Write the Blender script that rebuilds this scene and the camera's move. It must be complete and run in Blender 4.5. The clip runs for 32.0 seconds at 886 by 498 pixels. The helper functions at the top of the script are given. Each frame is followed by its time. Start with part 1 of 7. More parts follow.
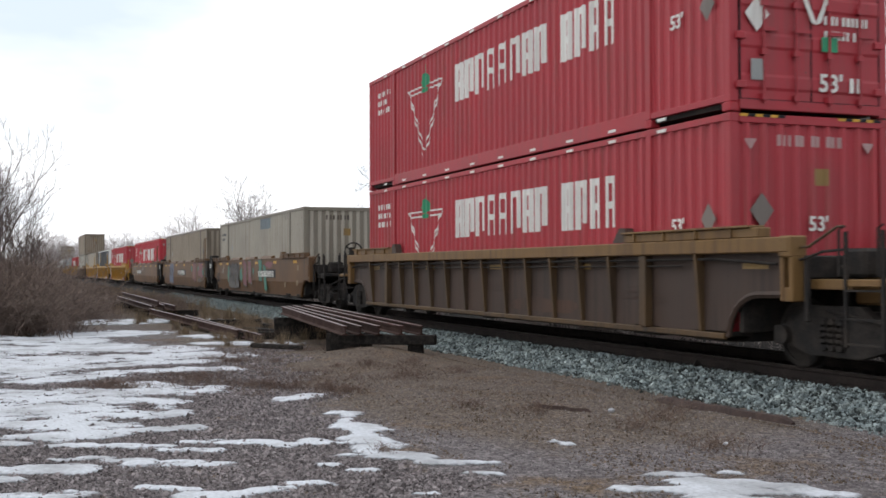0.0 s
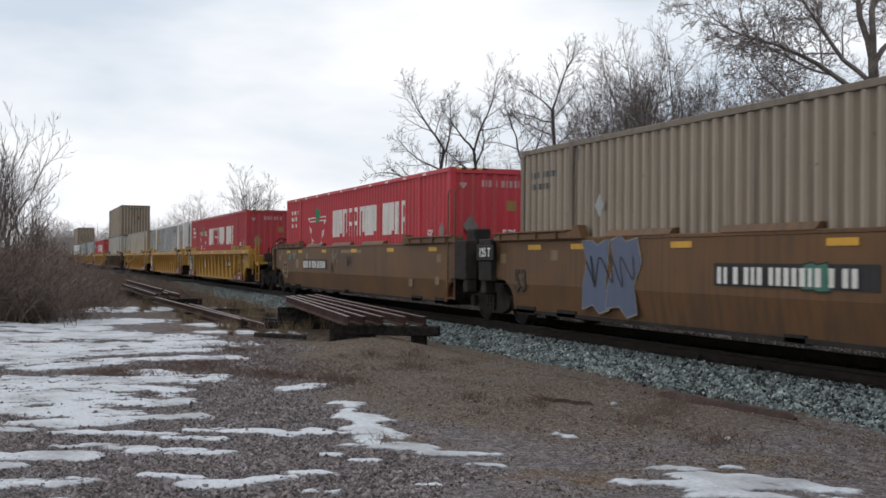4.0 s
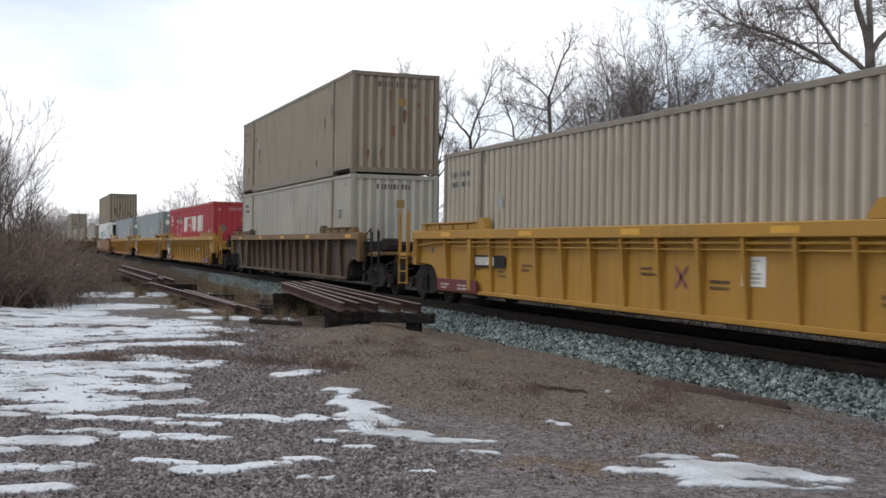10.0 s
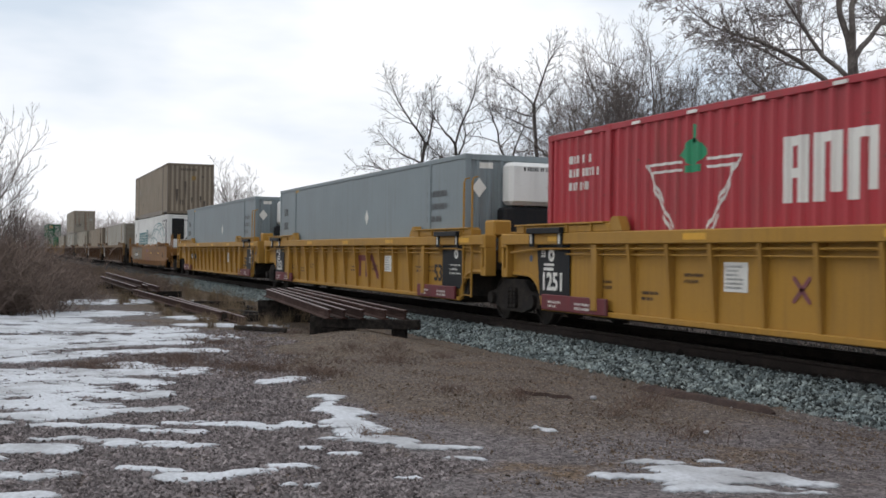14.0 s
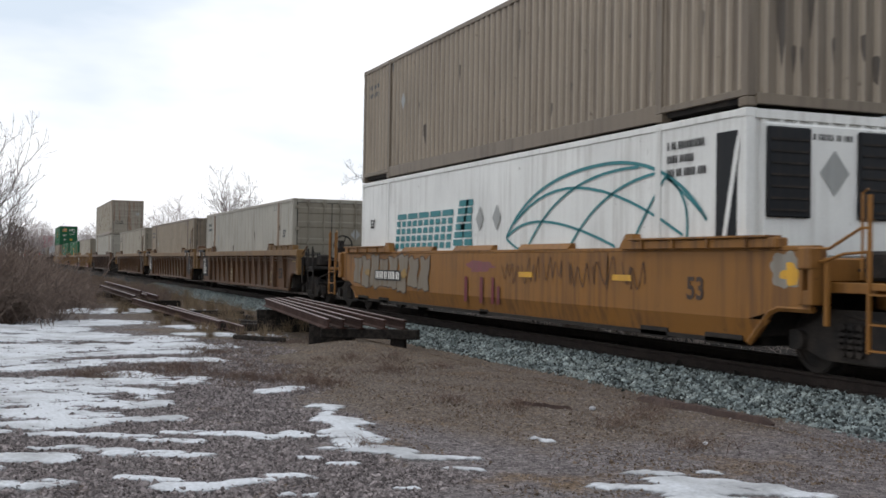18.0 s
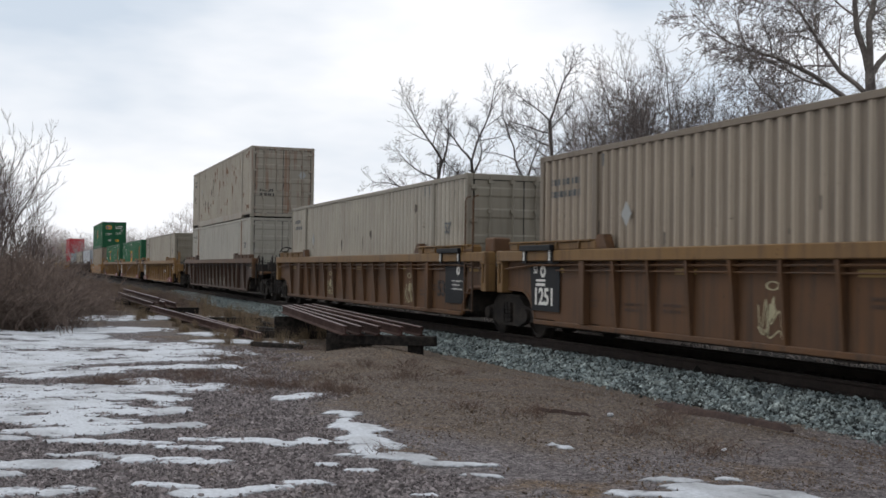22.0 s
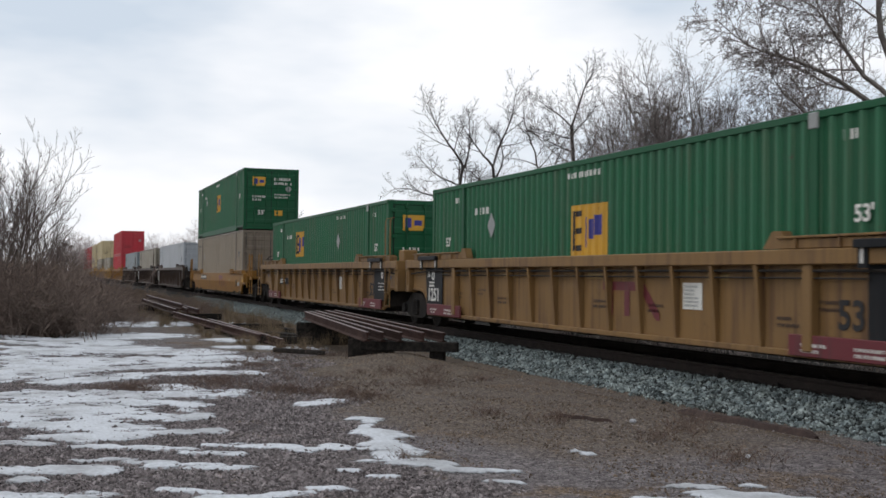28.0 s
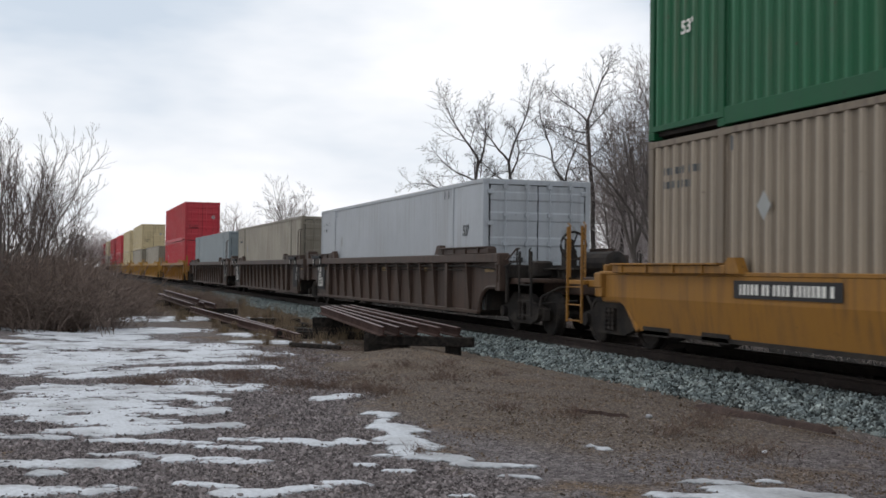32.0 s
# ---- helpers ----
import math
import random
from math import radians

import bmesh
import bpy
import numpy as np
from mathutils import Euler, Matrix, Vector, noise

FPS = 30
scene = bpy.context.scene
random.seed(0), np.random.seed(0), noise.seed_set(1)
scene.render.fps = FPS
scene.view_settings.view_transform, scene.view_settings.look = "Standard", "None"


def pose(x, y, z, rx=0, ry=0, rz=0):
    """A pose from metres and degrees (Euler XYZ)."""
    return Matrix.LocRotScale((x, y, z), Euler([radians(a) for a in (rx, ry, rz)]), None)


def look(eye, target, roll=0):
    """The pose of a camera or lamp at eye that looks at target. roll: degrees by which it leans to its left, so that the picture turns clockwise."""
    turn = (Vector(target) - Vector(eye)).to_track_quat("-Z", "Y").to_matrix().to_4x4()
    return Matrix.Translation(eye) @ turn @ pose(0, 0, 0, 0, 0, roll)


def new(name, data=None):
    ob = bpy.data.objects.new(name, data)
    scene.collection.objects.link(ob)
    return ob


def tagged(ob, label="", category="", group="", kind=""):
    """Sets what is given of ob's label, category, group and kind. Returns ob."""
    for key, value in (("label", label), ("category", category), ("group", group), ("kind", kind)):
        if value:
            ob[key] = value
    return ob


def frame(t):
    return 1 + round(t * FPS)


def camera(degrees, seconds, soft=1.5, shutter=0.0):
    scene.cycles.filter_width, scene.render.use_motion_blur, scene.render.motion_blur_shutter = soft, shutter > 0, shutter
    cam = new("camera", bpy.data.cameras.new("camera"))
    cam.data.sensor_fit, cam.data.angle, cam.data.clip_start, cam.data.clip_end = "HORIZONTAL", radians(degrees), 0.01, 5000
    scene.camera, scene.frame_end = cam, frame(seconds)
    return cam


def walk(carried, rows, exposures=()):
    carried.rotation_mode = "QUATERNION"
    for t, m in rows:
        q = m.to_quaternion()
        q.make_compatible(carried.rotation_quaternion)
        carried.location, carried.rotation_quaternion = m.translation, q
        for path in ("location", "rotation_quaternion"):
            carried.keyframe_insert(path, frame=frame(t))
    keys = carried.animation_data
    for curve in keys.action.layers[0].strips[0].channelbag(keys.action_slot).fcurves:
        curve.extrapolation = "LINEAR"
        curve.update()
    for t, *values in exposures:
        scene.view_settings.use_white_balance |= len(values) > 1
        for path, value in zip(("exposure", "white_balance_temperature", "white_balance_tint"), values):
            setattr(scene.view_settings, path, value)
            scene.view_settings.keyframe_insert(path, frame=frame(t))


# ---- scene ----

# ---------------- camera ----------------
EYE = Vector((0.0, 0.0, 1.62))
RAIL = 0.36          # height of the rail tops
TRACK = 10.065       # centre line of the track
SPEED = 13.211      # metres per second


def aim(turn, tilt, roll):
    """A pose at the eye; turn counts from the line of the track towards it."""
    a, b = radians(turn), radians(tilt)
    way = Vector((-math.cos(a) * math.cos(b), math.sin(a) * math.cos(b), math.sin(b)))
    return look(EYE, EYE + way, roll)


cam = camera(43.13, 32.0, soft=1.6, shutter=0.13)
walk(cam, [
    (0, aim(20.81, 1.00, -0.20)),
    (0.5, aim(20.76, 0.98, -0.11)),
    (1, aim(21.01, 0.88, -0.00)),
    (1.5, aim(20.96, 0.90, 0.19)),
    (2, aim(20.86, 0.90, 0.30)),
    (2.5, aim(20.71, 0.81, 0.38)),
    (3, aim(20.62, 0.77, 0.39)),
    (3.5, aim(20.55, 0.58, 0.43)),
    (5.5, aim(20.66, 0.72, 0.58)),
    (6, aim(20.66, 0.80, 0.64)),
    (6.5, aim(20.67, 0.77, 0.56)),
    (7, aim(20.74, 0.70, 0.43)),
    (7.5, aim(20.70, 0.61, 0.39)),
    (8, aim(20.73, 0.41, 0.48)),
    (8.5, aim(20.78, 0.32, 0.55)),
    (9, aim(20.87, 0.15, 0.74)),
    (9.5, aim(20.82, -0.01, 0.83)),
    (10, aim(20.83, -0.08, 0.83)),
    (10.5, aim(20.96, -0.00, 0.82)),
    (11, aim(20.92, 0.12, 0.81)),
    (11.5, aim(20.84, 0.16, 0.70)),
    (12, aim(20.80, 0.10, 0.70)),
    (12.5, aim(20.76, 0.35, 0.69)),
    (13, aim(20.80, 0.54, 0.68)),
    (13.5, aim(21.14, 0.53, 0.64)),
    (14, aim(21.57, 0.25, 0.72)),
    (14.5, aim(21.59, 0.11, 0.79)),
    (16.5, aim(21.53, 0.71, 0.90)),
    (17, aim(21.56, 0.63, 0.89)),
    (17.5, aim(21.60, 0.69, 0.90)),
    (18, aim(21.60, 0.76, 0.90)),
    (18.5, aim(21.49, 0.88, 0.87)),
    (19, aim(21.45, 1.00, 0.86)),
    (19.5, aim(21.38, 1.24, 0.84)),
    (20, aim(21.28, 1.48, 0.79)),
    (20.5, aim(21.22, 1.44, 0.67)),
    (21, aim(20.98, 1.20, 0.63)),
    (21.5, aim(20.80, 1.13, 0.67)),
    (22, aim(20.73, 1.08, 0.74)),
    (22.5, aim(20.71, 0.86, 0.66)),
    (23, aim(20.56, 0.81, 0.68)),
    (23.5, aim(20.43, 0.86, 0.67)),
    (24, aim(20.38, 0.82, 0.64)),
    (24.5, aim(20.39, 0.90, 0.53)),
    (25, aim(20.42, 1.00, 0.51)),
    (25.5, aim(20.31, 1.13, 0.54)),
    (27.5, aim(19.75, 1.37, 0.63)),
    (28, aim(19.62, 1.37, 0.64)),
    (28.5, aim(19.42, 1.24, 0.57)),
    (29, aim(19.20, 1.18, 0.45)),
    (29.5, aim(18.90, 1.12, 0.45)),
    (30, aim(18.89, 1.19, 0.62)),
    (30.5, aim(19.13, 1.27, 0.64)),
    (31, aim(19.22, 1.32, 0.65)),
    (31.5, aim(19.02, 1.15, 0.65)),
    (32, aim(18.82, 1.10, 0.65)),
], exposures=((0, 0.36), (0.8, 0.32), (1.6, 0.06), (3, 0.0), (8.6, 0.0), (9.4, 0.08), (10, 0.26), (10.5, 0.34), (11, 0.38), (12, 0.24), (13, 0.15), (14, 0.09), (16.5, 0.12), (17, 0.18), (18.3, 0.2),
               (19.3, 0.05), (20, 0.0), (22.8, 0.02), (23.6, 0.1), (24.5, 0.16), (25.3, 0.16), (26.2, 0.05), (27.5, 0.0), (29.5, -0.04), (31, 0.04), (32, 0.0)))

# ---------------- world and light ----------------
world = bpy.data.worlds.new("overcast")
scene.world = world
world.use_nodes = True
wn, wl = world.node_tree.nodes, world.node_tree.links
wn.clear()
w_out = wn.new("ShaderNodeOutputWorld")
w_bg = wn.new("ShaderNodeBackground")
w_sky = wn.new("ShaderNodeTexSky")
w_sky.sky_type = "NISHITA"
w_sky.sun_disc = False
w_sky.sun_elevation, w_sky.sun_rotation = radians(38), radians(200)
w_sky.air_density, w_sky.dust_density = 1.0, 3.0
w_co = wn.new("ShaderNodeTexCoord")
w_map = wn.new("ShaderNodeMapping")
w_map.inputs["Scale"].default_value = (1.0, 1.0, 3.2)
w_noise = wn.new("ShaderNodeTexNoise")
w_noise.inputs["Scale"].default_value = 2.3
w_noise.inputs["Detail"].default_value = 5
w_ramp = wn.new("ShaderNodeValToRGB")
w_ramp.color_ramp.elements[0].position, w_ramp.color_ramp.elements[0].color = 0.36, (0.60, 0.68, 0.78, 1)
w_ramp.color_ramp.elements[1].position, w_ramp.color_ramp.elements[1].color = 0.58, (0.96, 0.97, 1.0, 1)
w_scale = wn.new("ShaderNodeVectorMath")
w_scale.operation = "SCALE"
w_scale.inputs["Scale"].default_value = 0.05
w_mix = wn.new("ShaderNodeMix")
w_mix.data_type = "RGBA"
w_mix.inputs[0].default_value = 0.93
wl.new(w_co.outputs["Generated"], w_map.inputs["Vector"])
wl.new(w_map.outputs["Vector"], w_noise.inputs["Vector"])
wl.new(w_noise.outputs["Fac"], w_ramp.inputs["Fac"])
wl.new(w_sky.outputs["Color"], w_scale.inputs[0])
wl.new(w_scale.outputs["Vector"], w_mix.inputs[6])
wl.new(w_ramp.outputs["Color"], w_mix.inputs[7])
wl.new(w_mix.outputs[2], w_bg.inputs["Color"])
w_bg.inputs["Strength"].default_value = 1.12
wl.new(w_bg.outputs["Background"], w_out.inputs["Surface"])
sun = new("sun", bpy.data.lights.new("sun", "SUN"))
sun.data.energy, sun.data.angle, sun.data.color = 0.5, radians(25), (1.0, 0.97, 0.93)
sun.matrix_world = look((0, 0, 60), (14, 30, 0))

# ---------------- materials ----------------


def material(name, base, rough=0.7, metal=0.0, second=None, scale=3.0, mixing=(0.4, 0.65), grain=0.12, fine=40.0,
             bump=0.0, stretch=(1, 1, 1), streak=None, streak_amount=0.0, per_object=0.0, island=False, chips=None):
    """A surface with a second colour in large blotches, fine grain, and streaks that run down it."""
    m = bpy.data.materials.new(name)
    m.use_nodes = True
    n, l = m.node_tree.nodes, m.node_tree.links
    b = n["Principled BSDF"]
    b.inputs["Roughness"].default_value, b.inputs["Metallic"].default_value = rough, metal
    co = n.new("ShaderNodeTexCoord")
    info = n.new("ShaderNodeObjectInfo")
    shift = n.new("ShaderNodeVectorMath")
    shift.operation = "MULTIPLY_ADD"
    l.new(info.outputs["Random"], shift.inputs[0])
    shift.inputs[1].default_value = (37.0, 19.0, 53.0)
    l.new(co.outputs["Object"], shift.inputs[2])
    mapping = n.new("ShaderNodeMapping")
    mapping.inputs["Scale"].default_value = stretch
    l.new(shift.outputs[0], mapping.inputs["Vector"])

    def noisy(s, detail=5, source=mapping):
        t = n.new("ShaderNodeTexNoise")
        t.inputs["Scale"].default_value, t.inputs["Detail"].default_value = s, detail
        l.new(source.outputs[0], t.inputs["Vector"])
        return t

    def blend(factor, one, two, kind="MIX"):
        x = n.new("ShaderNodeMix")
        x.data_type, x.blend_type = "RGBA", kind
        for sock, val in ((x.inputs[0], factor), (x.inputs[6], one), (x.inputs[7], two)):
            if isinstance(val, (int, float)):
                sock.default_value = val
            elif isinstance(val, tuple):
                sock.default_value = (*val, 1)
            else:
                l.new(val, sock)
        return x.outputs[2]

    def ramp(fac, lo, hi):
        r = n.new("ShaderNodeMapRange")
        r.inputs["From Min"].default_value, r.inputs["From Max"].default_value = lo, hi
        l.new(fac, r.inputs["Value"])
        return r.outputs["Result"]

    colour = blend(ramp(noisy(scale).outputs["Fac"], *mixing), base, second or tuple(0.72 * c for c in base))
    if streak:
        run = n.new("ShaderNodeMapping")
        run.inputs["Scale"].default_value = (7.0, 7.0, 0.35)
        l.new(shift.outputs[0], run.inputs["Vector"])
        s1 = noisy(1.3, 6, run)
        s2 = noisy(0.55, 3)
        both = n.new("ShaderNodeMath")
        both.operation = "MULTIPLY"
        l.new(ramp(s1.outputs["Fac"], 0.46, 0.64), both.inputs[0])
        l.new(ramp(s2.outputs["Fac"], 0.36, 0.58), both.inputs[1])
        amount = n.new("ShaderNodeMath")
        amount.operation = "MULTIPLY"
        amount.inputs[1].default_value = streak_amount
        l.new(both.outputs[0], amount.inputs[0])
        colour = blend(amount.outputs[0], colour, streak)
    if chips:
        spots = noisy(7.0, 8)
        spots.inputs["Roughness"].default_value = 0.7
        few = n.new("ShaderNodeMath")
        few.operation = "MULTIPLY"
        few.inputs[1].default_value = 0.75
        l.new(ramp(spots.outputs["Fac"], 0.64, 0.70), few.inputs[0])
        colour = blend(few.outputs[0], colour, chips)
    small = noisy(fine, 4)
    shade = n.new("ShaderNodeMapRange")
    shade.inputs["From Min"].default_value, shade.inputs["From Max"].default_value = 0.3, 0.7
    shade.inputs["To Min"].default_value, shade.inputs["To Max"].default_value = 1 - grain, 1 + grain
    l.new(small.outputs["Fac"], shade.inputs["Value"])
    grey = n.new("ShaderNodeCombineColor")
    for k in range(3):
        l.new(shade.outputs["Result"], grey.inputs[k])
    colour = blend(1.0, colour, grey.outputs[0], "MULTIPLY")
    if per_object or island:
        r = n.new("ShaderNodeMapRange")
        r.inputs["To Min"].default_value, r.inputs["To Max"].default_value = 1 - per_object, 1 + per_object
        if island:
            geo = n.new("ShaderNodeNewGeometry")
            l.new(geo.outputs["Random Per Island"], r.inputs["Value"])
        else:
            l.new(info.outputs["Random"], r.inputs["Value"])
        g = n.new("ShaderNodeCombineColor")
        for k in range(3):
            l.new(r.outputs["Result"], g.inputs[k])
        colour = blend(1.0, colour, g.outputs[0], "MULTIPLY")
    l.new(colour, b.inputs["Base Color"])
    if bump:
        bp = n.new("ShaderNodeBump")
        bp.inputs["Strength"].default_value, bp.inputs["Distance"].default_value = 0.6, bump
        l.new(small.outputs["Fac"], bp.inputs["Height"])
        l.new(bp.outputs["Normal"], b.inputs["Normal"])
    return m


def paint(name, base, dirt=(0.07, 0.055, 0.045), amount=0.5, fade=0.85, rough=0.55):
    return material(name, base, rough, 0.0, tuple(min(1, fade * c + 0.01) for c in base), 0.8, (0.35, 0.7), 0.06, 60.0,
                    0.0, (1, 1, 1), dirt, amount, chips=tuple(0.7 * d for d in dirt))


RED = paint("red_paint", (0.36, 0.019, 0.03), amount=0.25)
RED_BRIGHT = paint("bright_red_paint", (0.46, 0.02, 0.035), amount=0.2)
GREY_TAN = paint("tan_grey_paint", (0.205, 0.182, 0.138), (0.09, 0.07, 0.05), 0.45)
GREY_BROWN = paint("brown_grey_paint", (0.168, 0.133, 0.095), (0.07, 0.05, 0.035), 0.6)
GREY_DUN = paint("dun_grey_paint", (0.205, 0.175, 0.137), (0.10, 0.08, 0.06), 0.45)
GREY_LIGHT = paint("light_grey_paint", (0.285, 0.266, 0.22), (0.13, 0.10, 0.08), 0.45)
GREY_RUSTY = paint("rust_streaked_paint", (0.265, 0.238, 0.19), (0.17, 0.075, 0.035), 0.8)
GREY_PALE = paint("pale_grey_paint", (0.38, 0.405, 0.43), (0.2, 0.18, 0.16), 0.3)
BLUE_GREY = paint("blue_grey_paint", (0.19, 0.23, 0.245), (0.13, 0.13, 0.12), 0.3)
WHITE = paint("white_paint", (0.71, 0.715, 0.69), (0.30, 0.28, 0.25), 0.35)
GREEN = paint("green_paint", (0.0045, 0.083, 0.031), (0.014, 0.066, 0.035), 0.4)
CREAM = paint("cream_paint", (0.55, 0.45, 0.26), amount=0.35)
YELLOW = paint("yellow_car_paint", (0.365, 0.195, 0.031), (0.20, 0.11, 0.03), 0.35)
TAN = paint("tan_car_paint", (0.215, 0.121, 0.043), (0.08, 0.042, 0.025), 0.75)
ORANGE = paint("orange_car_paint", (0.27, 0.128, 0.021), (0.11, 0.06, 0.03), 0.55)
ORANGE_WORN = paint("worn_orange_paint", (0.235, 0.105, 0.022), (0.09, 0.045, 0.022), 0.65)
RUST = paint("rusty_car_paint", (0.108, 0.052, 0.022), (0.045, 0.029, 0.02), 0.8, 0.6)
BROWN = paint("brown_car_paint", (0.066, 0.041, 0.030), (0.03, 0.022, 0.018), 0.7, 0.7)
GRAFFITI_BROWN = paint("weathered_car_paint", (0.145, 0.074, 0.03), (0.06, 0.04, 0.028), 0.7, 0.65)
OCHRE = paint("worn_ochre_paint", (0.105, 0.062, 0.028), (0.04, 0.028, 0.021), 0.75, 0.55)
DARK_RUST = paint("dark_rust_paint", (0.082, 0.045, 0.03), (0.035, 0.025, 0.018), 0.7, 0.6)
BARE_CREAM = paint("cream_stencil_ground", (0.2, 0.135, 0.065), amount=0.4)
RUST_RUN = paint("rust_run", (0.17, 0.072, 0.03), (0.08, 0.035, 0.02), 0.6)
GRIME_RUN = paint("grime_run", (0.085, 0.066, 0.048), (0.05, 0.04, 0.03), 0.6)
OLD_BARK = material("dark_bark", (0.038, 0.031, 0.028), 0.95, 0, (0.06, 0.05, 0.045), 2.0, grain=0.3, fine=12.0)
SHRUB_TWIG = material("shrub_twigs", (0.085, 0.064, 0.057), 0.95, 0, (0.13, 0.101, 0.092), 1.0, grain=0.2, fine=8.0, per_object=0.2)
MARK_WHITE = paint("white_lettering", (0.72, 0.71, 0.66), (0.3, 0.2, 0.18), 0.2)
MARK_FADED = paint("faded_lettering", (0.42, 0.26, 0.25), (0.3, 0.1, 0.1), 0.4)
MARK_BLACK = paint("black_lettering", (0.02, 0.02, 0.022), amount=0.2)
PLACARD_WORN = paint("worn_placard", (0.17, 0.14, 0.12), (0.09, 0.07, 0.06), 0.5)
MARK_GREY = paint("grey_placard", (0.30, 0.31, 0.30), amount=0.2)
MARK_GREEN = paint("green_emblem", (0.01, 0.25, 0.11), amount=0.1)
MARK_TEAL = paint("teal_lettering", (0.01, 0.17, 0.19), amount=0.1)
MARK_YELLOW = paint("yellow_marking", (0.62, 0.33, 0.02), amount=0.2)
SIGN_OCHRE = paint("faded_yellow_sign", (0.27, 0.165, 0.042), (0.12, 0.08, 0.04), 0.5)
MARK_BLUE = paint("blue_marking", (0.03, 0.03, 0.22), amount=0.1)
MARK_RED = paint("red_marking", (0.125, 0.009, 0.016), (0.06, 0.02, 0.02), 0.5)
PANEL_BLACK = paint("black_panel_paint", (0.010, 0.0115, 0.014), (0.035, 0.03, 0.025), 0.25)
POST_RUST = paint("rust_stained_post", (0.27, 0.19, 0.13), (0.13, 0.06, 0.03), 0.8)
WORN_CHORD = paint("worn_yellow_chord", (0.175, 0.098, 0.035), (0.07, 0.04, 0.024), 0.65)
STRIPE_GREY = paint("grey_rib_paint", (0.085, 0.092, 0.096), amount=0.2)
SPRAY_TEAL = paint("teal_spray", (0.03, 0.17, 0.115), amount=0.4)
SPRAY_GREY = paint("grey_spray", (0.095, 0.085, 0.075), amount=0.4)
SPRAY_PINK = paint("pink_spray", (0.18, 0.045, 0.058), (0.12, 0.06, 0.04), 0.5)
SPRAY_BLUE = paint("blue_spray", (0.075, 0.10, 0.17), amount=0.4)
SPRAY_SILVER = paint("silver_spray", (0.25, 0.235, 0.20), (0.15, 0.10, 0.06), 0.6)
SPRAY_DULL = paint("dull_silver_spray", (0.175, 0.145, 0.105), (0.12, 0.075, 0.03), 0.7)
SPRAY_CREAM = paint("cream_spray", (0.40, 0.36, 0.22), amount=0.3)
# Grimy steel; on inner parts of the cars its darkness also stands for shade.
STEEL_DARK = material("grimy_shaded_steel", (0.024, 0.022, 0.021), 0.8, 0.1, (0.042, 0.035, 0.030), 4.0, grain=0.25)
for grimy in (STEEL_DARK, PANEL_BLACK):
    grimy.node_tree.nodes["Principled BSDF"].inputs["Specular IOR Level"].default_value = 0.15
STEEL_WORN = material("worn_steel", (0.11, 0.10, 0.09), 0.5, 0.8, (0.06, 0.045, 0.035), 6.0, grain=0.1)
STEEL_RAIL = material("rail_steel", (0.026, 0.020, 0.018), 0.75, 0.1, (0.040, 0.030, 0.026), 5.0, grain=0.2)
RAIL_RUST = material("rusty_rail", (0.036, 0.019, 0.015), 0.8, 0.0, (0.058, 0.034, 0.029), 3.0, grain=0.25, per_object=0.25)
HEAD_RUST = material("worn_rusty_head", (0.17, 0.115, 0.105), 0.45, 0.3, (0.09, 0.055, 0.048), 4.0, grain=0.2, fine=20.0)
WOOD_TIE = material("weathered_tie", (0.014, 0.012, 0.011), 0.9, 0, (0.033, 0.028, 0.024), 2.0, grain=0.35, fine=25.0,
                    bump=0.01, stretch=(6, 0.6, 6), per_object=0.25)
WOOD_OLD = material("old_board", (0.036, 0.020, 0.016), 0.9, 0, (0.066, 0.042, 0.034), 3.0, grain=0.3, fine=25.0, bump=0.01)
BARK = material("bark", (0.10, 0.086, 0.077), 0.95, 0, (0.17, 0.148, 0.132), 2.0, grain=0.3, fine=12.0)
TWIGS = material("twigs", (0.125, 0.105, 0.098), 0.95, 0, (0.185, 0.157, 0.147), 1.0, grain=0.2, fine=8.0, per_object=0.2)
BRUSH = material("brush", (0.12, 0.086, 0.07), 0.95, 0, (0.19, 0.142, 0.116), 1.2, grain=0.25, fine=6.0, per_object=0.25)
# Twig colour lightened to stand for aerial haze over far trees.
HAZED_TWIG = material("hazed_twigs", (0.33, 0.292, 0.282), 0.95, 0, (0.41, 0.365, 0.355), 1.0, grain=0.2, fine=8.0, per_object=0.2)
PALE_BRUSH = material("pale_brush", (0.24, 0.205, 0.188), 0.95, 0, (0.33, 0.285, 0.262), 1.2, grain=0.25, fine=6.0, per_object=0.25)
DRY_GRASS = material("dry_grass", (0.21, 0.155, 0.095), 0.95, 0, (0.13, 0.092, 0.06), 2.0, grain=0.25, fine=6.0, island=True, per_object=0.3)
# Oily stone colours that also hold the shade under the train.
TRACK_GRIME_SHADE = material("oily_shaded_track_bed", (0.030, 0.027, 0.025), 0.9, 0, (0.048, 0.043, 0.038), 5.0, grain=0.4, fine=20.0, bump=0.03)
GRIME_SHADE_STONE = material("oily_shaded_stone", (0.036, 0.032, 0.029), 0.9, 0, (0.046, 0.042, 0.039), 5.0, grain=0.2, fine=40.0, island=True, per_object=0.5)
DEAD_WEED = material("dead_weed", (0.11, 0.07, 0.056), 0.95, 0, (0.155, 0.112, 0.086), 3.0, grain=0.25, fine=6.0, island=True, per_object=0.3)
LEAF_LITTER = material("woodland_floor", (0.085, 0.062, 0.046), 0.95, 0, (0.13, 0.10, 0.075), 1.0, grain=0.35, fine=9.0, bump=0.05)
# Bed is near black so the shade in gaps between stones is painted in.
BALLAST = material("ballast_bed", (0.034, 0.037, 0.038), 0.9, 0, (0.025, 0.027, 0.028), 8.0, grain=0.5, fine=22.0, bump=0.03)
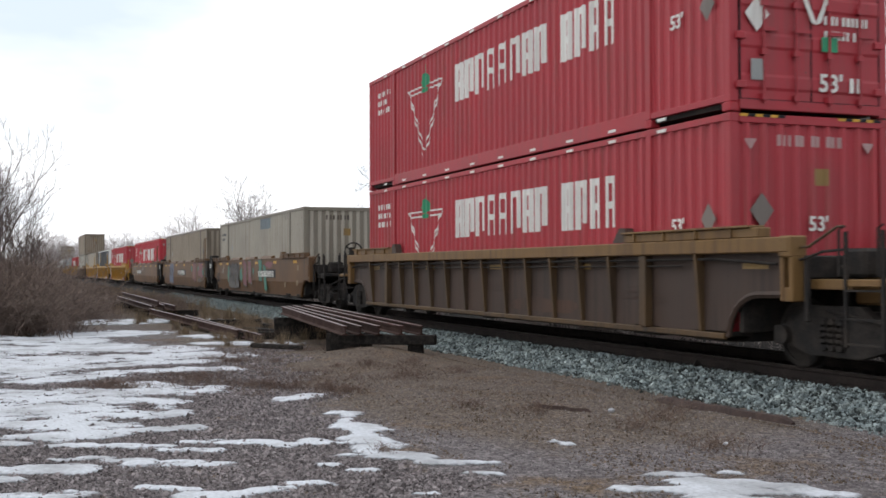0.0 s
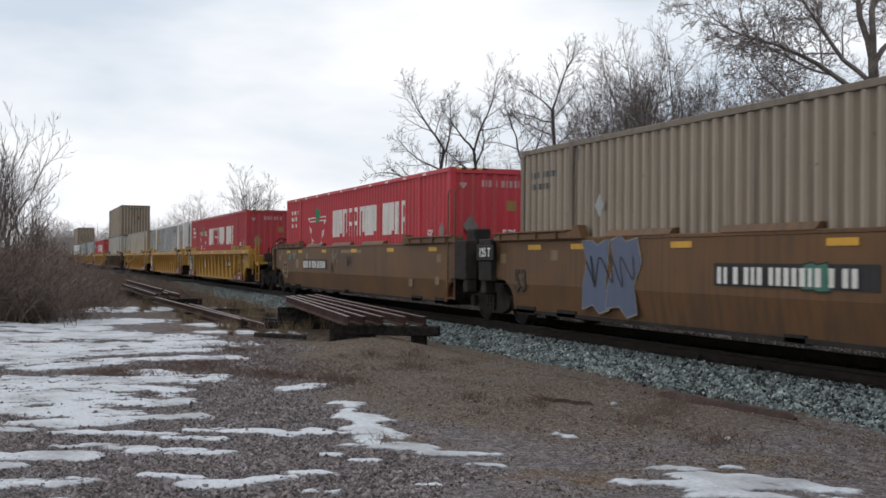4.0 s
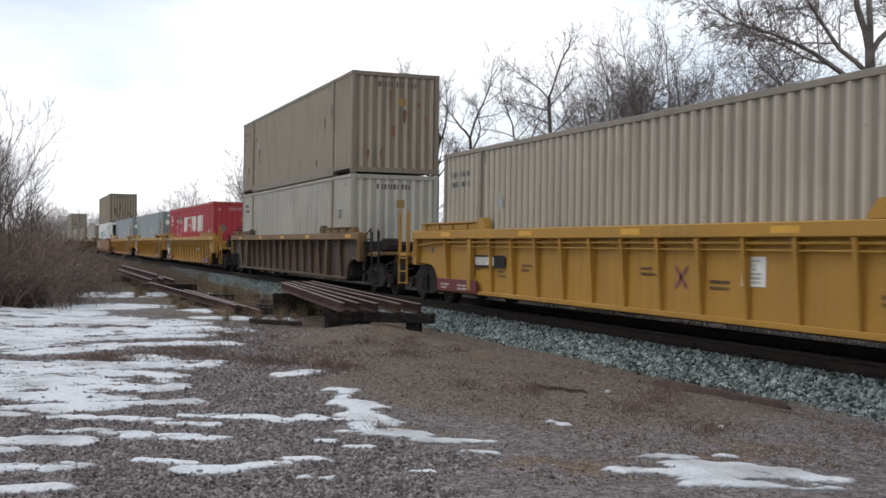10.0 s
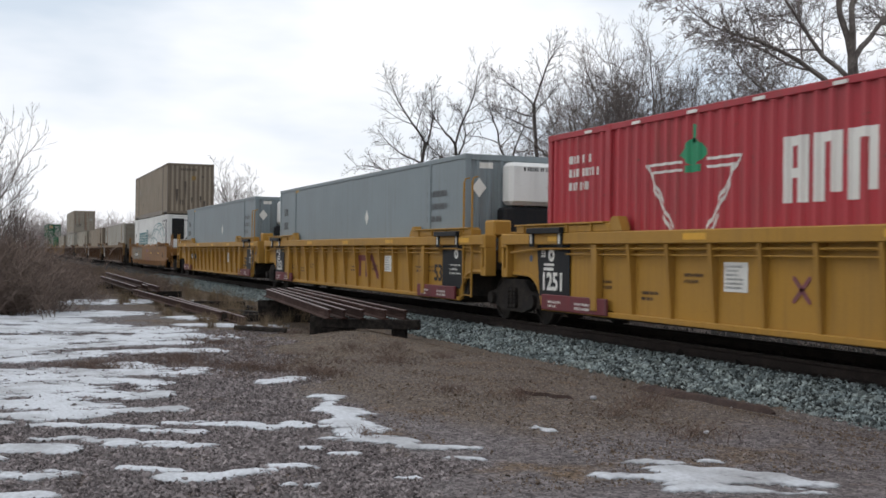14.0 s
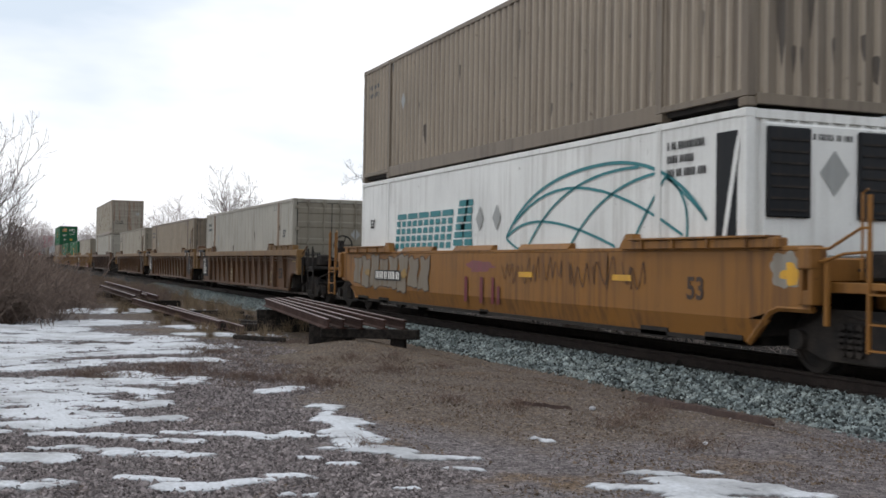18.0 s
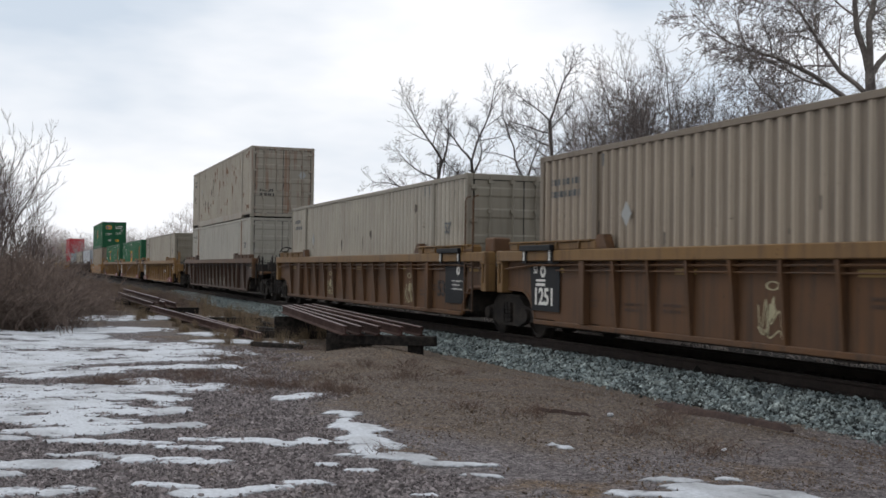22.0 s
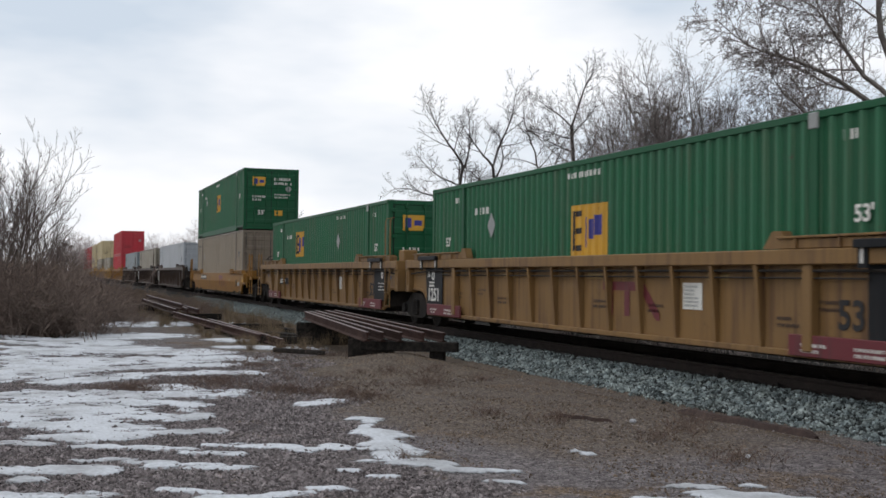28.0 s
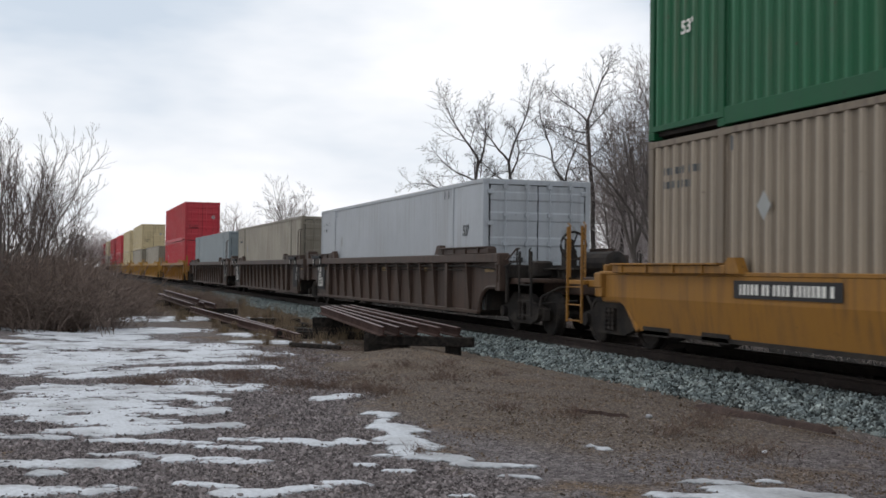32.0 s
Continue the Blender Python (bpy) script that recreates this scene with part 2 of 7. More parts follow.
BALLAST_STONE = material("ballast_stone", (0.140, 0.166, 0.167), 0.85, 0, (0.225, 0.254, 0.243), 5.0, grain=0.2, fine=60.0,
                         island=True, per_object=0.85)
PEBBLE = material("pebble", (0.158, 0.137, 0.136), 0.85, 0, (0.215, 0.190, 0.187), 5.0, grain=0.2, fine=60.0, island=True, per_object=0.62)
LEAF = material("dead_leaf", (0.155, 0.115, 0.084), 0.9, 0, (0.125, 0.097, 0.075), 5.0, grain=0.2, fine=30.0, island=True, per_object=0.4)
SNOW = material("old_snow", (0.51, 0.53, 0.56), 0.7, 0, (0.31, 0.315, 0.325), 1.6, (0.45, 0.68), 0.16, 24.0, bump=0.02)


def thin_edges(m):
    """Let the ground show where the snow lies thin."""
    n, l = m.node_tree.nodes, m.node_tree.links
    b, out = n["Principled BSDF"], n["Material Output"]
    a = n.new("ShaderNodeAttribute")
    a.attribute_name = "thickness"
    co = n.new("ShaderNodeTexCoord")
    t = n.new("ShaderNodeTexNoise")
    t.inputs["Scale"].default_value, t.inputs["Detail"].default_value = 13.0, 9
    t.inputs["Roughness"].default_value = 0.75
    l.new(co.outputs["Object"], t.inputs["Vector"])
    add = n.new("ShaderNodeMath")
    add.operation = "ADD"
    l.new(a.outputs["Fac"], add.inputs[0])
    l.new(t.outputs["Fac"], add.inputs[1])
    r = n.new("ShaderNodeMapRange")
    r.inputs["From Min"].default_value, r.inputs["From Max"].default_value = 0.62, 1.10
    l.new(add.outputs[0], r.inputs["Value"])
    l.new(r.outputs["Result"], b.inputs["Alpha"])


OLD_SNOW = SNOW.copy()
OLD_SNOW.name = "thin_old_snow"
thin_edges(OLD_SNOW)

for dusty in (TRACK_GRIME_SHADE, GRIME_SHADE_STONE, BALLAST, BALLAST_STONE, PEBBLE, STEEL_RAIL, RAIL_RUST, WOOD_TIE, LEAF):
    dusty.node_tree.nodes["Principled BSDF"].inputs["Specular IOR Level"].default_value = 0.15

for worn in (YELLOW, TAN, ORANGE, ORANGE_WORN, RUST, BROWN, GRAFFITI_BROWN, OCHRE, DARK_RUST, WORN_CHORD, MARK_BLACK, GREEN):
    worn.node_tree.nodes["Principled BSDF"].inputs["Specular IOR Level"].default_value = 0.25

# Ridge paints: less road film, and the light that ridges catch put into the colour.
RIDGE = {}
for base_paint, ridge in ((GREY_TAN, (0.40, 0.365, 0.30)), (GREY_DUN, (0.42, 0.375, 0.30)), (GREY_BROWN, (0.32, 0.265, 0.20)), (GREY_LIGHT, (0.43, 0.41, 0.355)), (GREY_RUSTY, (0.40, 0.36, 0.29)), (RED, (0.40, 0.030, 0.042)), (RED_BRIGHT, (0.49, 0.03, 0.045)),
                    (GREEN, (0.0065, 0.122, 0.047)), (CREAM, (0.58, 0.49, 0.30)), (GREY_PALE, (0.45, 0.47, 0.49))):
    RIDGE[base_paint] = paint(base_paint.name + "_ridge", ridge, (0.12, 0.08, 0.05), 0.3)

# ---------------- mesh helpers ----------------


class Shape:
    """Collects faces for one mesh."""

    def __init__(self):
        self.v, self.f = [], []

    def add(self, verts, faces):
        k = len(self.v)
        self.v += [tuple(p) for p in verts]
        self.f += [tuple(k + i for i in q) for q in faces]
        return self

    def box(self, x0, x1, y0, y1, z0, z1, c=0.0):
        if c <= 0:
            p = [(x, y, z) for z in (z0, z1) for y in (y0, y1) for x in (x0, x1)]
            return self.add(p, [(0, 2, 3, 1), (4, 5, 7, 6), (0, 1, 5, 4), (2, 6, 7, 3), (0, 4, 6, 2), (1, 3, 7, 5)])
        b = bmesh.new()
        bmesh.ops.create_cube(b, size=1)
        for w in b.verts:
            w.co = ((x0 + x1) / 2 + w.co.x * (x1 - x0), (y0 + y1) / 2 + w.co.y * (y1 - y0), (z0 + z1) / 2 + w.co.z * (z1 - z0))
        bmesh.ops.bevel(b, geom=b.edges[:], offset=c, segments=1, affect="EDGES")
        b.verts.index_update()
        self.add([w.co[:] for w in b.verts], [[w.index for w in q.verts] for q in b.faces])
        b.free()
        return self

    def tube(self, points, radii, n=6, caps=True):
        """A tube along a line of points."""
        k = len(self.v)
        pts = [Vector(p) for p in points]
        if isinstance(radii, (int, float)):
            radii = [radii] * len(pts)
        for i, (p, r) in enumerate(zip(pts, radii)):
            d = (pts[min(i + 1, len(pts) - 1)] - pts[max(i - 1, 0)]).normalized()
            a = d.orthogonal().normalized() if abs(d.z) < 0.95 else d.cross(Vector((0, 1, 0))).normalized()
            if abs(d.z) < 0.95:
                a = d.cross(Vector((0, 0, 1))).normalized()
            b = d.cross(a)
            self.v += [tuple(p + r * (math.cos(2 * math.pi * j / n) * a + math.sin(2 * math.pi * j / n) * b)) for j in range(n)]
        for i in range(len(pts) - 1):
            for j in range(n):
                a0, a1 = k + i * n + j, k + i * n + (j + 1) % n
                self.f.append((a0, a1, a1 + n, a0 + n))
        if caps:
            self.f.append(tuple(range(k + n - 1, k - 1, -1)))
            self.f.append(tuple(range(k + (len(pts) - 1) * n, k + len(pts) * n)))
        return self

    def slab(self, outline, y0, y1):
        """An outline in x and z, given thickness along y."""
        n, k = len(outline), len(self.v)
        self.v += [(x, y0, z) for x, z in outline] + [(x, y1, z) for x, z in outline]
        self.f.append(tuple(range(k, k + n)))
        self.f.append(tuple(range(k + 2 * n - 1, k + n - 1, -1)))
        self.f += [(k + i, k + n + i, k + n + (i + 1) % n, k + (i + 1) % n) for i in range(n)]
        return self

    def extrude_x(self, outline, x0, x1):
        """An outline in y and z, drawn out along x."""
        n, k = len(outline), len(self.v)
        self.v += [(x0, y, z) for y, z in outline] + [(x1, y, z) for y, z in outline]
        self.f.append(tuple(range(k, k + n)))
        self.f.append(tuple(range(k + 2 * n - 1, k + n - 1, -1)))
        self.f += [(k + i, k + (i + 1) % n, k + n + (i + 1) % n, k + n + i) for i in range(n)]
        return self

    def disc(self, x, y0, y1, z, r, n=20, inner=0.0):
        """A disc or ring that lies across the y axis."""
        ring = [(math.cos(2 * math.pi * i / n), math.sin(2 * math.pi * i / n)) for i in range(n)]
        if inner <= 0:
            return self.slab([(x + r * a, z + r * b) for a, b in ring], y0, y1)
        k = len(self.v)
        for y in (y0, y1):
            self.v += [(x + r * a, y, z + r * b) for a, b in ring] + [(x + inner * a, y, z + inner * b) for a, b in ring]
        for i in range(n):
            j = (i + 1) % n
            self.f += [(k + i, k + j, k + n + j, k + n + i), (k + 2 * n + i, k + 3 * n + i, k + 3 * n + j, k + 2 * n + j),
                       (k + i, k + 2 * n + i, k + 2 * n + j, k + j), (k + n + i, k + n + j, k + 3 * n + j, k + 3 * n + i)]
        return self

    def mesh(self, name, mat, smooth=False):
        m = bpy.data.meshes.new(name)
        m.from_pydata(self.v, [], self.f)
        m.materials.append(mat)
        if smooth:
            m.shade_smooth()
        b = bmesh.new()
        b.from_mesh(m)
        if len(b.faces) < 60000:
            bmesh.ops.recalc_face_normals(b, faces=b.faces[:])
            b.to_mesh(m)
        b.free()
        return m


def part(name, shape, mat, parent, label="", m=None):
    """One mesh object under a thing or a part; shape is a Shape or a mesh that is shared."""
    data = shape if isinstance(shape, bpy.types.Mesh) else shape.mesh(name, mat)
    ob = new(name, data)
    ob.parent = parent
    if m is not None:
        ob.matrix_basis = m
    if label:
        ob["label"] = label
    return ob


MESHES = {}


def shared(key, make):
    """A mesh that alike pieces share."""
    if key not in MESHES:
        MESHES[key] = make()
    return MESHES[key]


def lattice(xs, zs, filled, y0, y1):
    """One plate between y0 and y1, cut out of a grid; filled(i, j) says which cells stay."""
    s = Shape()
    nx, nz = len(xs), len(zs)
    s.v = [(x, y, z) for y in (y0, y1) for z in zs for x in xs]

    def at(k, i, j):
        return (k * nz + j) * nx + i

    def full(i, j):
        return 0 <= i < nx - 1 and 0 <= j < nz - 1 and filled(i, j)
    for i in range(nx - 1):
        for j in range(nz - 1):
            if not full(i, j):
                continue
            s.f.append((at(0, i, j), at(0, i + 1, j), at(0, i + 1, j + 1), at(0, i, j + 1)))
            s.f.append((at(1, i, j + 1), at(1, i + 1, j + 1), at(1, i + 1, j), at(1, i, j)))
            for di, dj, a, b in ((-1, 0, (i, j + 1), (i, j)), (1, 0, (i + 1, j), (i + 1, j + 1)), (0, -1, (i, j), (i + 1, j)), (0, 1, (i + 1, j + 1), (i, j + 1))):
                if not full(i + di, j + dj):
                    s.f.append((at(0, *b), at(0, *a), at(1, *a), at(1, *b)))
    used = sorted({q for f in s.f for q in f})
    where = {q: n for n, q in enumerate(used)}
    s.v = [s.v[q] for q in used]
    s.f = [tuple(where[q] for q in f) for f in s.f]
    return s


def writing(text, size, mat):
    """Letters as a thin mesh in x and z, that face -y, centred."""
    def make():
        c = bpy.data.curves.new("writing", "FONT")
        c.body, c.size, c.extrude, c.align_x, c.align_y = text, size, 0.003, "CENTER", "CENTER"
        c.resolution_u = 3
        c.offset = 0.022 * size
        o = new("writing", c)
        bpy.context.view_layer.update()
        m = bpy.data.meshes.new_from_object(o.evaluated_get(bpy.context.evaluated_depsgraph_get()))
        bpy.data.objects.remove(o)
        bpy.data.curves.remove(c)
        m.transform(pose(0, 0, 0, 90))
        m.materials.clear()
        m.materials.append(mat)
        return m
    return shared(("writing", text, size, mat.name), make)


TRAVELLERS = []      # the things that ride past: (thing, place at the start)

# ---------------- containers ----------------
LEN, WID, TALL = 16.15, 2.59, 2.89
HL, HW = LEN / 2, WID / 2
PITCH, DEPTH = 0.262, 0.042


def wave(x):
    """How far the corrugated steel lies back from its outer face."""
    p = (x / PITCH) % 1.0
    if p < 0.20:
        return 0.0
    if p < 0.34:
        return DEPTH * (p - 0.20) / 0.14
    if p < 0.86:
        return DEPTH
    return DEPTH * (1 - (p - 0.86) / 0.14)


def wave_steps(x0, x1):
    """The bends of the corrugation between two places."""
    steps = [x0]
    for k in range(math.floor(x0 / PITCH) - 1, math.ceil(x1 / PITCH) + 1):
        steps += [(k + p) * PITCH for p in (0.0, 0.20, 0.34, 0.86) if x0 + 1e-4 < (k + p) * PITCH < x1 - 1e-4]
    return steps + [x1]


def corrugated(x0, x1, z0, z1, back=0.05):
    """A corrugated sheet that faces -y."""
    s = Shape()
    for a, b in zip(*(lambda q: (q[:-1], q[1:]))(wave_steps(x0, x1))):
        s.add([(a, wave(a), z0), (b, wave(b), z0), (b, wave(b), z1), (a, wave(a), z1)], [(0, 1, 2, 3)])
    return s.add([(x0, back, z0), (x1, back, z0), (x1, back, z1), (x0, back, z1)], [(3, 2, 1, 0)])


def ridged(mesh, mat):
    """Give the outer ridges of a corrugated mesh cleaner, lighter paint that also holds caught light."""
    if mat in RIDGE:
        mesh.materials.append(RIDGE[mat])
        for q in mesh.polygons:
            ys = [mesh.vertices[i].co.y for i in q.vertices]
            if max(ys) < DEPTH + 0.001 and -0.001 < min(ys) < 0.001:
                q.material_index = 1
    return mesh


def follow(s, x0, x1, low, high, bumpy=True):
    """Paint between the lines low(x) and high(x) that follows the steel."""
    steps = wave_steps(x0, x1) if bumpy else [x0 + (x1 - x0) * i / 8 for i in range(9)]
    for a, b in zip(steps[:-1], steps[1:]):
        wa, wb = (wave(a), wave(b)) if bumpy else (0.0, 0.0)
        s.add([(a, wa - 0.004, low(a)), (b, wb - 0.004, low(b)), (b, wb - 0.004, high(b)), (a, wa - 0.004, high(a))], [(0, 1, 2, 3)])
    return s


def bar(s, x0, x1, z0, z1, bumpy=True):
    return follow(s, x0, x1, lambda x: z0, lambda x: z1, bumpy)


def stroke(s, xa, za, xb, zb, w, bumpy=True):
    """A slanting painted line of width w."""
    if abs(xb - xa) < 0.04:
        return bar(s, min(xa, xb) - w / 2, max(xa, xb) + w / 2, min(za, zb), max(za, zb), bumpy)
    if xa > xb:
        xa, za, xb, zb = xb, zb, xa, za
    g = (zb - za) / (xb - xa)
    h = w / 2 * math.sqrt(1 + g * g)
    lo, hi = min(za, zb) - w / 2, max(za, zb) + w / 2
    return follow(s, xa - w / 2, xb + w / 2, lambda x: max(lo, za + g * (x - xa) - h), lambda x: min(hi, za + g * (x - xa) + h), bumpy)


def diamond(s, x, z, r, bumpy=False):
    return follow(s, x - r * 0.8, x + r * 0.8, lambda q: z - r + abs(q - x) / 0.8, lambda q: z + r - abs(q - x) / 0.8, bumpy)


def block_row(thing, m, x0, x1, z0, z1, count, gap, t, seed):
    """A row of plain block shapes the size of painted lettering, each with a slot."""
    rnd = random.Random(seed)
    w = (x1 - x0 - gap * (count - 1)) / count
    for i in range(count):
        a = x0 + i * (w + gap)
        b = a + w
        k = rnd.choice((0, 0, 2))

        def make(a=a, b=b, k=k):
            s = bar(Shape(), a, a + t, z0, z1)
            bar(s, b - t, b, z0 if k != 2 else z0 + 0.1, z1)
            if k != 1:
                bar(s, a + t, b - t, z1 - t * 0.8, z1)
            if k != 2:
                bar(s, a + t, b - t, z0 + (0 if k else 0.3), z0 + (0 if k else 0.3) + t * 0.8)
            return s.mesh("lettering_block", MARK_WHITE)
        part("lettering_block", shared(("block", seed, i), make), MARK_WHITE, thing, "white painted block shape", m)


def small_lines(s, x0, x1, z, lines, h, gap, seed, bumpy=True):
    """Rows of short bars in place of small print."""
    rnd = random.Random(seed)
    for k in range(lines):
        x, end = x0, x1 - (x1 - x0) * rnd.choice((0, 0, 0.25))
        while x < end - 0.06:
            w = rnd.uniform(0.30, 0.50) * h
            bar(s, x, min(x + w, end), z - k * (h + gap) - h, z - k * (h + gap), bumpy)
            x += w + rnd.choice((0.24, 0.24, 0.24, 0.6)) * h
    return s


def prints(name, shape, mat, parent, label="", m=None):
    """Small print, too fine to tell apart."""
    return tagged(part(name, shape, mat, parent, label, m), kind="stuff")


def container(x_front, z, mat, ends="front", style="plain", label="", seed=0, smooth=False, doors_mat=None):
    """One 53-foot box; its nose is at x_front when the clip starts, and it faces +x."""
    thing = new("shipping_container")
    tagged(thing, label, "container", "containers on the train")
    TRAVELLERS.append((thing, (x_front - HL, TRACK, z)))
    mk = mat.name
    near = pose(0, -HW, 0)
    far = pose(0, HW, 0, 0, 0, 180)
    if smooth:
        side = shared(("smooth", mk), lambda: Shape().box(-HL + 0.1, HL - 0.1, 0.01, 0.06, 0.16, TALL - 0.1, 0.004).mesh("side_panel", mat))
    else:
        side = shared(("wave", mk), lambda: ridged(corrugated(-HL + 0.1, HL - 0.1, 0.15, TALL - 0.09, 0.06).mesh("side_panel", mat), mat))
    part("side_panel", side, mat, thing, "", near)
    part("side_panel", side, mat, thing, "", far)
    part("roof", shared(("roof", mk), lambda: Shape().box(-HL + 0.05, HL - 0.05, -HW + 0.05, HW - 0.05, TALL - 0.05, TALL - 0.01).mesh("roof", mat)), mat, thing)
    part("floor", shared(("cfloor",), lambda: Shape().box(-HL + 0.06, HL - 0.06, -HW + 0.07, HW - 0.07, 0.06, 0.14).mesh("floor", STEEL_DARK)), STEEL_DARK, thing)
    top = shared(("top", mk), lambda: Shape().box(-HL + 0.1, HL - 0.1, -0.008, 0.07, TALL - 0.10, TALL - 0.005, 0.008).mesh("top_rail", mat))

    def low_rail():
        s = Shape().box(-6.05, 6.05, -0.006, 0.06, 0.02, 0.27, 0.008)
        return s.box(-HL + 0.1, -6.05, -0.006, 0.06, 0.13, 0.22, 0.006).box(6.05, HL - 0.1, -0.006, 0.06, 0.13, 0.22, 0.006).mesh("bottom_rail", mat)
    low = shared(("low", mk), low_rail)
    post = shared(("post", mk), lambda: Shape().box(-0.07, 0.07, -0.008, 0.13, 0.12, TALL - 0.11, 0.012).mesh("corner_post", mat))
    post_mat = POST_RUST if mat is GREY_LIGHT else mat
    lift = shared(("lift", mk), lambda: Shape().box(-0.075, 0.075, -0.016, 0.05, 0.12, TALL - 0.05, 0.012).mesh("lift_post", post_mat))

    def cast():
        s = Shape().box(-0.09, 0.09, -0.014, 0.15, 0.0, 0.12, 0.01)
        return s.disc(0, -0.018, -0.012, 0.06, 0.045, 8, 0.025).mesh("corner_casting", mat)
    casting = shared(("cast", mk), cast)
    for sgn, turn in ((-1, 0), (1, 180)):
        for nm, me in (("top_rail", top), ("bottom_rail", low)):
            part(nm, me, mat, thing, "", pose(0, sgn * HW, 0, 0, 0, turn))
        for x in (-HL + 0.075, HL - 0.075):
            part("corner_post", post, mat, thing, "", pose(x, sgn * HW, 0, 0, 0, turn))
        for x in (-6.02, 6.02):
            part("lift_post", lift, mat, thing, "", pose(x, sgn * HW, 0, 0, 0, turn))
        for x in (-HL + 0.095, -6.02, 6.02, HL - 0.095):
            for zz in (0.0, TALL - 0.12):
                part("corner_casting", casting, mat, thing, "", pose(x, sgn * HW, zz, 0, 0, turn))
    # the two ends
    def plain_end():
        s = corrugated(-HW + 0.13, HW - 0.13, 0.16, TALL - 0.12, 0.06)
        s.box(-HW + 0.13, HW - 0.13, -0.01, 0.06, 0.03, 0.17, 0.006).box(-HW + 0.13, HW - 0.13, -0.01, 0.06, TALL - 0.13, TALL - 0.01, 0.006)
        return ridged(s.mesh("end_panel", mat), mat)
    end = shared(("end", mk), plain_end)
    part("end_panel", end, mat, thing, "", pose(-HL, 0, 0, 0, 0, -90))
    nose = pose(HL, 0, 0, 0, 0, 90)
    if ends == "front":
        panel = part("end_panel", end, mat, thing, "", nose)
        s = small_lines(Shape(), -0.55, 0.6, 2.62, 1, 0.15, 0.1, seed)
        prints("number_print", s, MARK_FADED if mat in (RED, RED_BRIGHT) else GRIME_RUN, panel, "row of painted code bars", pose(0, 0, 0))
        if mat in (RED, RED_BRIGHT):
            for x in (-1.0, 0.94):
                part("corner_emblem", follow(Shape(), x - 0.09, x + 0.09, lambda q, x=x: 2.40 + 1.4 * abs(q - x), lambda q: 2.55, False), MARK_FADED, panel, "small faded white triangle", pose(0, -0.006, 0))
            for mt, first in ((MARK_YELLOW, 0), (PANEL_BLACK, 1)):
                s = Shape()
                for k in range(12):
                    x = (-1.16 if k < 6 else 0.44) + 0.12 * (k % 6)
                    if k % 2 == first:
                        s.box(x, x + 0.12, -0.018, -0.008, TALL - 0.05, TALL - 0.012)
                part("hazard_stripe", s, mt, panel, "black and yellow edge stripes")
        part("label_plate", bar(Shape(), 0.04, 0.28, 1.95, 2.18), SIGN_OCHRE, panel, "yellow label plate")
        if style == "tire":
            part("placard", diamond(Shape(), -0.82, 1.6, 0.24), PLACARD_WORN, panel, "worn brown-grey diamond placard")
            part("length_sign", writing("53'", 0.28, MARK_WHITE), MARK_WHITE, panel, "", pose(0.1, -0.006, 1.42))
    elif ends == "reefer":
        panel = part("end_panel", end, mat, thing, "", nose)
        if mat is WHITE:
            part("cooling_unit", Shape().box(-1.08, 1.08, -0.04, 0.02, 1.0, 2.72, 0.03), WHITE, panel, "white refrigeration unit housing")
            for x0, x1 in ((-1.04, -0.36), (0.42, 0.95)):
                part("grille", Shape().box(x0, x1, -0.10, -0.03, 1.5, 2.66, 0.02), PANEL_BLACK, panel, "black louvred grille")
                for i in range(7):
                    part("slat", shared(("slat", x0), lambda: Shape().box(x0 + 0.04, x1 - 0.04, -0.115, -0.095, 0, 0.03).mesh("slat", STEEL_DARK)), STEEL_DARK, panel, "", pose(0, 0, 1.58 + 0.15 * i))
            # Flat black panel stands for the shade inside the corner frame's bay.
            part("recess", Shape().box(7.42, 7.86, -0.004, 0.02, 0.5, 2.62, 0.002), PANEL_BLACK, thing, "black panel painted as the shaded bay behind the corner frame", near)
            part("corner_brace", stroke(Shape(), 7.48, 0.6, 7.9, 2.5, 0.09, False), WHITE, thing, "white slanting brace", near @ pose(0, -0.008, 0))
            part("placard", diamond(Shape(), 0.05, 2.1, 0.3).mesh("placard", MARK_GREY), MARK_GREY, panel, "grey diamond placard", pose(0, -0.045, 0))
            prints("name_print", small_lines(Shape(), -0.3, 0.4, 2.6, 1, 0.08, 0.1, 7, False), MARK_BLACK, panel, "", pose(0, -0.04, 0))
        else:
            unit = part("cooling_unit", Shape().box(-0.5, 0.95, -0.42, 0.02, 1.85, 2.72, 0.08), WHITE, panel, "white refrigeration unit")
            prints("name_print", small_lines(Shape(), -0.2, 0.85, 2.62, 1, 0.08, 0.1, 7, False), MARK_BLACK, unit, "", pose(0, -0.42, 0))
            part("badge", bar(Shape(), 0.66, 0.84, 1.98, 2.12, False), PANEL_BLACK, unit, "", pose(0, -0.42, 0))
            part("fuel_tank", Shape().box(-0.6, 0.9, -0.38, 0.02, 1.2, 1.8, 0.05), PANEL_BLACK, panel, "black tank below the refrigeration unit")
            part("placard", diamond(Shape(), -1.0, 2.2, 0.2), MARK_WHITE, panel, "white diamond placard")
            part("label_plate", bar(Shape(), -1.0, -0.68, 2.6, 2.72), MARK_WHITE, panel, "white label plate")
    else:
        dm = doors_mat or mat
        part("door_frame", shared(("dframe", mk), lambda: Shape().box(-HW + 0.13, HW - 0.13, -0.02, 0.06, 0.03, 0.16, 0.006)
             .box(-HW + 0.13, HW - 0.13, -0.02, 0.06, TALL - 0.13, TALL - 0.01, 0.006).box(-HW + 0.13, HW - 0.13, 0.03, 0.06, 0.1, TALL - 0.1).mesh("door_frame", mat)), mat, thing, "", nose)

        def leaf():
            line = [(0.0, 0.17)]
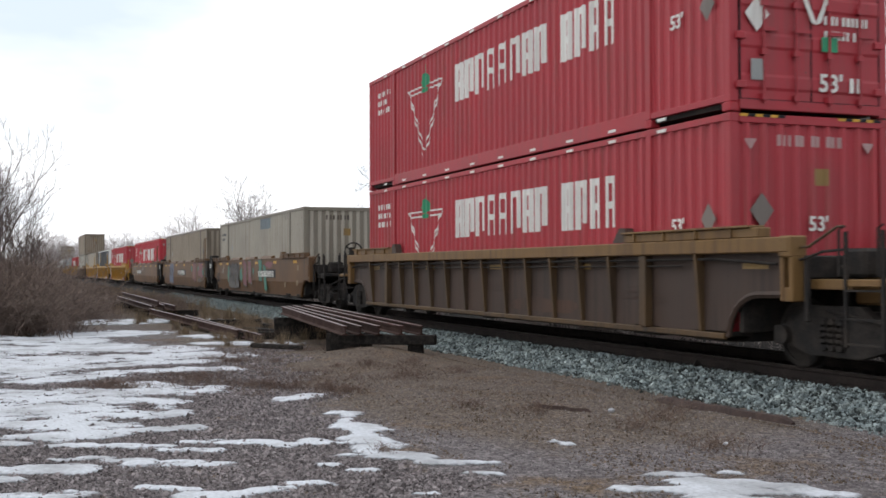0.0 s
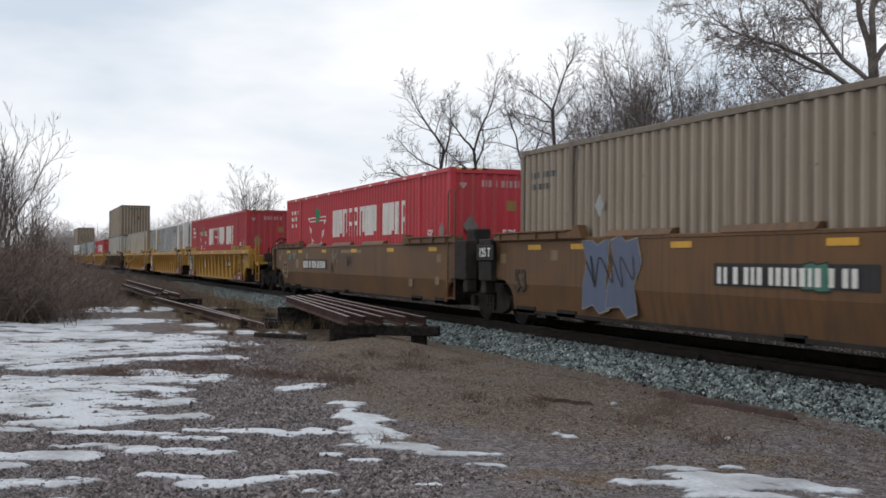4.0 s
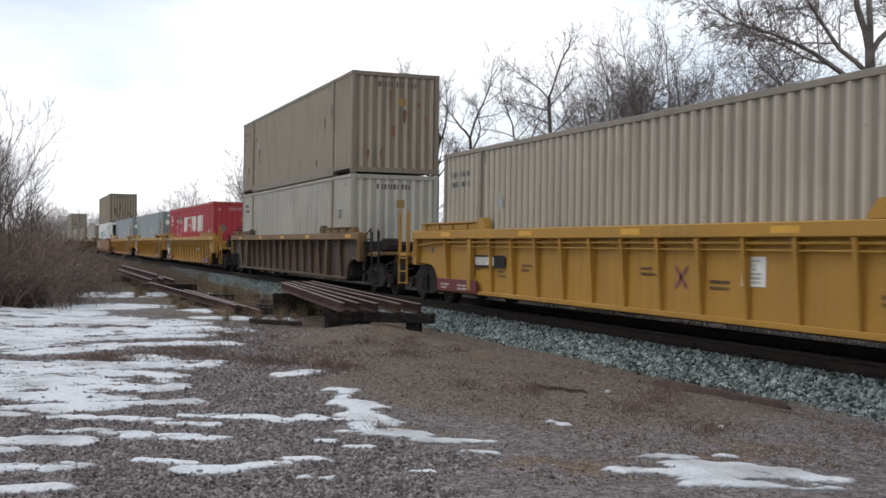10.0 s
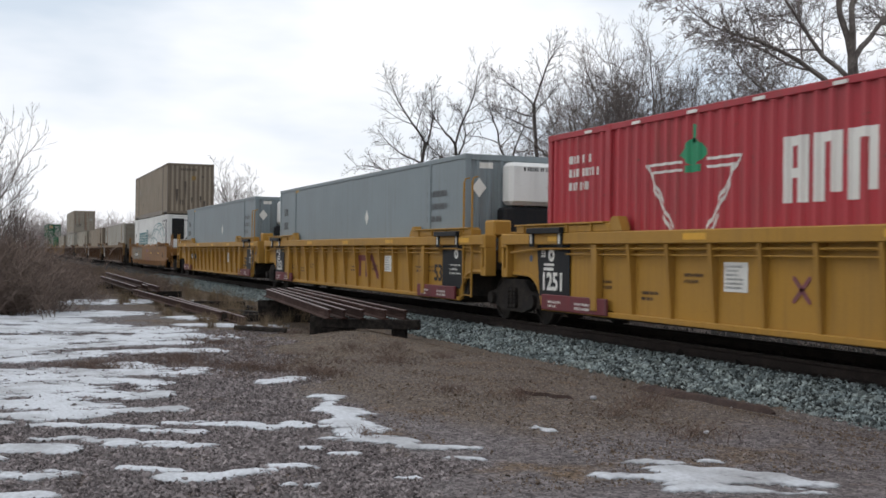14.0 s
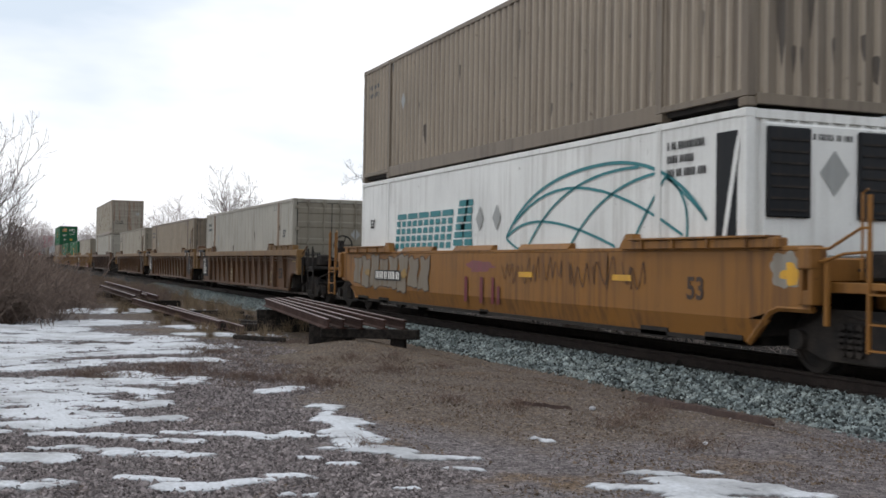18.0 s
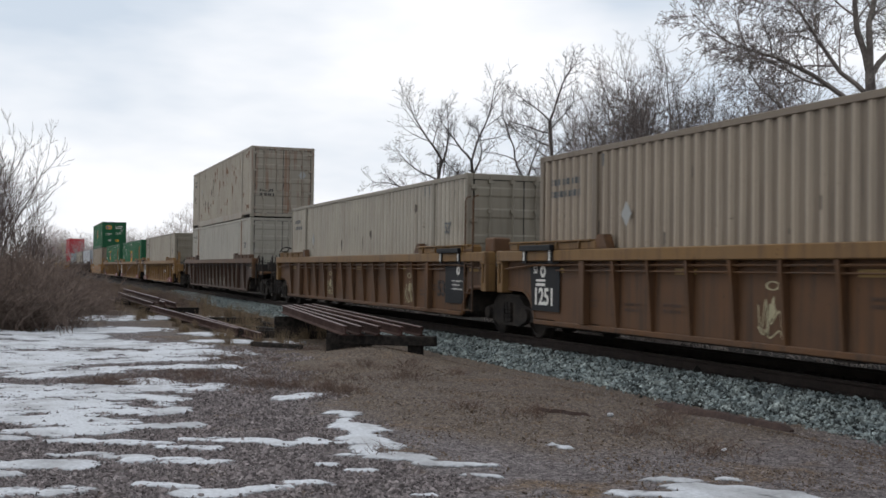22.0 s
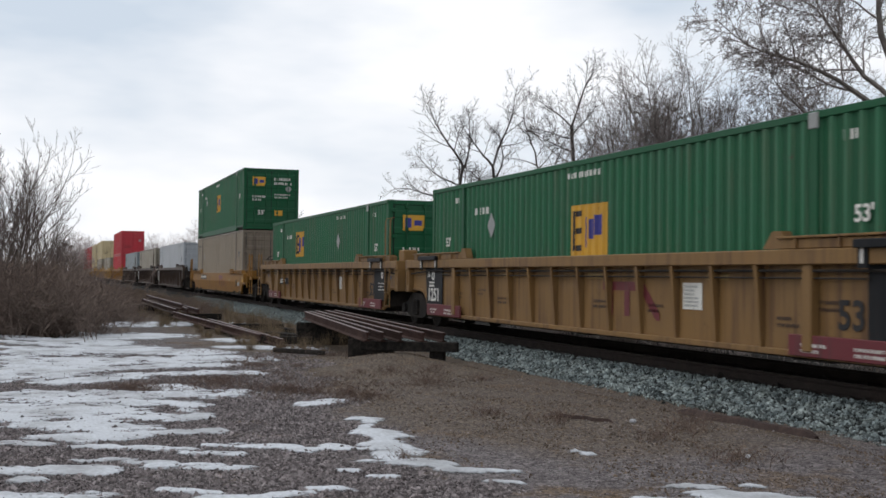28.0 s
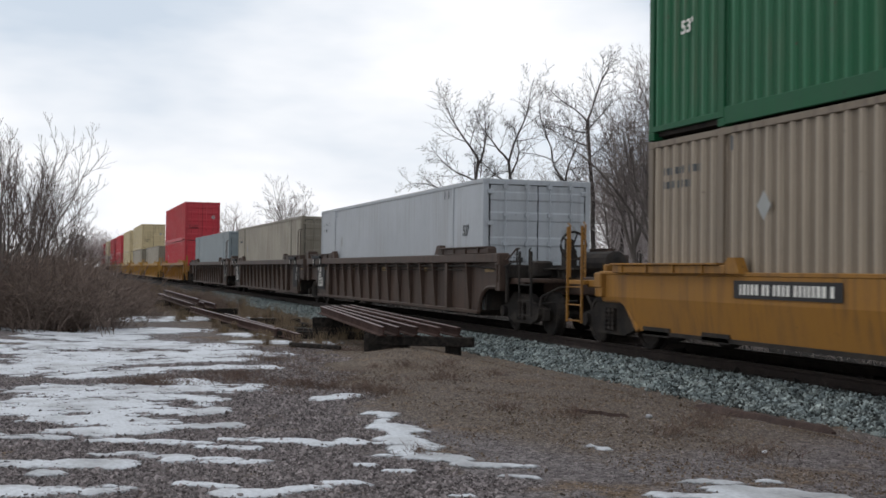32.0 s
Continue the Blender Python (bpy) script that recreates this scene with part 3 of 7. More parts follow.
            for zz in (0.4, 0.95, 1.5, 2.05, 2.5):
                line += [(0.0, zz - 0.11), (-0.014, zz - 0.07), (-0.014, zz + 0.07), (0.0, zz + 0.11)]
            s = Shape().extrude_x(line + [(0.0, TALL - 0.14), (0.04, TALL - 0.14), (0.04, 0.17)], -0.565, 0.565)
            return s.mesh("door", dm)
        door = shared(("leaf", dm.name), leaf)

        def rod():
            s = Shape().tube([(0, -0.05, 0.12), (0, -0.05, TALL - 0.06)], 0.018, 6)
            for zz in (0.2, 0.8, 1.45, 2.1, 2.72):
                s.box(-0.05, 0.05, -0.07, 0.0, zz - 0.04, zz + 0.04)
            s.box(-0.03, 0.22, -0.075, -0.05, 1.08, 1.13)
            return s.mesh("lock_rod", dm)
        bars = shared(("rod", dm.name), rod)
        gasket = shared(("gasket",), lambda: lattice((-0.58, -0.562, 0.562, 0.58), (0.155, 0.173, TALL - 0.143, TALL - 0.125), lambda i, j: i != 1 or j != 1, -0.004, 0.02).mesh("gasket", PANEL_BLACK))
        hinge = shared(("hinge", dm.name), lambda: Shape().box(-0.09, 0.05, -0.05, 0.0, -0.05, 0.05, 0.01).mesh("hinge", dm))
        for sgn in (-1, 1):
            leaf_ob = part("door", door, dm, thing, "closed steel container door", nose @ pose(sgn * 0.575, 0, 0))
            part("gasket", gasket, PANEL_BLACK, leaf_ob, "black rubber gasket")
            for x in (-0.22, 0.30):
                part("lock_rod", bars, dm, leaf_ob, "", pose(-sgn * x if sgn < 0 else -x, 0, 0))
            for zz in (0.35, 1.0, 1.9, 2.6):
                part("hinge", hinge, dm, leaf_ob, "", pose(sgn * 0.56, 0, zz, 0, 0, 0))
        if style == "emp":
            s = bar(Shape(), -0.9, -0.28, 2.06, 2.48, False)
            plate = part("sign_plate", s, MARK_YELLOW, thing, "yellow square sign with dark plain shapes", nose @ pose(0, -0.03, 0))
            s = bar(bar(Shape(), -0.84, -0.66, 2.14, 2.40, False), -0.58, -0.36, 2.2, 2.34, False)
            part("sign_shape", s, MARK_BLUE, plate, "", pose(0, -0.004, 0))
            s = small_lines(small_lines(Shape(), 0.12, 0.95, 2.45, 2, 0.12, 0.08, seed, False), -0.9, -0.25, 1.6, 2, 0.09, 0.06, seed + 1, False)
            s = small_lines(s, 0.15, 0.9, 1.7, 2, 0.07, 0.06, seed + 2, False)
            prints("print_print", s, MARK_WHITE, thing, "", nose @ pose(0, -0.03, 0))
            part("placard", diamond(Shape(), 0.80, 1.95, 0.2), MARK_GREY, thing, "pale grey diamond placard", nose @ pose(0, -0.035, 0))
            part("label_plate", bar(Shape(), 0.15, 0.52, 0.68, 0.92, False), MARK_YELLOW, thing, "yellow label plate", nose @ pose(0, -0.03, 0))
            part("length_sign", writing("53'", 0.28, MARK_WHITE), MARK_WHITE, thing, "", nose @ pose(-0.48, -0.035, 0.80))
        elif style == "tire":
            part("placard", diamond(Shape(), -0.9, 1.3, 0.24), MARK_WHITE, thing, "white diamond placard", nose @ pose(0, -0.035, 0))
            part("length_sign", writing("53'", 0.34, MARK_WHITE), MARK_WHITE, thing, "", nose @ pose(0.3, -0.035, 0.42))
            part("label_plate", bar(Shape(), 0.15, 0.42, 0.86, 1.06, False), MARK_GREEN, thing, "small green label", nose @ pose(0, -0.035, 0))
            part("label_plate", bar(Shape(), -1.0, -0.8, 0.42, 0.7, False), MARK_GREY, thing, "small grey label", nose @ pose(0, -0.035, 0))
            prints("code_print", small_lines(small_lines(Shape(), 0.2, 0.95, 1.35, 2, 0.12, 0.08, 4, False), 0.62, 0.98, 0.52, 1, 0.2, 0.06, 5, False), MARK_WHITE, thing, "", nose @ pose(0, -0.03, 0))
            for xa, za, xb, zb in ((-0.5, 2.4, 0.02, 1.25), (0.62, 2.4, 0.1, 1.25), (-0.5, 2.4, 0.62, 2.4)):
                part("emblem_line", stroke(Shape(), xa, za, xb, zb, 0.07, False), MARK_WHITE, thing, "", nose @ pose(0, -0.036, 0))
        else:
            part("placard", diamond(Shape(), 0.80, 1.75, 0.2), MARK_GREY, thing, "pale diamond placard", nose @ pose(0, -0.035, 0))
            prints("code_print", small_lines(Shape(), -0.95, -0.3, 1.15, 2, 0.11, 0.06, seed, False), MARK_BLACK, thing, "", nose @ pose(0, -0.03, 0))
    # what is painted on the long side
    if style == "tire":
        block_row(thing, near, -1.86, 2.53, 1.50, 2.30, 8, 0.13, 0.145, 3)
        block_row(thing, near, 3.16, 5.0, 1.48, 2.30, 4, 0.13, 0.145, 11)
        for k in (0.0, 0.11):
            part("emblem_line", bar(stroke(Shape(), -4.92 + k, 2.16 - k, -3.90 + 0.4 * k, 0.55 + 1.2 * k, 0.038), -4.92 + k, -4.05, 2.14 - k, 2.178 - k), MARK_WHITE, thing, "white line of a triangle emblem", near)
            part("emblem_line", bar(stroke(Shape(), -2.72 - k, 2.16 - k, -3.74 - 0.4 * k, 0.55 + 1.2 * k, 0.038), -3.45, -2.72 - k, 2.14 - k, 2.178 - k), MARK_WHITE, thing, "white line of a triangle emblem", near)
        s = follow(Shape(), -4.12, -3.40, lambda x: 2.06 + abs(x + 3.76) * 0.55, lambda x: 2.52 - abs(x + 3.76) * 0.75)
        follow(s, -3.93, -3.59, lambda x: 2.0, lambda x: 2.1)
        follow(s, -3.80, -3.72, lambda x: 2.4, lambda x: 2.66)
        part("green_emblem", s, MARK_GREEN, thing, "plain green emblem on the triangle", near)
        prints("code_print", small_lines(Shape(), -7.3, -6.35, 2.48, 3, 0.13, 0.09, seed), MARK_WHITE, thing, "faded painted code bars", near)
        part("length_sign", writing("53'", 0.28, MARK_WHITE), MARK_WHITE, thing, "", near @ pose(6.8, -0.006, 1.42))
        part("placard", diamond(Shape(), 7.55, 1.5, 0.22), PLACARD_WORN, thing, "worn brown-grey diamond placard", near)
        strip = shared(("strip",), lambda: bar(Shape(), -0.12, 0.12, 0.0, 0.045, False).mesh("reflector_strip", MARK_WHITE))
        for i in range(10):
            for zz in (0.06, TALL - 0.085):
                part("reflector_strip", strip, MARK_WHITE, thing, "", pose(-6.65 + 1.45 * i, -HW - 0.012, zz))
    elif style == "emp":
        x0 = seed
        up = 0.28 if x0 < -2 else 0.0
        plate = part("sign_plate", bar(Shape(), x0 - 0.68, x0 + 0.68, 1.20 + up, 2.10 + up), MARK_YELLOW, thing, "yellow square sign with dark plain shapes", near)
        for xa, xb, za, zb, mt in ((-0.58, -0.46, 1.30, 2.0, MARK_BLACK), (-0.455, -0.2, 1.30, 1.40, MARK_BLACK), (-0.455, -0.2, 1.60, 1.70, MARK_BLACK), (-0.455, -0.2, 1.90, 2.0, MARK_BLACK),
                                   (-0.12, 0.0, 1.36, 1.88, MARK_BLUE), (0.06, 0.20, 1.50, 1.84, MARK_BLUE), (0.28, 0.56, 1.56, 1.90, MARK_BLUE)):
            part("sign_shape", bar(Shape(), x0 + xa, x0 + xb, za + up, zb + up), mt, plate, "", pose(0, -0.004, 0))
        part("placard", diamond(Shape(), -4.35 if x0 > -2 else 2.6, 1.9, 0.27), MARK_GREY, thing, "pale grey diamond placard", near)
        s = small_lines(small_lines(Shape(), -0.75 + (3.0 if x0 < -2 else 0), 0.8 + (3.0 if x0 < -2 else 0), 2.68, 1, 0.1, 0.1, 5), -5.4, -4.6, 2.3, 1, 0.14, 0.1, 9)
        small_lines(s, 6.5, 6.85, 2.6, 1, 0.12, 0.1, 11)
        small_lines(s, -6.5, -6.2, 2.6, 1, 0.12, 0.1, 12)
        prints("code_print", s, MARK_WHITE, thing, "", near)
        for x in (6.9, -6.95):
            part("length_sign", writing("53'", 0.28, MARK_WHITE), MARK_WHITE, thing, "", near @ pose(x, -0.006, 1.6))
        part("lift_cap", Shape().box(5.93, 6.11, -0.03, 0.0, TALL - 0.22, TALL - 0.02, 0.01), MARK_GREY, thing, "pale lifting point", near)
    elif style == "transx":
        def stripe(a, b, z):
            part("lettering_stripe", bar(Shape(), a, b, z, z + 0.125, False), MARK_TEAL, thing, "teal painted stripe", near)
        for i in range(5):
            xx = -5.4 + 0.72 * i
            stripe(xx + 0.14, xx + 0.76, 1.86)
            for k, zz in enumerate((1.18, 1.35, 1.52, 1.69)):
                stripe(xx + 0.035 * k, xx + 0.035 * k + 0.25, zz)
                stripe(xx + 0.035 * k + 0.36, xx + 0.035 * k + 0.62, zz)
        for i, zz in enumerate((1.22, 1.38, 1.54, 1.70, 1.86, 2.02)):
            stripe(-1.75 + 0.06 * i, -1.25 + 0.06 * i, zz)
            stripe(-1.15 - 0.1 * i if i < 3 else -1.2 + 0.06 * (i - 3), -0.75 - 0.02 * i if i < 3 else -0.8 + 0.04 * (i - 3), zz)
        def curve(xa, za, xm, zm, xb, zb, w=0.045):
            """A painted curve from one place by a middle one to a third."""
            s = Shape()
            cx, cz = 2 * xm - (xa + xb) / 2, 2 * zm - (za + zb) / 2
            pts = [((1 - u) ** 2 * xa + 2 * u * (1 - u) * cx + u * u * xb, (1 - u) ** 2 * za + 2 * u * (1 - u) * cz + u * u * zb) for u in np.linspace(0, 1, 15)]
            for k, (px, pz) in enumerate(pts):
                (ox, oz), (nx, nz) = pts[max(k - 1, 0)], pts[min(k + 1, len(pts) - 1)]
                ll = math.hypot(nx - ox, nz - oz)
                dx, dz = -(nz - oz) / ll * w / 2, (nx - ox) / ll * w / 2
                s.v += [(px - dx, -0.004, pz - dz), (px + dx, -0.004, pz + dz)]
            s.f += [(2 * k, 2 * k + 1, 2 * k + 3, 2 * k + 2) for k in range(len(pts) - 1)]
            part("globe_line", s, MARK_TEAL, thing, "teal curved line painted on the side", near)
        curve(0.88, 1.36, 2.3, 2.16, 4.55, 2.44, 0.055)
        curve(4.5, 2.44, 6.1, 2.2, 7.22, 1.48, 0.055)
        curve(1.2, 1.6, 3.6, 2.12, 6.66, 1.29)
        curve(0.88, 1.34, 2.4, 1.60, 4.83, 1.15)
        curve(1.77, 1.15, 3.3, 2.06, 5.5, 2.32)
        curve(3.36, 1.15, 4.55, 1.90, 6.1, 2.2)
        curve(5.3, 1.15, 5.74, 1.66, 6.2, 2.12)
        curve(6.2, 2.12, 6.66, 1.80, 6.76, 1.25)
        curve(6.24, 2.11, 6.78, 1.80, 7.2, 1.50, 0.03)
        curve(0.88, 1.33, 1.18, 1.2, 1.52, 1.10)
        for x in (-0.38, 0.42):
            part("placard", diamond(Shape(), x, 1.74, 0.25), MARK_GREY, thing, "grey diamond placard", near)
        part("length_sign", writing("53'", 0.3, MARK_BLACK), MARK_BLACK, thing, "", near @ pose(-7.15, -0.006, 1.8))
        prints("code_print", small_lines(Shape(), 6.25, 7.2, 2.6, 3, 0.11, 0.08, 4, False), MARK_BLACK, thing, "", near)
    elif style == "ribs":
        rib = shared(("side_rib",), lambda: Shape().box(-0.024, 0.024, -0.02, 0.02, 0.2, TALL - 0.11, 0.004).mesh("rib", STRIPE_GREY))
        for i in range(34):
            x = -7.75 + 0.47 * i
            if abs(abs(x) - 6.02) > 0.15:
                part("rib", rib, STRIPE_GREY, thing, "grey vertical rib", near @ pose(x, 0, 0))
        for x in (-0.95, -0.45, 0.05, 0.55, 0.98):
            part("rib", rib, STRIPE_GREY, thing, "grey vertical rib", nose @ pose(x, -0.01, 0))
        part("sign_plate", bar(Shape(), -4.78, -3.48, 1.70, 2.66, False), SIGN_OCHRE, thing, "yellow square sign", pose(0, -HW - 0.02, 0))
        part("sign_shape", bar(Shape(), -4.70, -4.46, 1.78, 2.58, False), BROWN, thing, "", pose(0, -HW - 0.026, 0))
        part("sign_plate", bar(Shape(), -0.28, 0.36, 1.98, 2.62, False), SIGN_OCHRE, thing, "faded yellow square sign", nose @ pose(0, -0.035, 0))
        part("sign_shape", Shape().disc(0.18, -0.006, 0.0, 2.28, 0.14, 14), STRIPE_GREY, thing, "", nose @ pose(0, -0.038, 0))
        part("sign_shape", bar(Shape(), -0.20, -0.02, 2.14, 2.44, False), MARK_GREY, thing, "", nose @ pose(0, -0.039, 0))
        prints("code_print", small_lines(Shape(), 0.98, 1.12, 2.5, 7, 0.14, 0.06, 8, False), STRIPE_GREY, thing, "", nose @ pose(0, -0.03, 0))
        prints("code_print", small_lines(Shape(), 3.4, 5.0, 2.55, 1, 0.2, 0.1, 8, False), MARK_BLACK, thing, "", pose(0, -HW - 0.004, 0))
    elif style == "xhc":
        prints("code_print", small_lines(Shape(), 5.9, 7.1, 2.2, 3, 0.13, 0.14, 4, False), STRIPE_GREY, thing, "", near)
        part("length_sign", writing("53 ft", 0.32, STRIPE_GREY), STRIPE_GREY, thing, "", near @ pose(-7.22, -0.004, 2.12) @ Matrix.Diagonal((0.82, 1, 1, 1)))
        part("length_sign", writing("XHC", 0.32, STRIPE_GREY), STRIPE_GREY, thing, "", near @ pose(-7.22, -0.004, 1.68) @ Matrix.Diagonal((0.82, 1, 1, 1)))
        part("placard", diamond(Shape(), 1.5, 1.75, 0.2), MARK_WHITE, thing, "", near)
        part("corner_stripe", bar(bar(Shape(), -6.0, -5.85, 2.72, 2.8, False), -5.8, -5.65, 2.72, 2.8, False), MARK_YELLOW, thing, "", near)
    else:
        prints("code_print", small_lines(Shape(), -7.6, -6.5, 2.45, 2, 0.11, 0.10, seed + 3), STRIPE_GREY, thing, "faded code bars", near)
        part("placard", diamond(Shape(), -5.0, 1.75, 0.2), MARK_GREY, thing, "worn diamond placard", near)
        if seed % 2:
            part("length_sign", writing("53'", 0.34, STRIPE_GREY), STRIPE_GREY, thing, "", near @ pose(6.95, -0.008, 1.75))
        for x in (5.75, 5.45, -5.75):
            part("patch", shared(("patch",), lambda: bar(Shape(), -0.03, 0.03, 2.55, 2.75, False).mesh("patch", STRIPE_GREY)), STRIPE_GREY, thing, "", near @ pose(x, -0.002, 0))
    return thing


def stains(thing, seed, count, mat, z0, z1, x0=-7.5, x1=7.6, size=1.0, end=False):
    """Runs of rust or grime down the steel, each one wide at the top and thin below."""
    rnd = random.Random(seed)
    for _ in range(count):
        x, z = rnd.uniform(x0, x1), rnd.uniform(z0, z1)
        w, h = rnd.uniform(0.012, 0.045) * size, rnd.uniform(0.25, 0.9) * size
        low = max(0.2, z - h)
        s = follow(Shape(), x - w, x + w, lambda q: low + (z - low) * min(1, abs(q - x) / w) ** 0.7 * 0.8, lambda q: z + 0.04 - 0.05 * abs(q - x) / w)
        part("stain", s, mat, thing, "run of rust or grime", pose(HL, 0, 0, 0, 0, 90) @ pose(0, -0.002, 0) if end else pose(0, -HW, 0))

# ---------------- well cars ----------------
WALL = 1.36
CHORD = 0.16      # how far the top chord stands out from the wall


def truck(thing, x, steel=STEEL_DARK):
    """A two-axle bogie under a car."""
    bogie = part("bogie", shared(("bolster",), lambda: Shape().box(-0.22, 0.22, -1.0, 1.0, 0.42, 0.72, 0.03).box(-0.35, 0.35, -0.3, 0.3, 0.7, 0.82, 0.02).mesh("bogie", STEEL_DARK)), steel, thing, "black grimy two-axle bogie", pose(x, 0, 0))

    def wheel():
        s = Shape().disc(0, -0.07, 0.07, 0.42, 0.42, 24)
        s.disc(0, 0.05, 0.085, 0.42, 0.45, 24).disc(0, -0.09, -0.06, 0.42, 0.40, 24, 0.34).disc(0, -0.11, -0.06, 0.42, 0.13, 12)
        return s.mesh("wheel", STEEL_DARK)
    wm = shared(("wheel",), wheel)
    axle = shared(("axle",), lambda: Shape().tube([(0, -0.85, 0.42), (0, 0.85, 0.42)], 0.08, 8).mesh("axle", STEEL_DARK))

    def frame_side():
        s = Shape().slab([(-1.12, 0.30), (-1.12, 0.52), (-0.75, 0.60), (-0.45, 0.80), (0.45, 0.80), (0.75, 0.60), (1.12, 0.52), (1.12, 0.30),
                          (0.80, 0.30), (0.45, 0.20), (-0.45, 0.20), (-0.80, 0.30)], -0.06, 0.06)
        for k in (-0.14, 0.0, 0.14):
            for zz in range(5):
                s.disc(k, -0.12, -0.05, 0.32 + 0.07 * zz, 0.055, 8)
        s.disc(-0.89, -0.14, 0.0, 0.42, 0.12, 12).disc(0.89, -0.14, 0.0, 0.42, 0.12, 12)
        return s.mesh("side_frame", STEEL_DARK)
    fm = shared(("frame_side",), frame_side)
    for dx in (-0.89, 0.89):
        part("axle", axle, steel, bogie, "", pose(dx, 0, 0))
        for sgn, turn in ((-1, 0), (1, 180)):
            part("wheel", wm, steel, bogie, "steel railway wheel", pose(dx, sgn * 0.755, 0, 0, 0, turn))
    for sgn, turn in ((-1, 0), (1, 180)):
        part("side_frame", fm, steel, bogie, "", pose(0, sgn * 1.0, 0, 0, 0, turn))
    return bogie


def arch_outline(end, smooth):
    """The lower edge of a wall from its middle to its end, in x and z."""
    if smooth == "single":
        return [(8.28, 0.34), (8.68, 0.74), (8.85, 0.80), (9.45, 0.80)]
    pts = [(8.1, 0.36)]
    for a in (10, 25, 40, 55, 70, 85):
        pts.append((8.12 + 0.65 * (1 - math.cos(radians(a))), 0.36 + 0.56 * math.sin(radians(a))))
    return pts + [(9.35, 0.93)]


def well_car(x_mid, mat, label, ends=("end", "joint"), kind="ribbed", seed=0, trim=None, chord_mat=None, top=1.62, bend=0.83):
    """One well; ends: front and rear, 'end' with platform and coupler, or 'joint' over a shared bogie."""
    thing = new("well_car")
    tagged(thing, label, "rail car", "well cars of the train")
    TRAVELLERS.append((thing, (x_mid, TRACK, RAIL)))
    trim = trim or mat
    chord_mat = chord_mat or trim
    k = (mat.name, kind, ends, trim.name, chord_mat.name, top)
    platform_mat = chord_mat if mat is BROWN else None
    gear = STEEL_DARK if mat in (BROWN, RUST, GRAFFITI_BROWN) else trim
    joint_mat = STEEL_DARK if kind == "smooth" else mat
    tank_mat = gear if gear is STEEL_DARK else OCHRE
    low = arch_outline(None, "single" if kind == "single" else "")
    outline = [(x, z) for x, z in low] + [(9.45, 1.46)] + [(-9.45, 1.46)] + [(-x, z) for x, z in reversed(low)]
    side = {}
    for sgn, turn in ((-1, 0), (1, 180)):
        m = pose(0, sgn * WALL, 0, 0, 0, turn)
        if kind == "ribbed":
            w = shared(("wall",) + k, lambda: Shape().slab(outline, 0.0, 0.03).mesh("side_wall", mat))
        else:
            def smooth_wall():
                s = Shape()
                xs = sorted({-x for x, _ in low} | {x for x, _ in low})
                xs = [-9.45] + [x for x in xs if abs(x) < 9.44] + [9.45]

                def bottom(x):
                    a = abs(x)
                    if a <= low[0][0]:
                        return low[0][1]
                    for (xa, za), (xb, zb) in zip(low[:-1], low[1:]):
                        if xa <= a <= xb:
                            return za + (zb - za) * (a - xa) / max(xb - xa, 1e-6)
                    return 1.0
                for a, b in zip(xs[:-1], xs[1:]):
                    for lo, hi, ya, yb in ((0.0, bend, 0.03, -0.05), (bend, top, -0.05, -0.05)):
                        q = []
                        for x, up in ((a, 0), (b, 0), (b, 1), (a, 1)):
                            z = hi if up else max(lo, bottom(x))
                            z = min(z, hi)
                            y = yb if z >= bend else 0.03 - 0.08 * (z - 0.36) / (bend - 0.36)
                            q.append((x, y, z))
                        s.add(q, [(0, 1, 2, 3)])
                        s.add([(x, y + 0.03, z) for x, y, z in q], [(3, 2, 1, 0)])
                return s.mesh("side_wall", mat)
            w = shared(("wall",) + k, smooth_wall)
        wall = part("side_wall", w, mat, thing, "", m)
        if sgn < 0:
            side["wall"] = wall
        if kind == "ribbed":
            chord = shared(("chord",) + k, lambda: Shape().box(-9.5, 9.5, -CHORD, 0.06, 1.44, 1.63, 0.015).mesh("top_chord", chord_mat))
            part("top_chord", chord, mat, thing, "", m)
            sill = shared(("sill",) + k, lambda: Shape().box(-8.05, 8.05, -0.06, 0.08, 0.32, 0.40, 0.01).mesh("bottom_sill", trim))
            part("bottom_sill", sill, mat, thing, "", m)
            rib = shared(("rib",) + k, lambda: Shape().add(
                [(-0.038, -0.14, 1.45), (0.038, -0.14, 1.45), (0.028, -0.05, 0.40), (-0.028, -0.05, 0.40), (-0.038, 0.0, 1.45), (0.038, 0.0, 1.45), (0.028, 0.0, 0.40), (-0.028, 0.0, 0.40)],
                [(0, 1, 2, 3), (0, 3, 7, 4), (1, 5, 6, 2), (0, 4, 5, 1), (3, 2, 6, 7)]).mesh("rib", trim))
            outer = [x for x, e in ((-7.5 / 1.02, ends[1]), (7.5 / 1.02, ends[0])) if sgn > 0 or e == "end"]
            for i in [*outer, *range(-5, 6)]:
                part("rib", rib, mat, thing, "", m @ pose(i * 1.02, 0, 0))
            wide = shared(("widerib",) + k, lambda: Shape().box(-0.09, 0.09, -0.13, 0.0, 0.40, 1.45, 0.012).mesh("rib", trim))
            for x in (-6.12, 6.12):
                part("rib", wide, mat, thing, "", m @ pose(x, 0, 0))
            rod = shared(("rod",) + k, lambda: Shape().tube([(-9.2, -0.09, 1.30), (-7.9, -0.09, 1.37), (7.9, -0.09, 1.37), (9.2, -0.09, 1.30)], 0.02, 6)
                         .tube([(-7.1, -0.08, 1.28), (7.1, -0.08, 1.28)], 0.014, 6).mesh("pipe", mat if mat in (YELLOW, RUST) else STEEL_DARK))
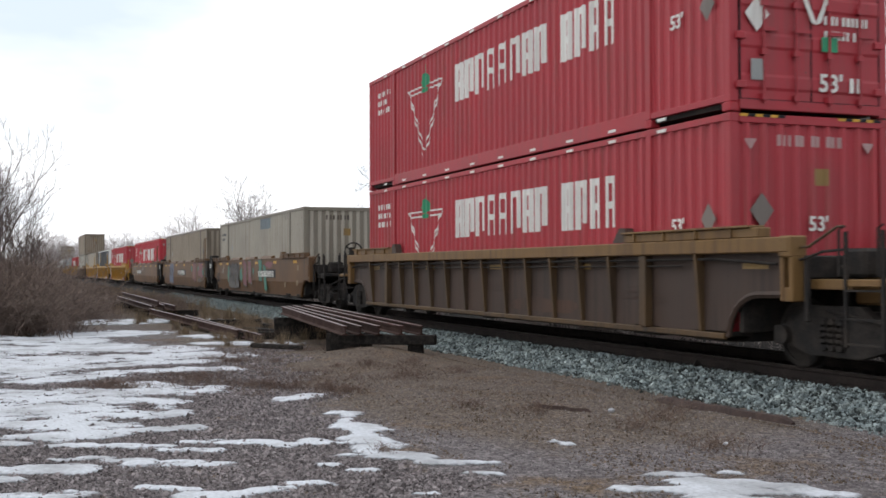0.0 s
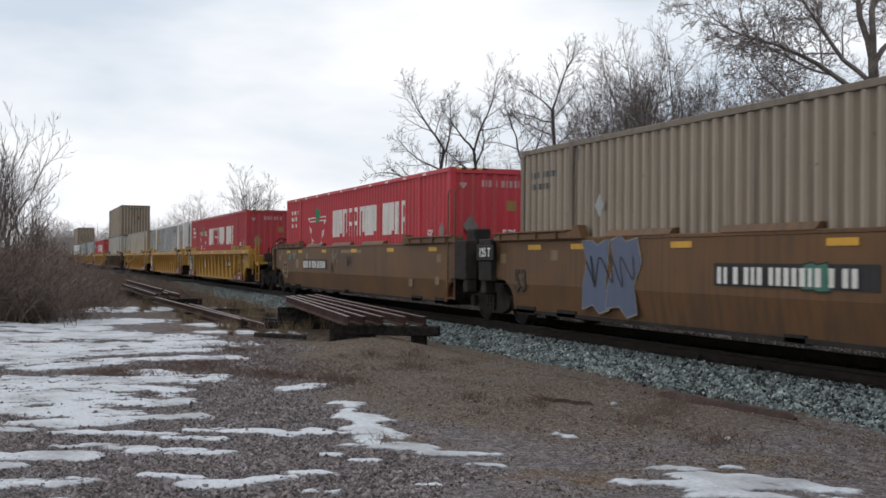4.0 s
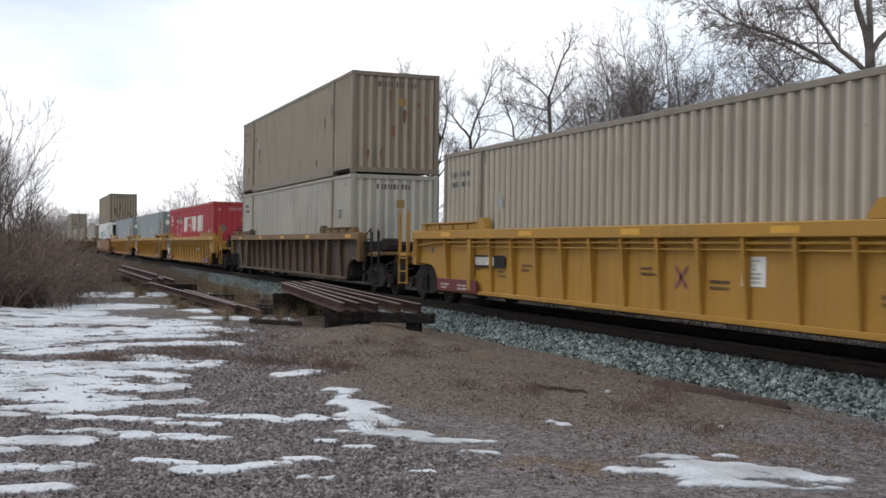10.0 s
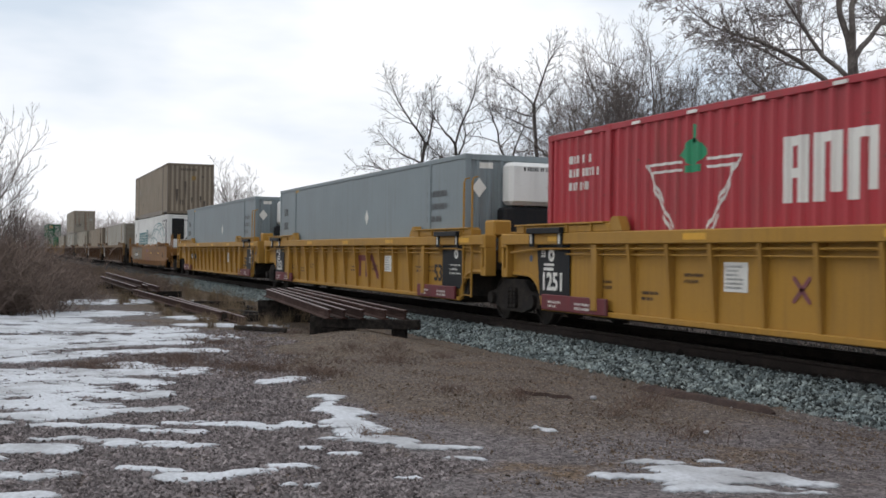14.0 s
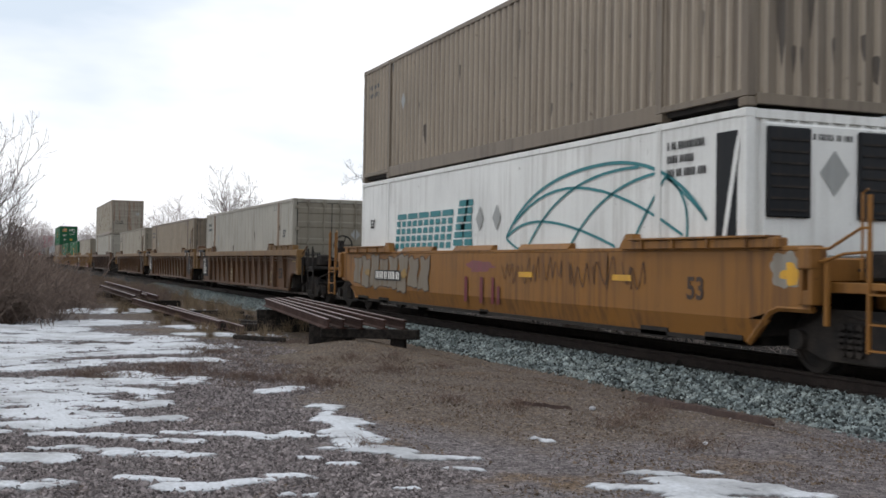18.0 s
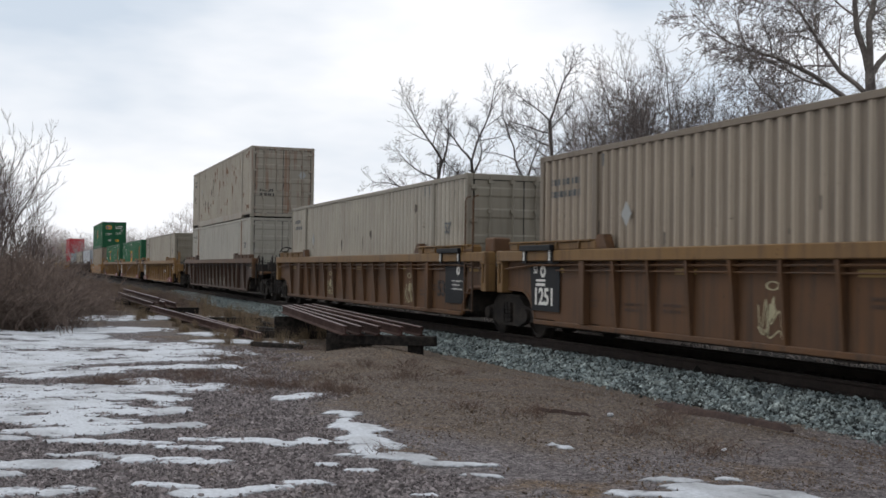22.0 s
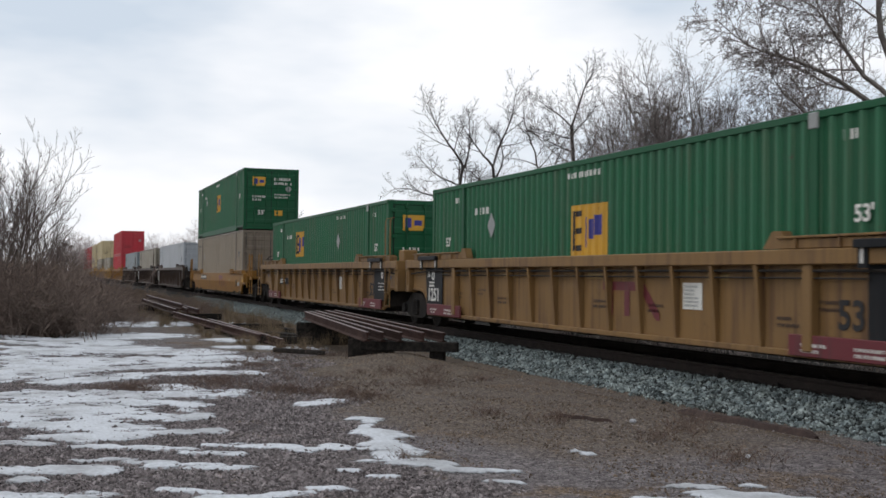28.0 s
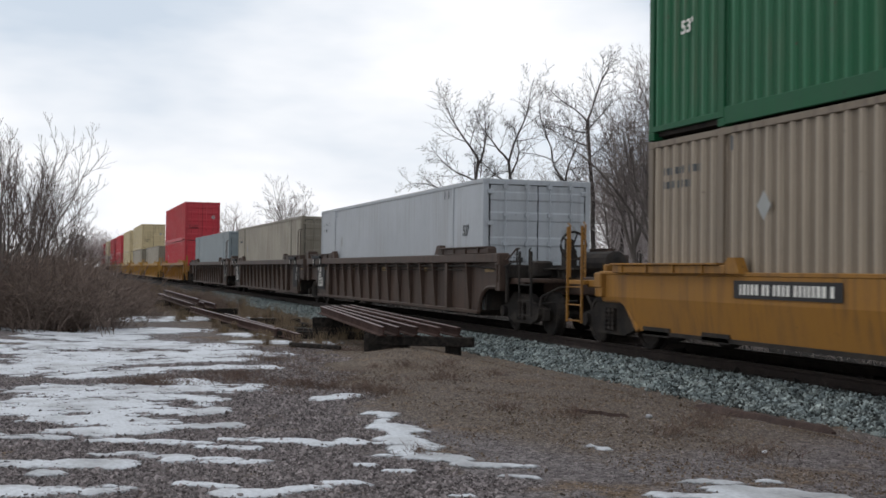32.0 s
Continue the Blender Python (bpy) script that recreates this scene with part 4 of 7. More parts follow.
            if sgn < 0:
                part("pipe", rod, mat, thing, "thin pipe along the wall", m)
        else:
            chord = shared(("chord",) + k, lambda: Shape().box(-9.5, 9.5, -0.06, 0.08, top - 0.02, top + 0.04, 0.01).mesh("top_chord", trim))
            part("top_chord", chord, mat, thing, "", m)
            if top > 1.3:
                fold = shared(("fold",) + k, lambda: Shape().extrude_x([(-0.075, 0.0), (0.09, 0.0), (0.09, 0.10), (0.0, 0.095)], -0.95, 0.95).mesh("folded_cap", mat))
                for x in (-3.65, -0.5, 2.6):
                    part("folded_cap", fold, mat, thing, "", m @ pose(x if sgn < 0 else -x, 0, top + 0.035))
        cap = shared(("cap",) + k, lambda: Shape().box(-1.65, 1.65, -0.14, 0.06, 1.63, 1.76, 0.015).box(-1.65, 1.5, -0.18, 0.08, 1.76, 1.79, 0.006)
                     .box(-1.32, -1.28, -0.17, -0.14, 1.64, 1.76).box(-0.52, -0.48, -0.17, -0.14, 1.64, 1.76).box(0.28, 0.32, -0.17, -0.14, 1.64, 1.76).box(1.08, 1.12, -0.17, -0.14, 1.64, 1.76).mesh("guide_rail", chord_mat))
        bracket = shared(("brk",) + k, lambda: Shape().slab([(-0.25, 1.64), (0.25, 1.64), (0.12, 1.86), (-0.05, 1.86)], -0.13, 0.02).mesh("guide_bracket", mat))
        for x in (-7.25, 7.25):
            part("guide_rail", cap, mat, thing, "", m @ pose(x, 0, top - 1.62))
            part("guide_bracket", bracket, mat, thing, "", m @ pose(x * 0.76, 0, top - 1.62))
        endpost = shared(("ep",) + k, lambda: Shape().box(-0.12, 0.12, -0.15, 0.10, top - 0.24, top + 0.02, 0.02).box(-0.12, -0.045, -0.13, 0.10, 0.85, top - 0.22, 0.015).box(0.045, 0.12, -0.13, 0.10, 0.85, top - 0.22, 0.015)
                         .box(-0.05, 0.05, -0.12, 0.10, 0.85, 1.02, 0.008).box(-0.05, 0.05, 0.02, 0.09, 1.0, top - 0.2, 0.008).mesh("end_post", chord_mat))
        for x in (-9.42, 9.42):
            part("end_post", endpost, mat, thing, "", m @ pose(x, 0, 0))
            if kind == "smooth" and ends[0 if x > 0 else 1] == "joint" and sgn < 0:
                # Added black block covers the wall end and paints the dark joint gap.
                part("end_frame", shared(("jointgap",), lambda: Shape().box(-0.48, 0.16, -0.17, 0.10, 0.86, 1.68, 0.02).box(-0.10, 0.14, -0.12, 0.10, 0.60, 0.88, 0.02).mesh("end_frame", STEEL_DARK)), STEEL_DARK, thing, "black block added over the wall end for the dark gap at the joint", m @ pose(x, 0, 0, 0, 0, 0) @ Matrix.Diagonal((1 if x > 0 else -1, 1, 1, 1)))
                if x < 0:
                    board = part("number_panel", shared(("numpanel",), lambda: Shape().box(-0.42, 0.42, -0.03, 0.0, 1.26, 1.56, 0.008).mesh("number_panel", PANEL_BLACK)), PANEL_BLACK, thing, "black panel with white writing", m @ pose(-9.18, -0.172, 0))
                    part("panel_number", writing("125 T", 0.24, MARK_WHITE), MARK_WHITE, board, "", pose(0, -0.034, 1.41))
        arch = shared(("archrim",) + k, lambda: Shape().tube([(x, -0.02, z) for x, z in low], 0.045, 5).mesh("arch_rim", mat))
        for sg2, tr in ((1, 0), (-1, 180)):
            part("arch_rim", arch, mat, thing, "", m @ pose(0, 0, 0, 0, 0, tr))
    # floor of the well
    # Floor, bulkheads and decks take the dark steel: well shade put into colour.
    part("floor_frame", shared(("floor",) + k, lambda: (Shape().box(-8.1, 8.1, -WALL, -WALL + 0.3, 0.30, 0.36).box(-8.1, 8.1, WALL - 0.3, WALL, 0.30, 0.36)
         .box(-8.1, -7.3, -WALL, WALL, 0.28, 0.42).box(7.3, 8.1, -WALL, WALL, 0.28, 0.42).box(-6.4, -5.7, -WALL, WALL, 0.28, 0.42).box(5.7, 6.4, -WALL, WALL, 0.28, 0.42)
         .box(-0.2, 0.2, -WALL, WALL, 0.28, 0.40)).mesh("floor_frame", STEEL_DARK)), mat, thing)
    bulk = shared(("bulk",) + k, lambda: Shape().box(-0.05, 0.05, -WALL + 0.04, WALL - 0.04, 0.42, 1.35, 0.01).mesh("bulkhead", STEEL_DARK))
    for sg, end in ((1, ends[0]), (-1, ends[1])):
        turn = pose(0, 0, 0, 0, 0, 0 if sg > 0 else 180)
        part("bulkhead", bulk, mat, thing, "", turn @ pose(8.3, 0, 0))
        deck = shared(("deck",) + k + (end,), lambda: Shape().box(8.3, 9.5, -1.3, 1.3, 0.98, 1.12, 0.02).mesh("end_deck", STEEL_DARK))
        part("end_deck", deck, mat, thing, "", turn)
        if end == "end":
            beam = Shape().box(9.4, 11.3, -0.45, 0.45, 0.80, 1.16, 0.03)
            beam.box(10.25, 10.85, -1.36, 1.36, 1.04, 1.12, 0.01).box(9.5, 10.3, -1.25, -1.05, 1.0, 1.12, 0.01).box(9.5, 10.3, 1.05, 1.25, 1.0, 1.12, 0.01)
            part("end_platform", shared(("beam",) + k, lambda: beam.mesh("end_platform", platform_mat or gear)), gear, thing, "", turn)
            high = 1.66 if gear is STEEL_DARK else 2.08
            lad = lattice((10.29, 10.328, 10.872, 10.91), (0.36, 0.385, 0.407, 0.665, 0.687, 0.985, 1.007, high),
                          lambda i, j: i != 1 or j in (1, 3, 5), -0.02, 0.02)
            grab = shared(("grab",) + k, lambda: Shape().tube([(-0.08, -0.02, 1.16), (-0.08, -0.02, high + 0.02), (0.0, -0.02, high + 0.06)], 0.016, 6).mesh("grab_bar", gear))
            for x in (10.30, 10.92):
                for y in (-1.36, 1.36):
                    part("grab_bar", grab, gear, thing, "", turn @ pose(x, y, 0))
            lmesh = shared(("ladder",) + k, lambda: lad.mesh("ladder", gear))
            part("ladder", lmesh, mat, thing, "upright end ladder with grab bars", turn @ pose(0, -1.36, 0))
            part("ladder", lmesh, mat, thing, "", turn @ pose(0, 1.36, 0))
            part("coupler", shared(("coupler",), lambda: Shape().box(11.2, 11.72, -0.09, 0.09, 0.72, 0.94, 0.03).box(11.6, 11.83, -0.2, 0.2, 0.68, 0.98, 0.06)
                 .tube([(11.3, -0.35, 0.8), (11.6, -0.3, 0.45), (11.8, -0.1, 0.5)], 0.03, 6).mesh("coupler", STEEL_DARK)), STEEL_DARK, thing, "knuckle coupler with air hose", turn)
            truck(thing, sg * 9.75)
            part("brake_rod", shared(("brakerod",), lambda: Shape().tube([(9.5, -0.9, 1.25), (10.4, -0.7, 1.32), (11.0, -0.3, 1.28)], 0.025, 6).tube([(9.6, -1.05, 0.75), (10.6, -1.1, 0.62), (11.2, -0.5, 0.7)], 0.02, 6).mesh("brake_rod", STEEL_DARK)), STEEL_DARK, thing, "", turn)
            def clutter():
                s = Shape().box(9.55, 11.2, -0.62, -0.30, 1.30, 1.34, 0.005).box(9.5, 9.62, -1.3, 1.3, 1.12, 1.40, 0.02)
                for x in (9.7, 10.1, 10.5, 10.95):
                    s.box(x - 0.03, x + 0.03, -0.6, -0.32, 1.14, 1.31)
                return s.mesh("crossover_board", gear)
            part("crossover_board", shared(("clutter",) + k, clutter), gear, thing, "narrow walkway over the coupler", turn)
            part("uncoupling_lever", shared(("lever",), lambda: Shape().tube([(11.15, -1.25, 0.78), (11.18, -0.9, 0.95), (11.3, -0.25, 0.98)], 0.018, 6).tube([(11.15, -1.25, 0.78), (11.15, -1.3, 0.5)], 0.018, 6).mesh("uncoupling_lever", STEEL_DARK)), STEEL_DARK, thing, "", turn)
            part("air_hose", shared(("hose",), lambda: Shape().tube([(11.2, 0.3, 0.8), (11.35, 0.34, 0.55), (11.55, 0.3, 0.42), (11.8, 0.2, 0.5)], 0.028, 6).mesh("air_hose", PANEL_BLACK)), PANEL_BLACK, thing, "black rubber air hose", turn)
            part("side_step", shared(("sidestep",) + k, lambda: Shape().box(9.62, 9.68, -0.03, 0.03, 0.62, 1.4, 0.008).tube([(9.3, 0, 1.34), (9.65, -0.03, 1.36), (9.95, -0.03, 1.44), (10.3, 0, 1.46)], 0.018, 6).mesh("side_step", gear)), gear, thing, "", turn @ pose(0, -1.36, 0))
            part("valve_box", shared(("valve",), lambda: Shape().box(9.75, 10.15, -0.95, -0.55, 1.14, 1.48, 0.04).mesh("valve_box", STEEL_DARK)), STEEL_DARK, thing, "dark brake valve box", turn)
            part("hand_rail", shared(("handrail",) + k, lambda: Shape().tube([(9.45, 0, 1.5), (9.7, -0.02, 1.5), (10.2, -0.02, 1.72), (10.3, 0, 1.72)], 0.018, 6).mesh("hand_rail", trim)), trim, thing, "", turn @ pose(0, -1.36, 0))
            if (sg > 0) == (seed % 2 == 0):
                hb = part("brake_stand", shared(("bstand",) + k, lambda: Shape().box(10.5, 10.75, -0.55, -0.3, 1.1, 1.72, 0.03).box(10.55, 10.7, -0.5, -0.35, 1.7, 1.92, 0.02).mesh("brake_stand", STEEL_DARK)), STEEL_DARK, thing, "brake stand with handwheel", turn)
                def hw():
                    s = Shape()
                    n = 16
                    pts = [(10.82, -0.42 + 0.28 * math.cos(2 * math.pi * i / n), 1.78 + 0.28 * math.sin(2 * math.pi * i / n)) for i in range(n + 1)]
                    s.tube(pts, 0.025, 6, False)
                    for i in range(5):
                        a = 2 * math.pi * i / 5
                        s.tube([(10.8, -0.42, 1.78), (10.82, -0.42 + 0.28 * math.cos(a), 1.78 + 0.28 * math.sin(a))], 0.018, 5)
                    return s.mesh("handwheel", STEEL_DARK)
                part("handwheel", shared(("handwheel",), hw), STEEL_DARK, hb, "dark spoked brake wheel", pose(0, 0, 0))
                part("air_tank", shared(("tank",) + k, lambda: Shape().tube([(9.7, 0.45, 1.45), (9.75, 0.45, 1.45), (10.95, 0.45, 1.45), (11.0, 0.45, 1.45)], [0.12, 0.24, 0.24, 0.12], 14).mesh("air_tank", tank_mat)), tank_mat, thing, "air brake cylinder", turn)
        else:
            part("joint_tongue", shared(("tongue",) + k, lambda: Shape().box(9.4, 9.92, -0.4, 0.4, 0.80, 1.14, 0.04).box(9.45, 9.8, -1.2, -0.9, 1.1, 1.62, 0.03).box(9.45, 9.8, 0.9, 1.2, 1.1, 1.62, 0.03).mesh("joint_tongue", joint_mat)), joint_mat, thing, "", turn)
            if sg > 0:
                def jl():
                    s = lattice((8.46, 8.49, 8.88, 8.91), (0.42, 0.445, 0.465, 0.79, 0.81, 1.09, 1.11, 1.39, 1.41, 1.67, 1.69, 2.7),
                                lambda i, j: i != 1 or j in (1, 3, 5, 7, 9), -0.016, 0.016)
                    for x in (8.475, 8.895):
                        s.tube([(x, 0, 2.68), (x, 0.03, 2.76), (x, 0.12, 2.78)], 0.015, 6)
                    return s.mesh("ladder", trim)
                part("ladder", shared(("jladder",) + k, jl), trim, thing, "narrow ladder beside the joint", pose(0, -WALL - 0.14, 0))
            part("joint_box", shared(("jbox",) + k, lambda: Shape().box(9.1, 9.55, -1.32, -0.95, 1.62, 1.92, 0.03).box(8.5, 9.5, -1.05, -0.6, 1.60, 1.70, 0.02).mesh("joint_box", joint_mat)), joint_mat, thing, "", turn)
            if sg < 0:
                truck(thing, -9.92)
    return thing, side["wall"]


def YSTRIP(mat=None):
    mat = mat or MARK_YELLOW
    return shared(("ystrip", mat.name), lambda: bar(Shape(), -0.27, 0.27, 0.0, 0.09, False).mesh("reflector_strip", mat))


def scribble(thing, x0, x1, z0, z1, mat, seed, w=0.05, y=-WALL - 0.008, turns=9):
    """A plain looping line of spray paint that spells nothing."""
    rnd = random.Random(seed)
    s = Shape()
    pts = []
    for i in range(turns):
        u = i / (turns - 1)
        pts.append((x0 + (x1 - x0) * min(1, max(0, u + rnd.uniform(-0.12, 0.12))), z0 + (z1 - z0) * (rnd.uniform(0.0, 0.35) if i % 2 else rnd.uniform(0.65, 1.0))))
    fine = []
    for i in range(len(pts) - 1):
        a, b, c, d = pts[max(i - 1, 0)], pts[i], pts[i + 1], pts[min(i + 2, len(pts) - 1)]
        for q in range(6):
            t = q / 6
            fine.append(tuple(0.5 * (2 * b[k] + (c[k] - a[k]) * t + (2 * a[k] - 5 * b[k] + 4 * c[k] - d[k]) * t * t + (3 * b[k] - a[k] - 3 * c[k] + d[k]) * t ** 3) for k in (0, 1)))
    fine.append(pts[-1])
    for i, (px, pz) in enumerate(fine):
        qx, qz = fine[min(i + 1, len(fine) - 1)]
        ox, oz = fine[max(i - 1, 0)]
        l = math.hypot(qx - ox, qz - oz) or 1
        nx, nz = -(qz - oz) / l * w / 2, (qx - ox) / l * w / 2
        s.v += [(px - nx, 0, pz - nz), (px + nx, 0, pz + nz)]
    s.f += [(2 * i, 2 * i + 1, 2 * i + 3, 2 * i + 2) for i in range(len(fine) - 1)]
    return part("spray_line", s, mat, thing, "looping line of spray paint", pose(0, y, 0))


def blob(thing, x, z, rx, rz, mat, seed, y=-WALL - 0.006, label="patch of spray paint"):
    """An uneven patch of spray paint."""
    rnd = random.Random(seed)
    n = 34
    s = Shape()
    rr = [rnd.uniform(0.45, 1.2) for _ in range(n)]
    rr = [(rr[i - 1] + 1.5 * rr[i] + rr[(i + 1) % n]) / 3.5 for i in range(n)]
    s.v = [(x, 0, z)] + [(x + rx * r * math.cos(2 * math.pi * i / n), 0, z + rz * r * math.sin(2 * math.pi * i / n)) for i, r in enumerate(rr)]
    s.f = [(0, 1 + i, 1 + (i + 1) % n) for i in range(n)]
    return part("spray_patch", s, mat, thing, label, pose(0, y, 0))


def spray_block(thing, x, z, w, h, lean, fill, edge, seed, y):
    """One irregular outlined block of a spray-painted piece."""
    rnd = random.Random(seed)
    for grow_by, mat, out in ((0.022, edge, 0.0), (0.0, fill, -0.003)):
        r2 = random.Random(seed)
        pts = []
        for a, b in ((-1, -1), (-0.2, -0.9), (0.3, -1.05), (1, -1), (0.75, -0.2), (1, 0.35), (0.9, 1), (0.1, 0.85), (-0.3, 1.05), (-1, 1), (-0.7, 0.3), (-1, -0.25)):
            px, pz = a * (w / 2 + grow_by) * r2.uniform(0.85, 1.1), b * (h / 2 + grow_by) * r2.uniform(0.88, 1.08)
            pts.append((x + px + lean * pz, 0, z + pz))
        s = Shape()
        s.v = [(x, 0, z)] + pts
        s.f = [(0, 1 + i, 1 + (i + 1) % len(pts)) for i in range(len(pts))]
        part("spray_block", s, mat, thing, "outlined block of spray paint", pose(0, y + out, 0))


def mark(thing, shape, mat, name, label="", y=-WALL - 0.10):
    return part(name, shape, mat, thing, label, pose(0, y, 0))


def ribbed_marks(thing, seed, joint_front, joint_rear, red=True, letters=True, numbers=True, strips=None, board_x=3.4, notice_x=-2.9):
    """Stencils, black end panels and red sill boards of a ribbed car."""
    rnd = random.Random(seed)
    face = -WALL - 0.006
    if red:
        for sg in (-1, 1):
            x0, x1 = sorted((sg * 5.75, sg * 7.95))
            part("sill_board", shared(("sillboard", sg), lambda: Shape().box(x0, x1, -0.045, 0.0, 0.34, 0.60, 0.01).mesh("sill_board", MARK_RED)), MARK_RED, thing, "dark red board on the sill", pose(0, -WALL - 0.062, 0))
            prints("print_print", small_lines(small_lines(Shape(), x0 + 0.25, x0 + 0.75, 0.50, 2, 0.04, 0.03, 2, False), x0 + 1.2, x0 + 1.75, 0.50, 2, 0.04, 0.03, 3, False), MARK_WHITE, thing, "", pose(0, -WALL - 0.108, 0))
    for sg, joint in ((1, joint_front), (-1, joint_rear)):
        if joint:
            x0, x1 = sorted((sg * 7.08, sg * 8.28))
            def blk():
                o = 0.12 * sg
                return Shape().slab([(x0 - min(o, 0), 0.56), (x1 - max(o, 0), 0.56), (x1, 1.44), (x0, 1.44)], -0.012, 0.0).mesh("warning_panel", PANEL_BLACK)

            def brk():
                return Shape().box(x0 - 0.02, x1 + 0.02, -0.22, -0.13, 1.62, 1.72, 0.01).box(x0, x0 + 0.16, -0.165, -0.14, 1.40, 1.66).box(x1 - 0.16, x1, -0.165, -0.14, 1.40, 1.66).mesh("panel_bracket", PANEL_BLACK)
            p = part("warning_panel", shared(("blk", sg), blk), PANEL_BLACK, thing, "black warning panel", pose(0, -WALL - 0.02, 0))
            part("panel_bracket", shared(("brk", sg), brk), PANEL_BLACK, p, "black painted bracket over the chord")
            if sg < 0:
                part("panel_number", writing("1251", 0.42, MARK_WHITE), MARK_WHITE, p, "white painted number", pose(-7.68, -0.016, 0.80))
                part("panel_number", writing("53", 0.17, MARK_WHITE), MARK_WHITE, p, "", pose(-8.02, -0.016, 1.28))
                s = bar(bar(Shape(), -8.0, -7.62, 1.08, 1.12, False), -8.0, -7.64, 1.0, 1.05, False)
                s.disc(-7.72, -0.006, -0.002, 1.26, 0.11, 14, 0.05)
                prints("print_print", s, MARK_WHITE, p, "", pose(0, -0.012, 0))
            else:
                s = small_lines(Shape(), 7.5, 8.15, 1.05, 3, 0.035, 0.05, 3, False)
                s.disc(7.85, -0.006, -0.002, 1.26, 0.10, 14, 0.04)
                prints("print_print", s, MARK_WHITE, p, "", pose(0, -0.012, 0))
            for x in (x0 + 0.18, x1 - 0.18):
                part("reflector", shared(("refl",), lambda: Shape().box(-0.025, 0.025, -0.008, 0, 1.45, 1.62).mesh("reflector", MARK_WHITE)), MARK_WHITE, p, "", pose(x - (0.10 if x < (x0 + x1) / 2 else -0.10), -0.166, 0))
    if numbers:
        part("size_number", writing("53", 0.48, MARK_BLACK), MARK_BLACK, thing, "black painted number", pose(6.78, face - 0.004, 0.84))
    if letters:
        x = board_x
        if x is not None:
            plate = part("number_board", bar(Shape(), x, x + 1.5, 0.88, 1.12, False), PANEL_BLACK, thing, "black board with white bars", pose(0, face - 0.03, 0))
            prints("number_print", small_lines(Shape(), x + 0.08, x + 1.42, 1.08, 1, 0.16, 0.1, seed, False), MARK_WHITE, plate, "", pose(0, -0.006, 0))
        part("notice", bar(Shape(), notice_x, notice_x + 0.5, 0.82, 1.2, False), MARK_WHITE, thing, "white paper notice", pose(0, face, 0))
        prints("notice_print", small_lines(Shape(), notice_x + 0.05, notice_x + 0.46, 1.16, 6, 0.03, 0.024, 3, False), MARK_GREY, thing, "", pose(0, face - 0.006, 0))
    if letters and not (joint_front and joint_rear):
        for sg in (-1, 1):
            part("badge", shared(("badge", sg), lambda: Shape().box(sg * 7.62 - 0.07, sg * 7.62 + 0.07, -0.006, 0.0, 1.06, 1.24, 0.002).mesh("badge", MARK_WHITE)), MARK_WHITE, thing, "small white square label", pose(0, face, 0))
            part("badge", shared(("badge2", sg), lambda: Shape().disc(sg * 8.55, -0.006, 0.0, 1.2, 0.06, 12).mesh("badge", SPRAY_BLUE)), SPRAY_BLUE, thing, "small faded blue badge", pose(0, face, 0))
    s = Shape()
    for x in (-6.2, -4.9, -3.8, 0.4, 2.2, 5.4, 6.2):
        small_lines(s, x, x + 0.5, 0.95 + rnd.uniform(-0.2, 0.1), 2, 0.045, 0.04, rnd.random(), False)
    prints("stencil_print", s, BROWN, thing, "faint stencilled lines", pose(0, face, 0))
    for x in (-7.35, -3.35, 0.35, 3.95, 8.55):
        part("reflector_strip", YSTRIP(strips), MARK_YELLOW, thing, "", pose(x, -WALL - CHORD - 0.001, 1.49) if strips is None else pose(x + 0.12, -WALL - 0.006, 1.24))

# ---------------- ground, track bed ----------------


def hills(x, y):
    """Small unevenness of the yard."""
    return 0.035 * noise.noise(Vector((x * 0.35, y * 0.35, 0))) + 0.012 * noise.noise(Vector((x * 1.7, y * 1.7, 3)))


def ground_height(x, y):
    z = hills(x, y)
    bank = 0.0
    if y < 1.2 - 0.02 * x and x < -20:
        bank = 0.5 * min(1.0, (-20 - x) / 25) * max(0.0, min(1.0, (0.5 - y) / 4))
    mound = 0.17 * math.exp(-((x + 20.3) ** 2 + (y - 6.2) ** 2) / 0.8)
    return z + bank + mound - 0.03 - 0.05 * max(0.0, min(1.0, (y - 7.0) / 1.5))


def spread(lo, hi, step, far, grow=1.35):
    """Grid lines that are close between lo and hi, and ever wider outside."""
    mid = list(np.arange(lo, hi + step / 2, step))
    a, s = hi, step
    while a < far:
        s *= grow
        a += s
        mid.append(a)
    a, s = lo, step
    while a > -far:
        s *= grow
        a -= s
        mid.insert(0, a)
    return mid


def make_ground():
    xs, ys = spread(-48, 6, 0.3, 3000), spread(-7, 9, 0.25, 3000)
    v = [(x, y, ground_height(x, y)) for y in ys for x in xs]
    nx = len(xs)
    f = [(j * nx + i, j * nx + i + 1, (j + 1) * nx + i + 1, (j + 1) * nx + i) for j in range(len(ys) - 1) for i in range(nx - 1)]
    m = bpy.data.meshes.new("ground")
    m.from_pydata(v, [], f)
    m.shade_smooth()
    return m


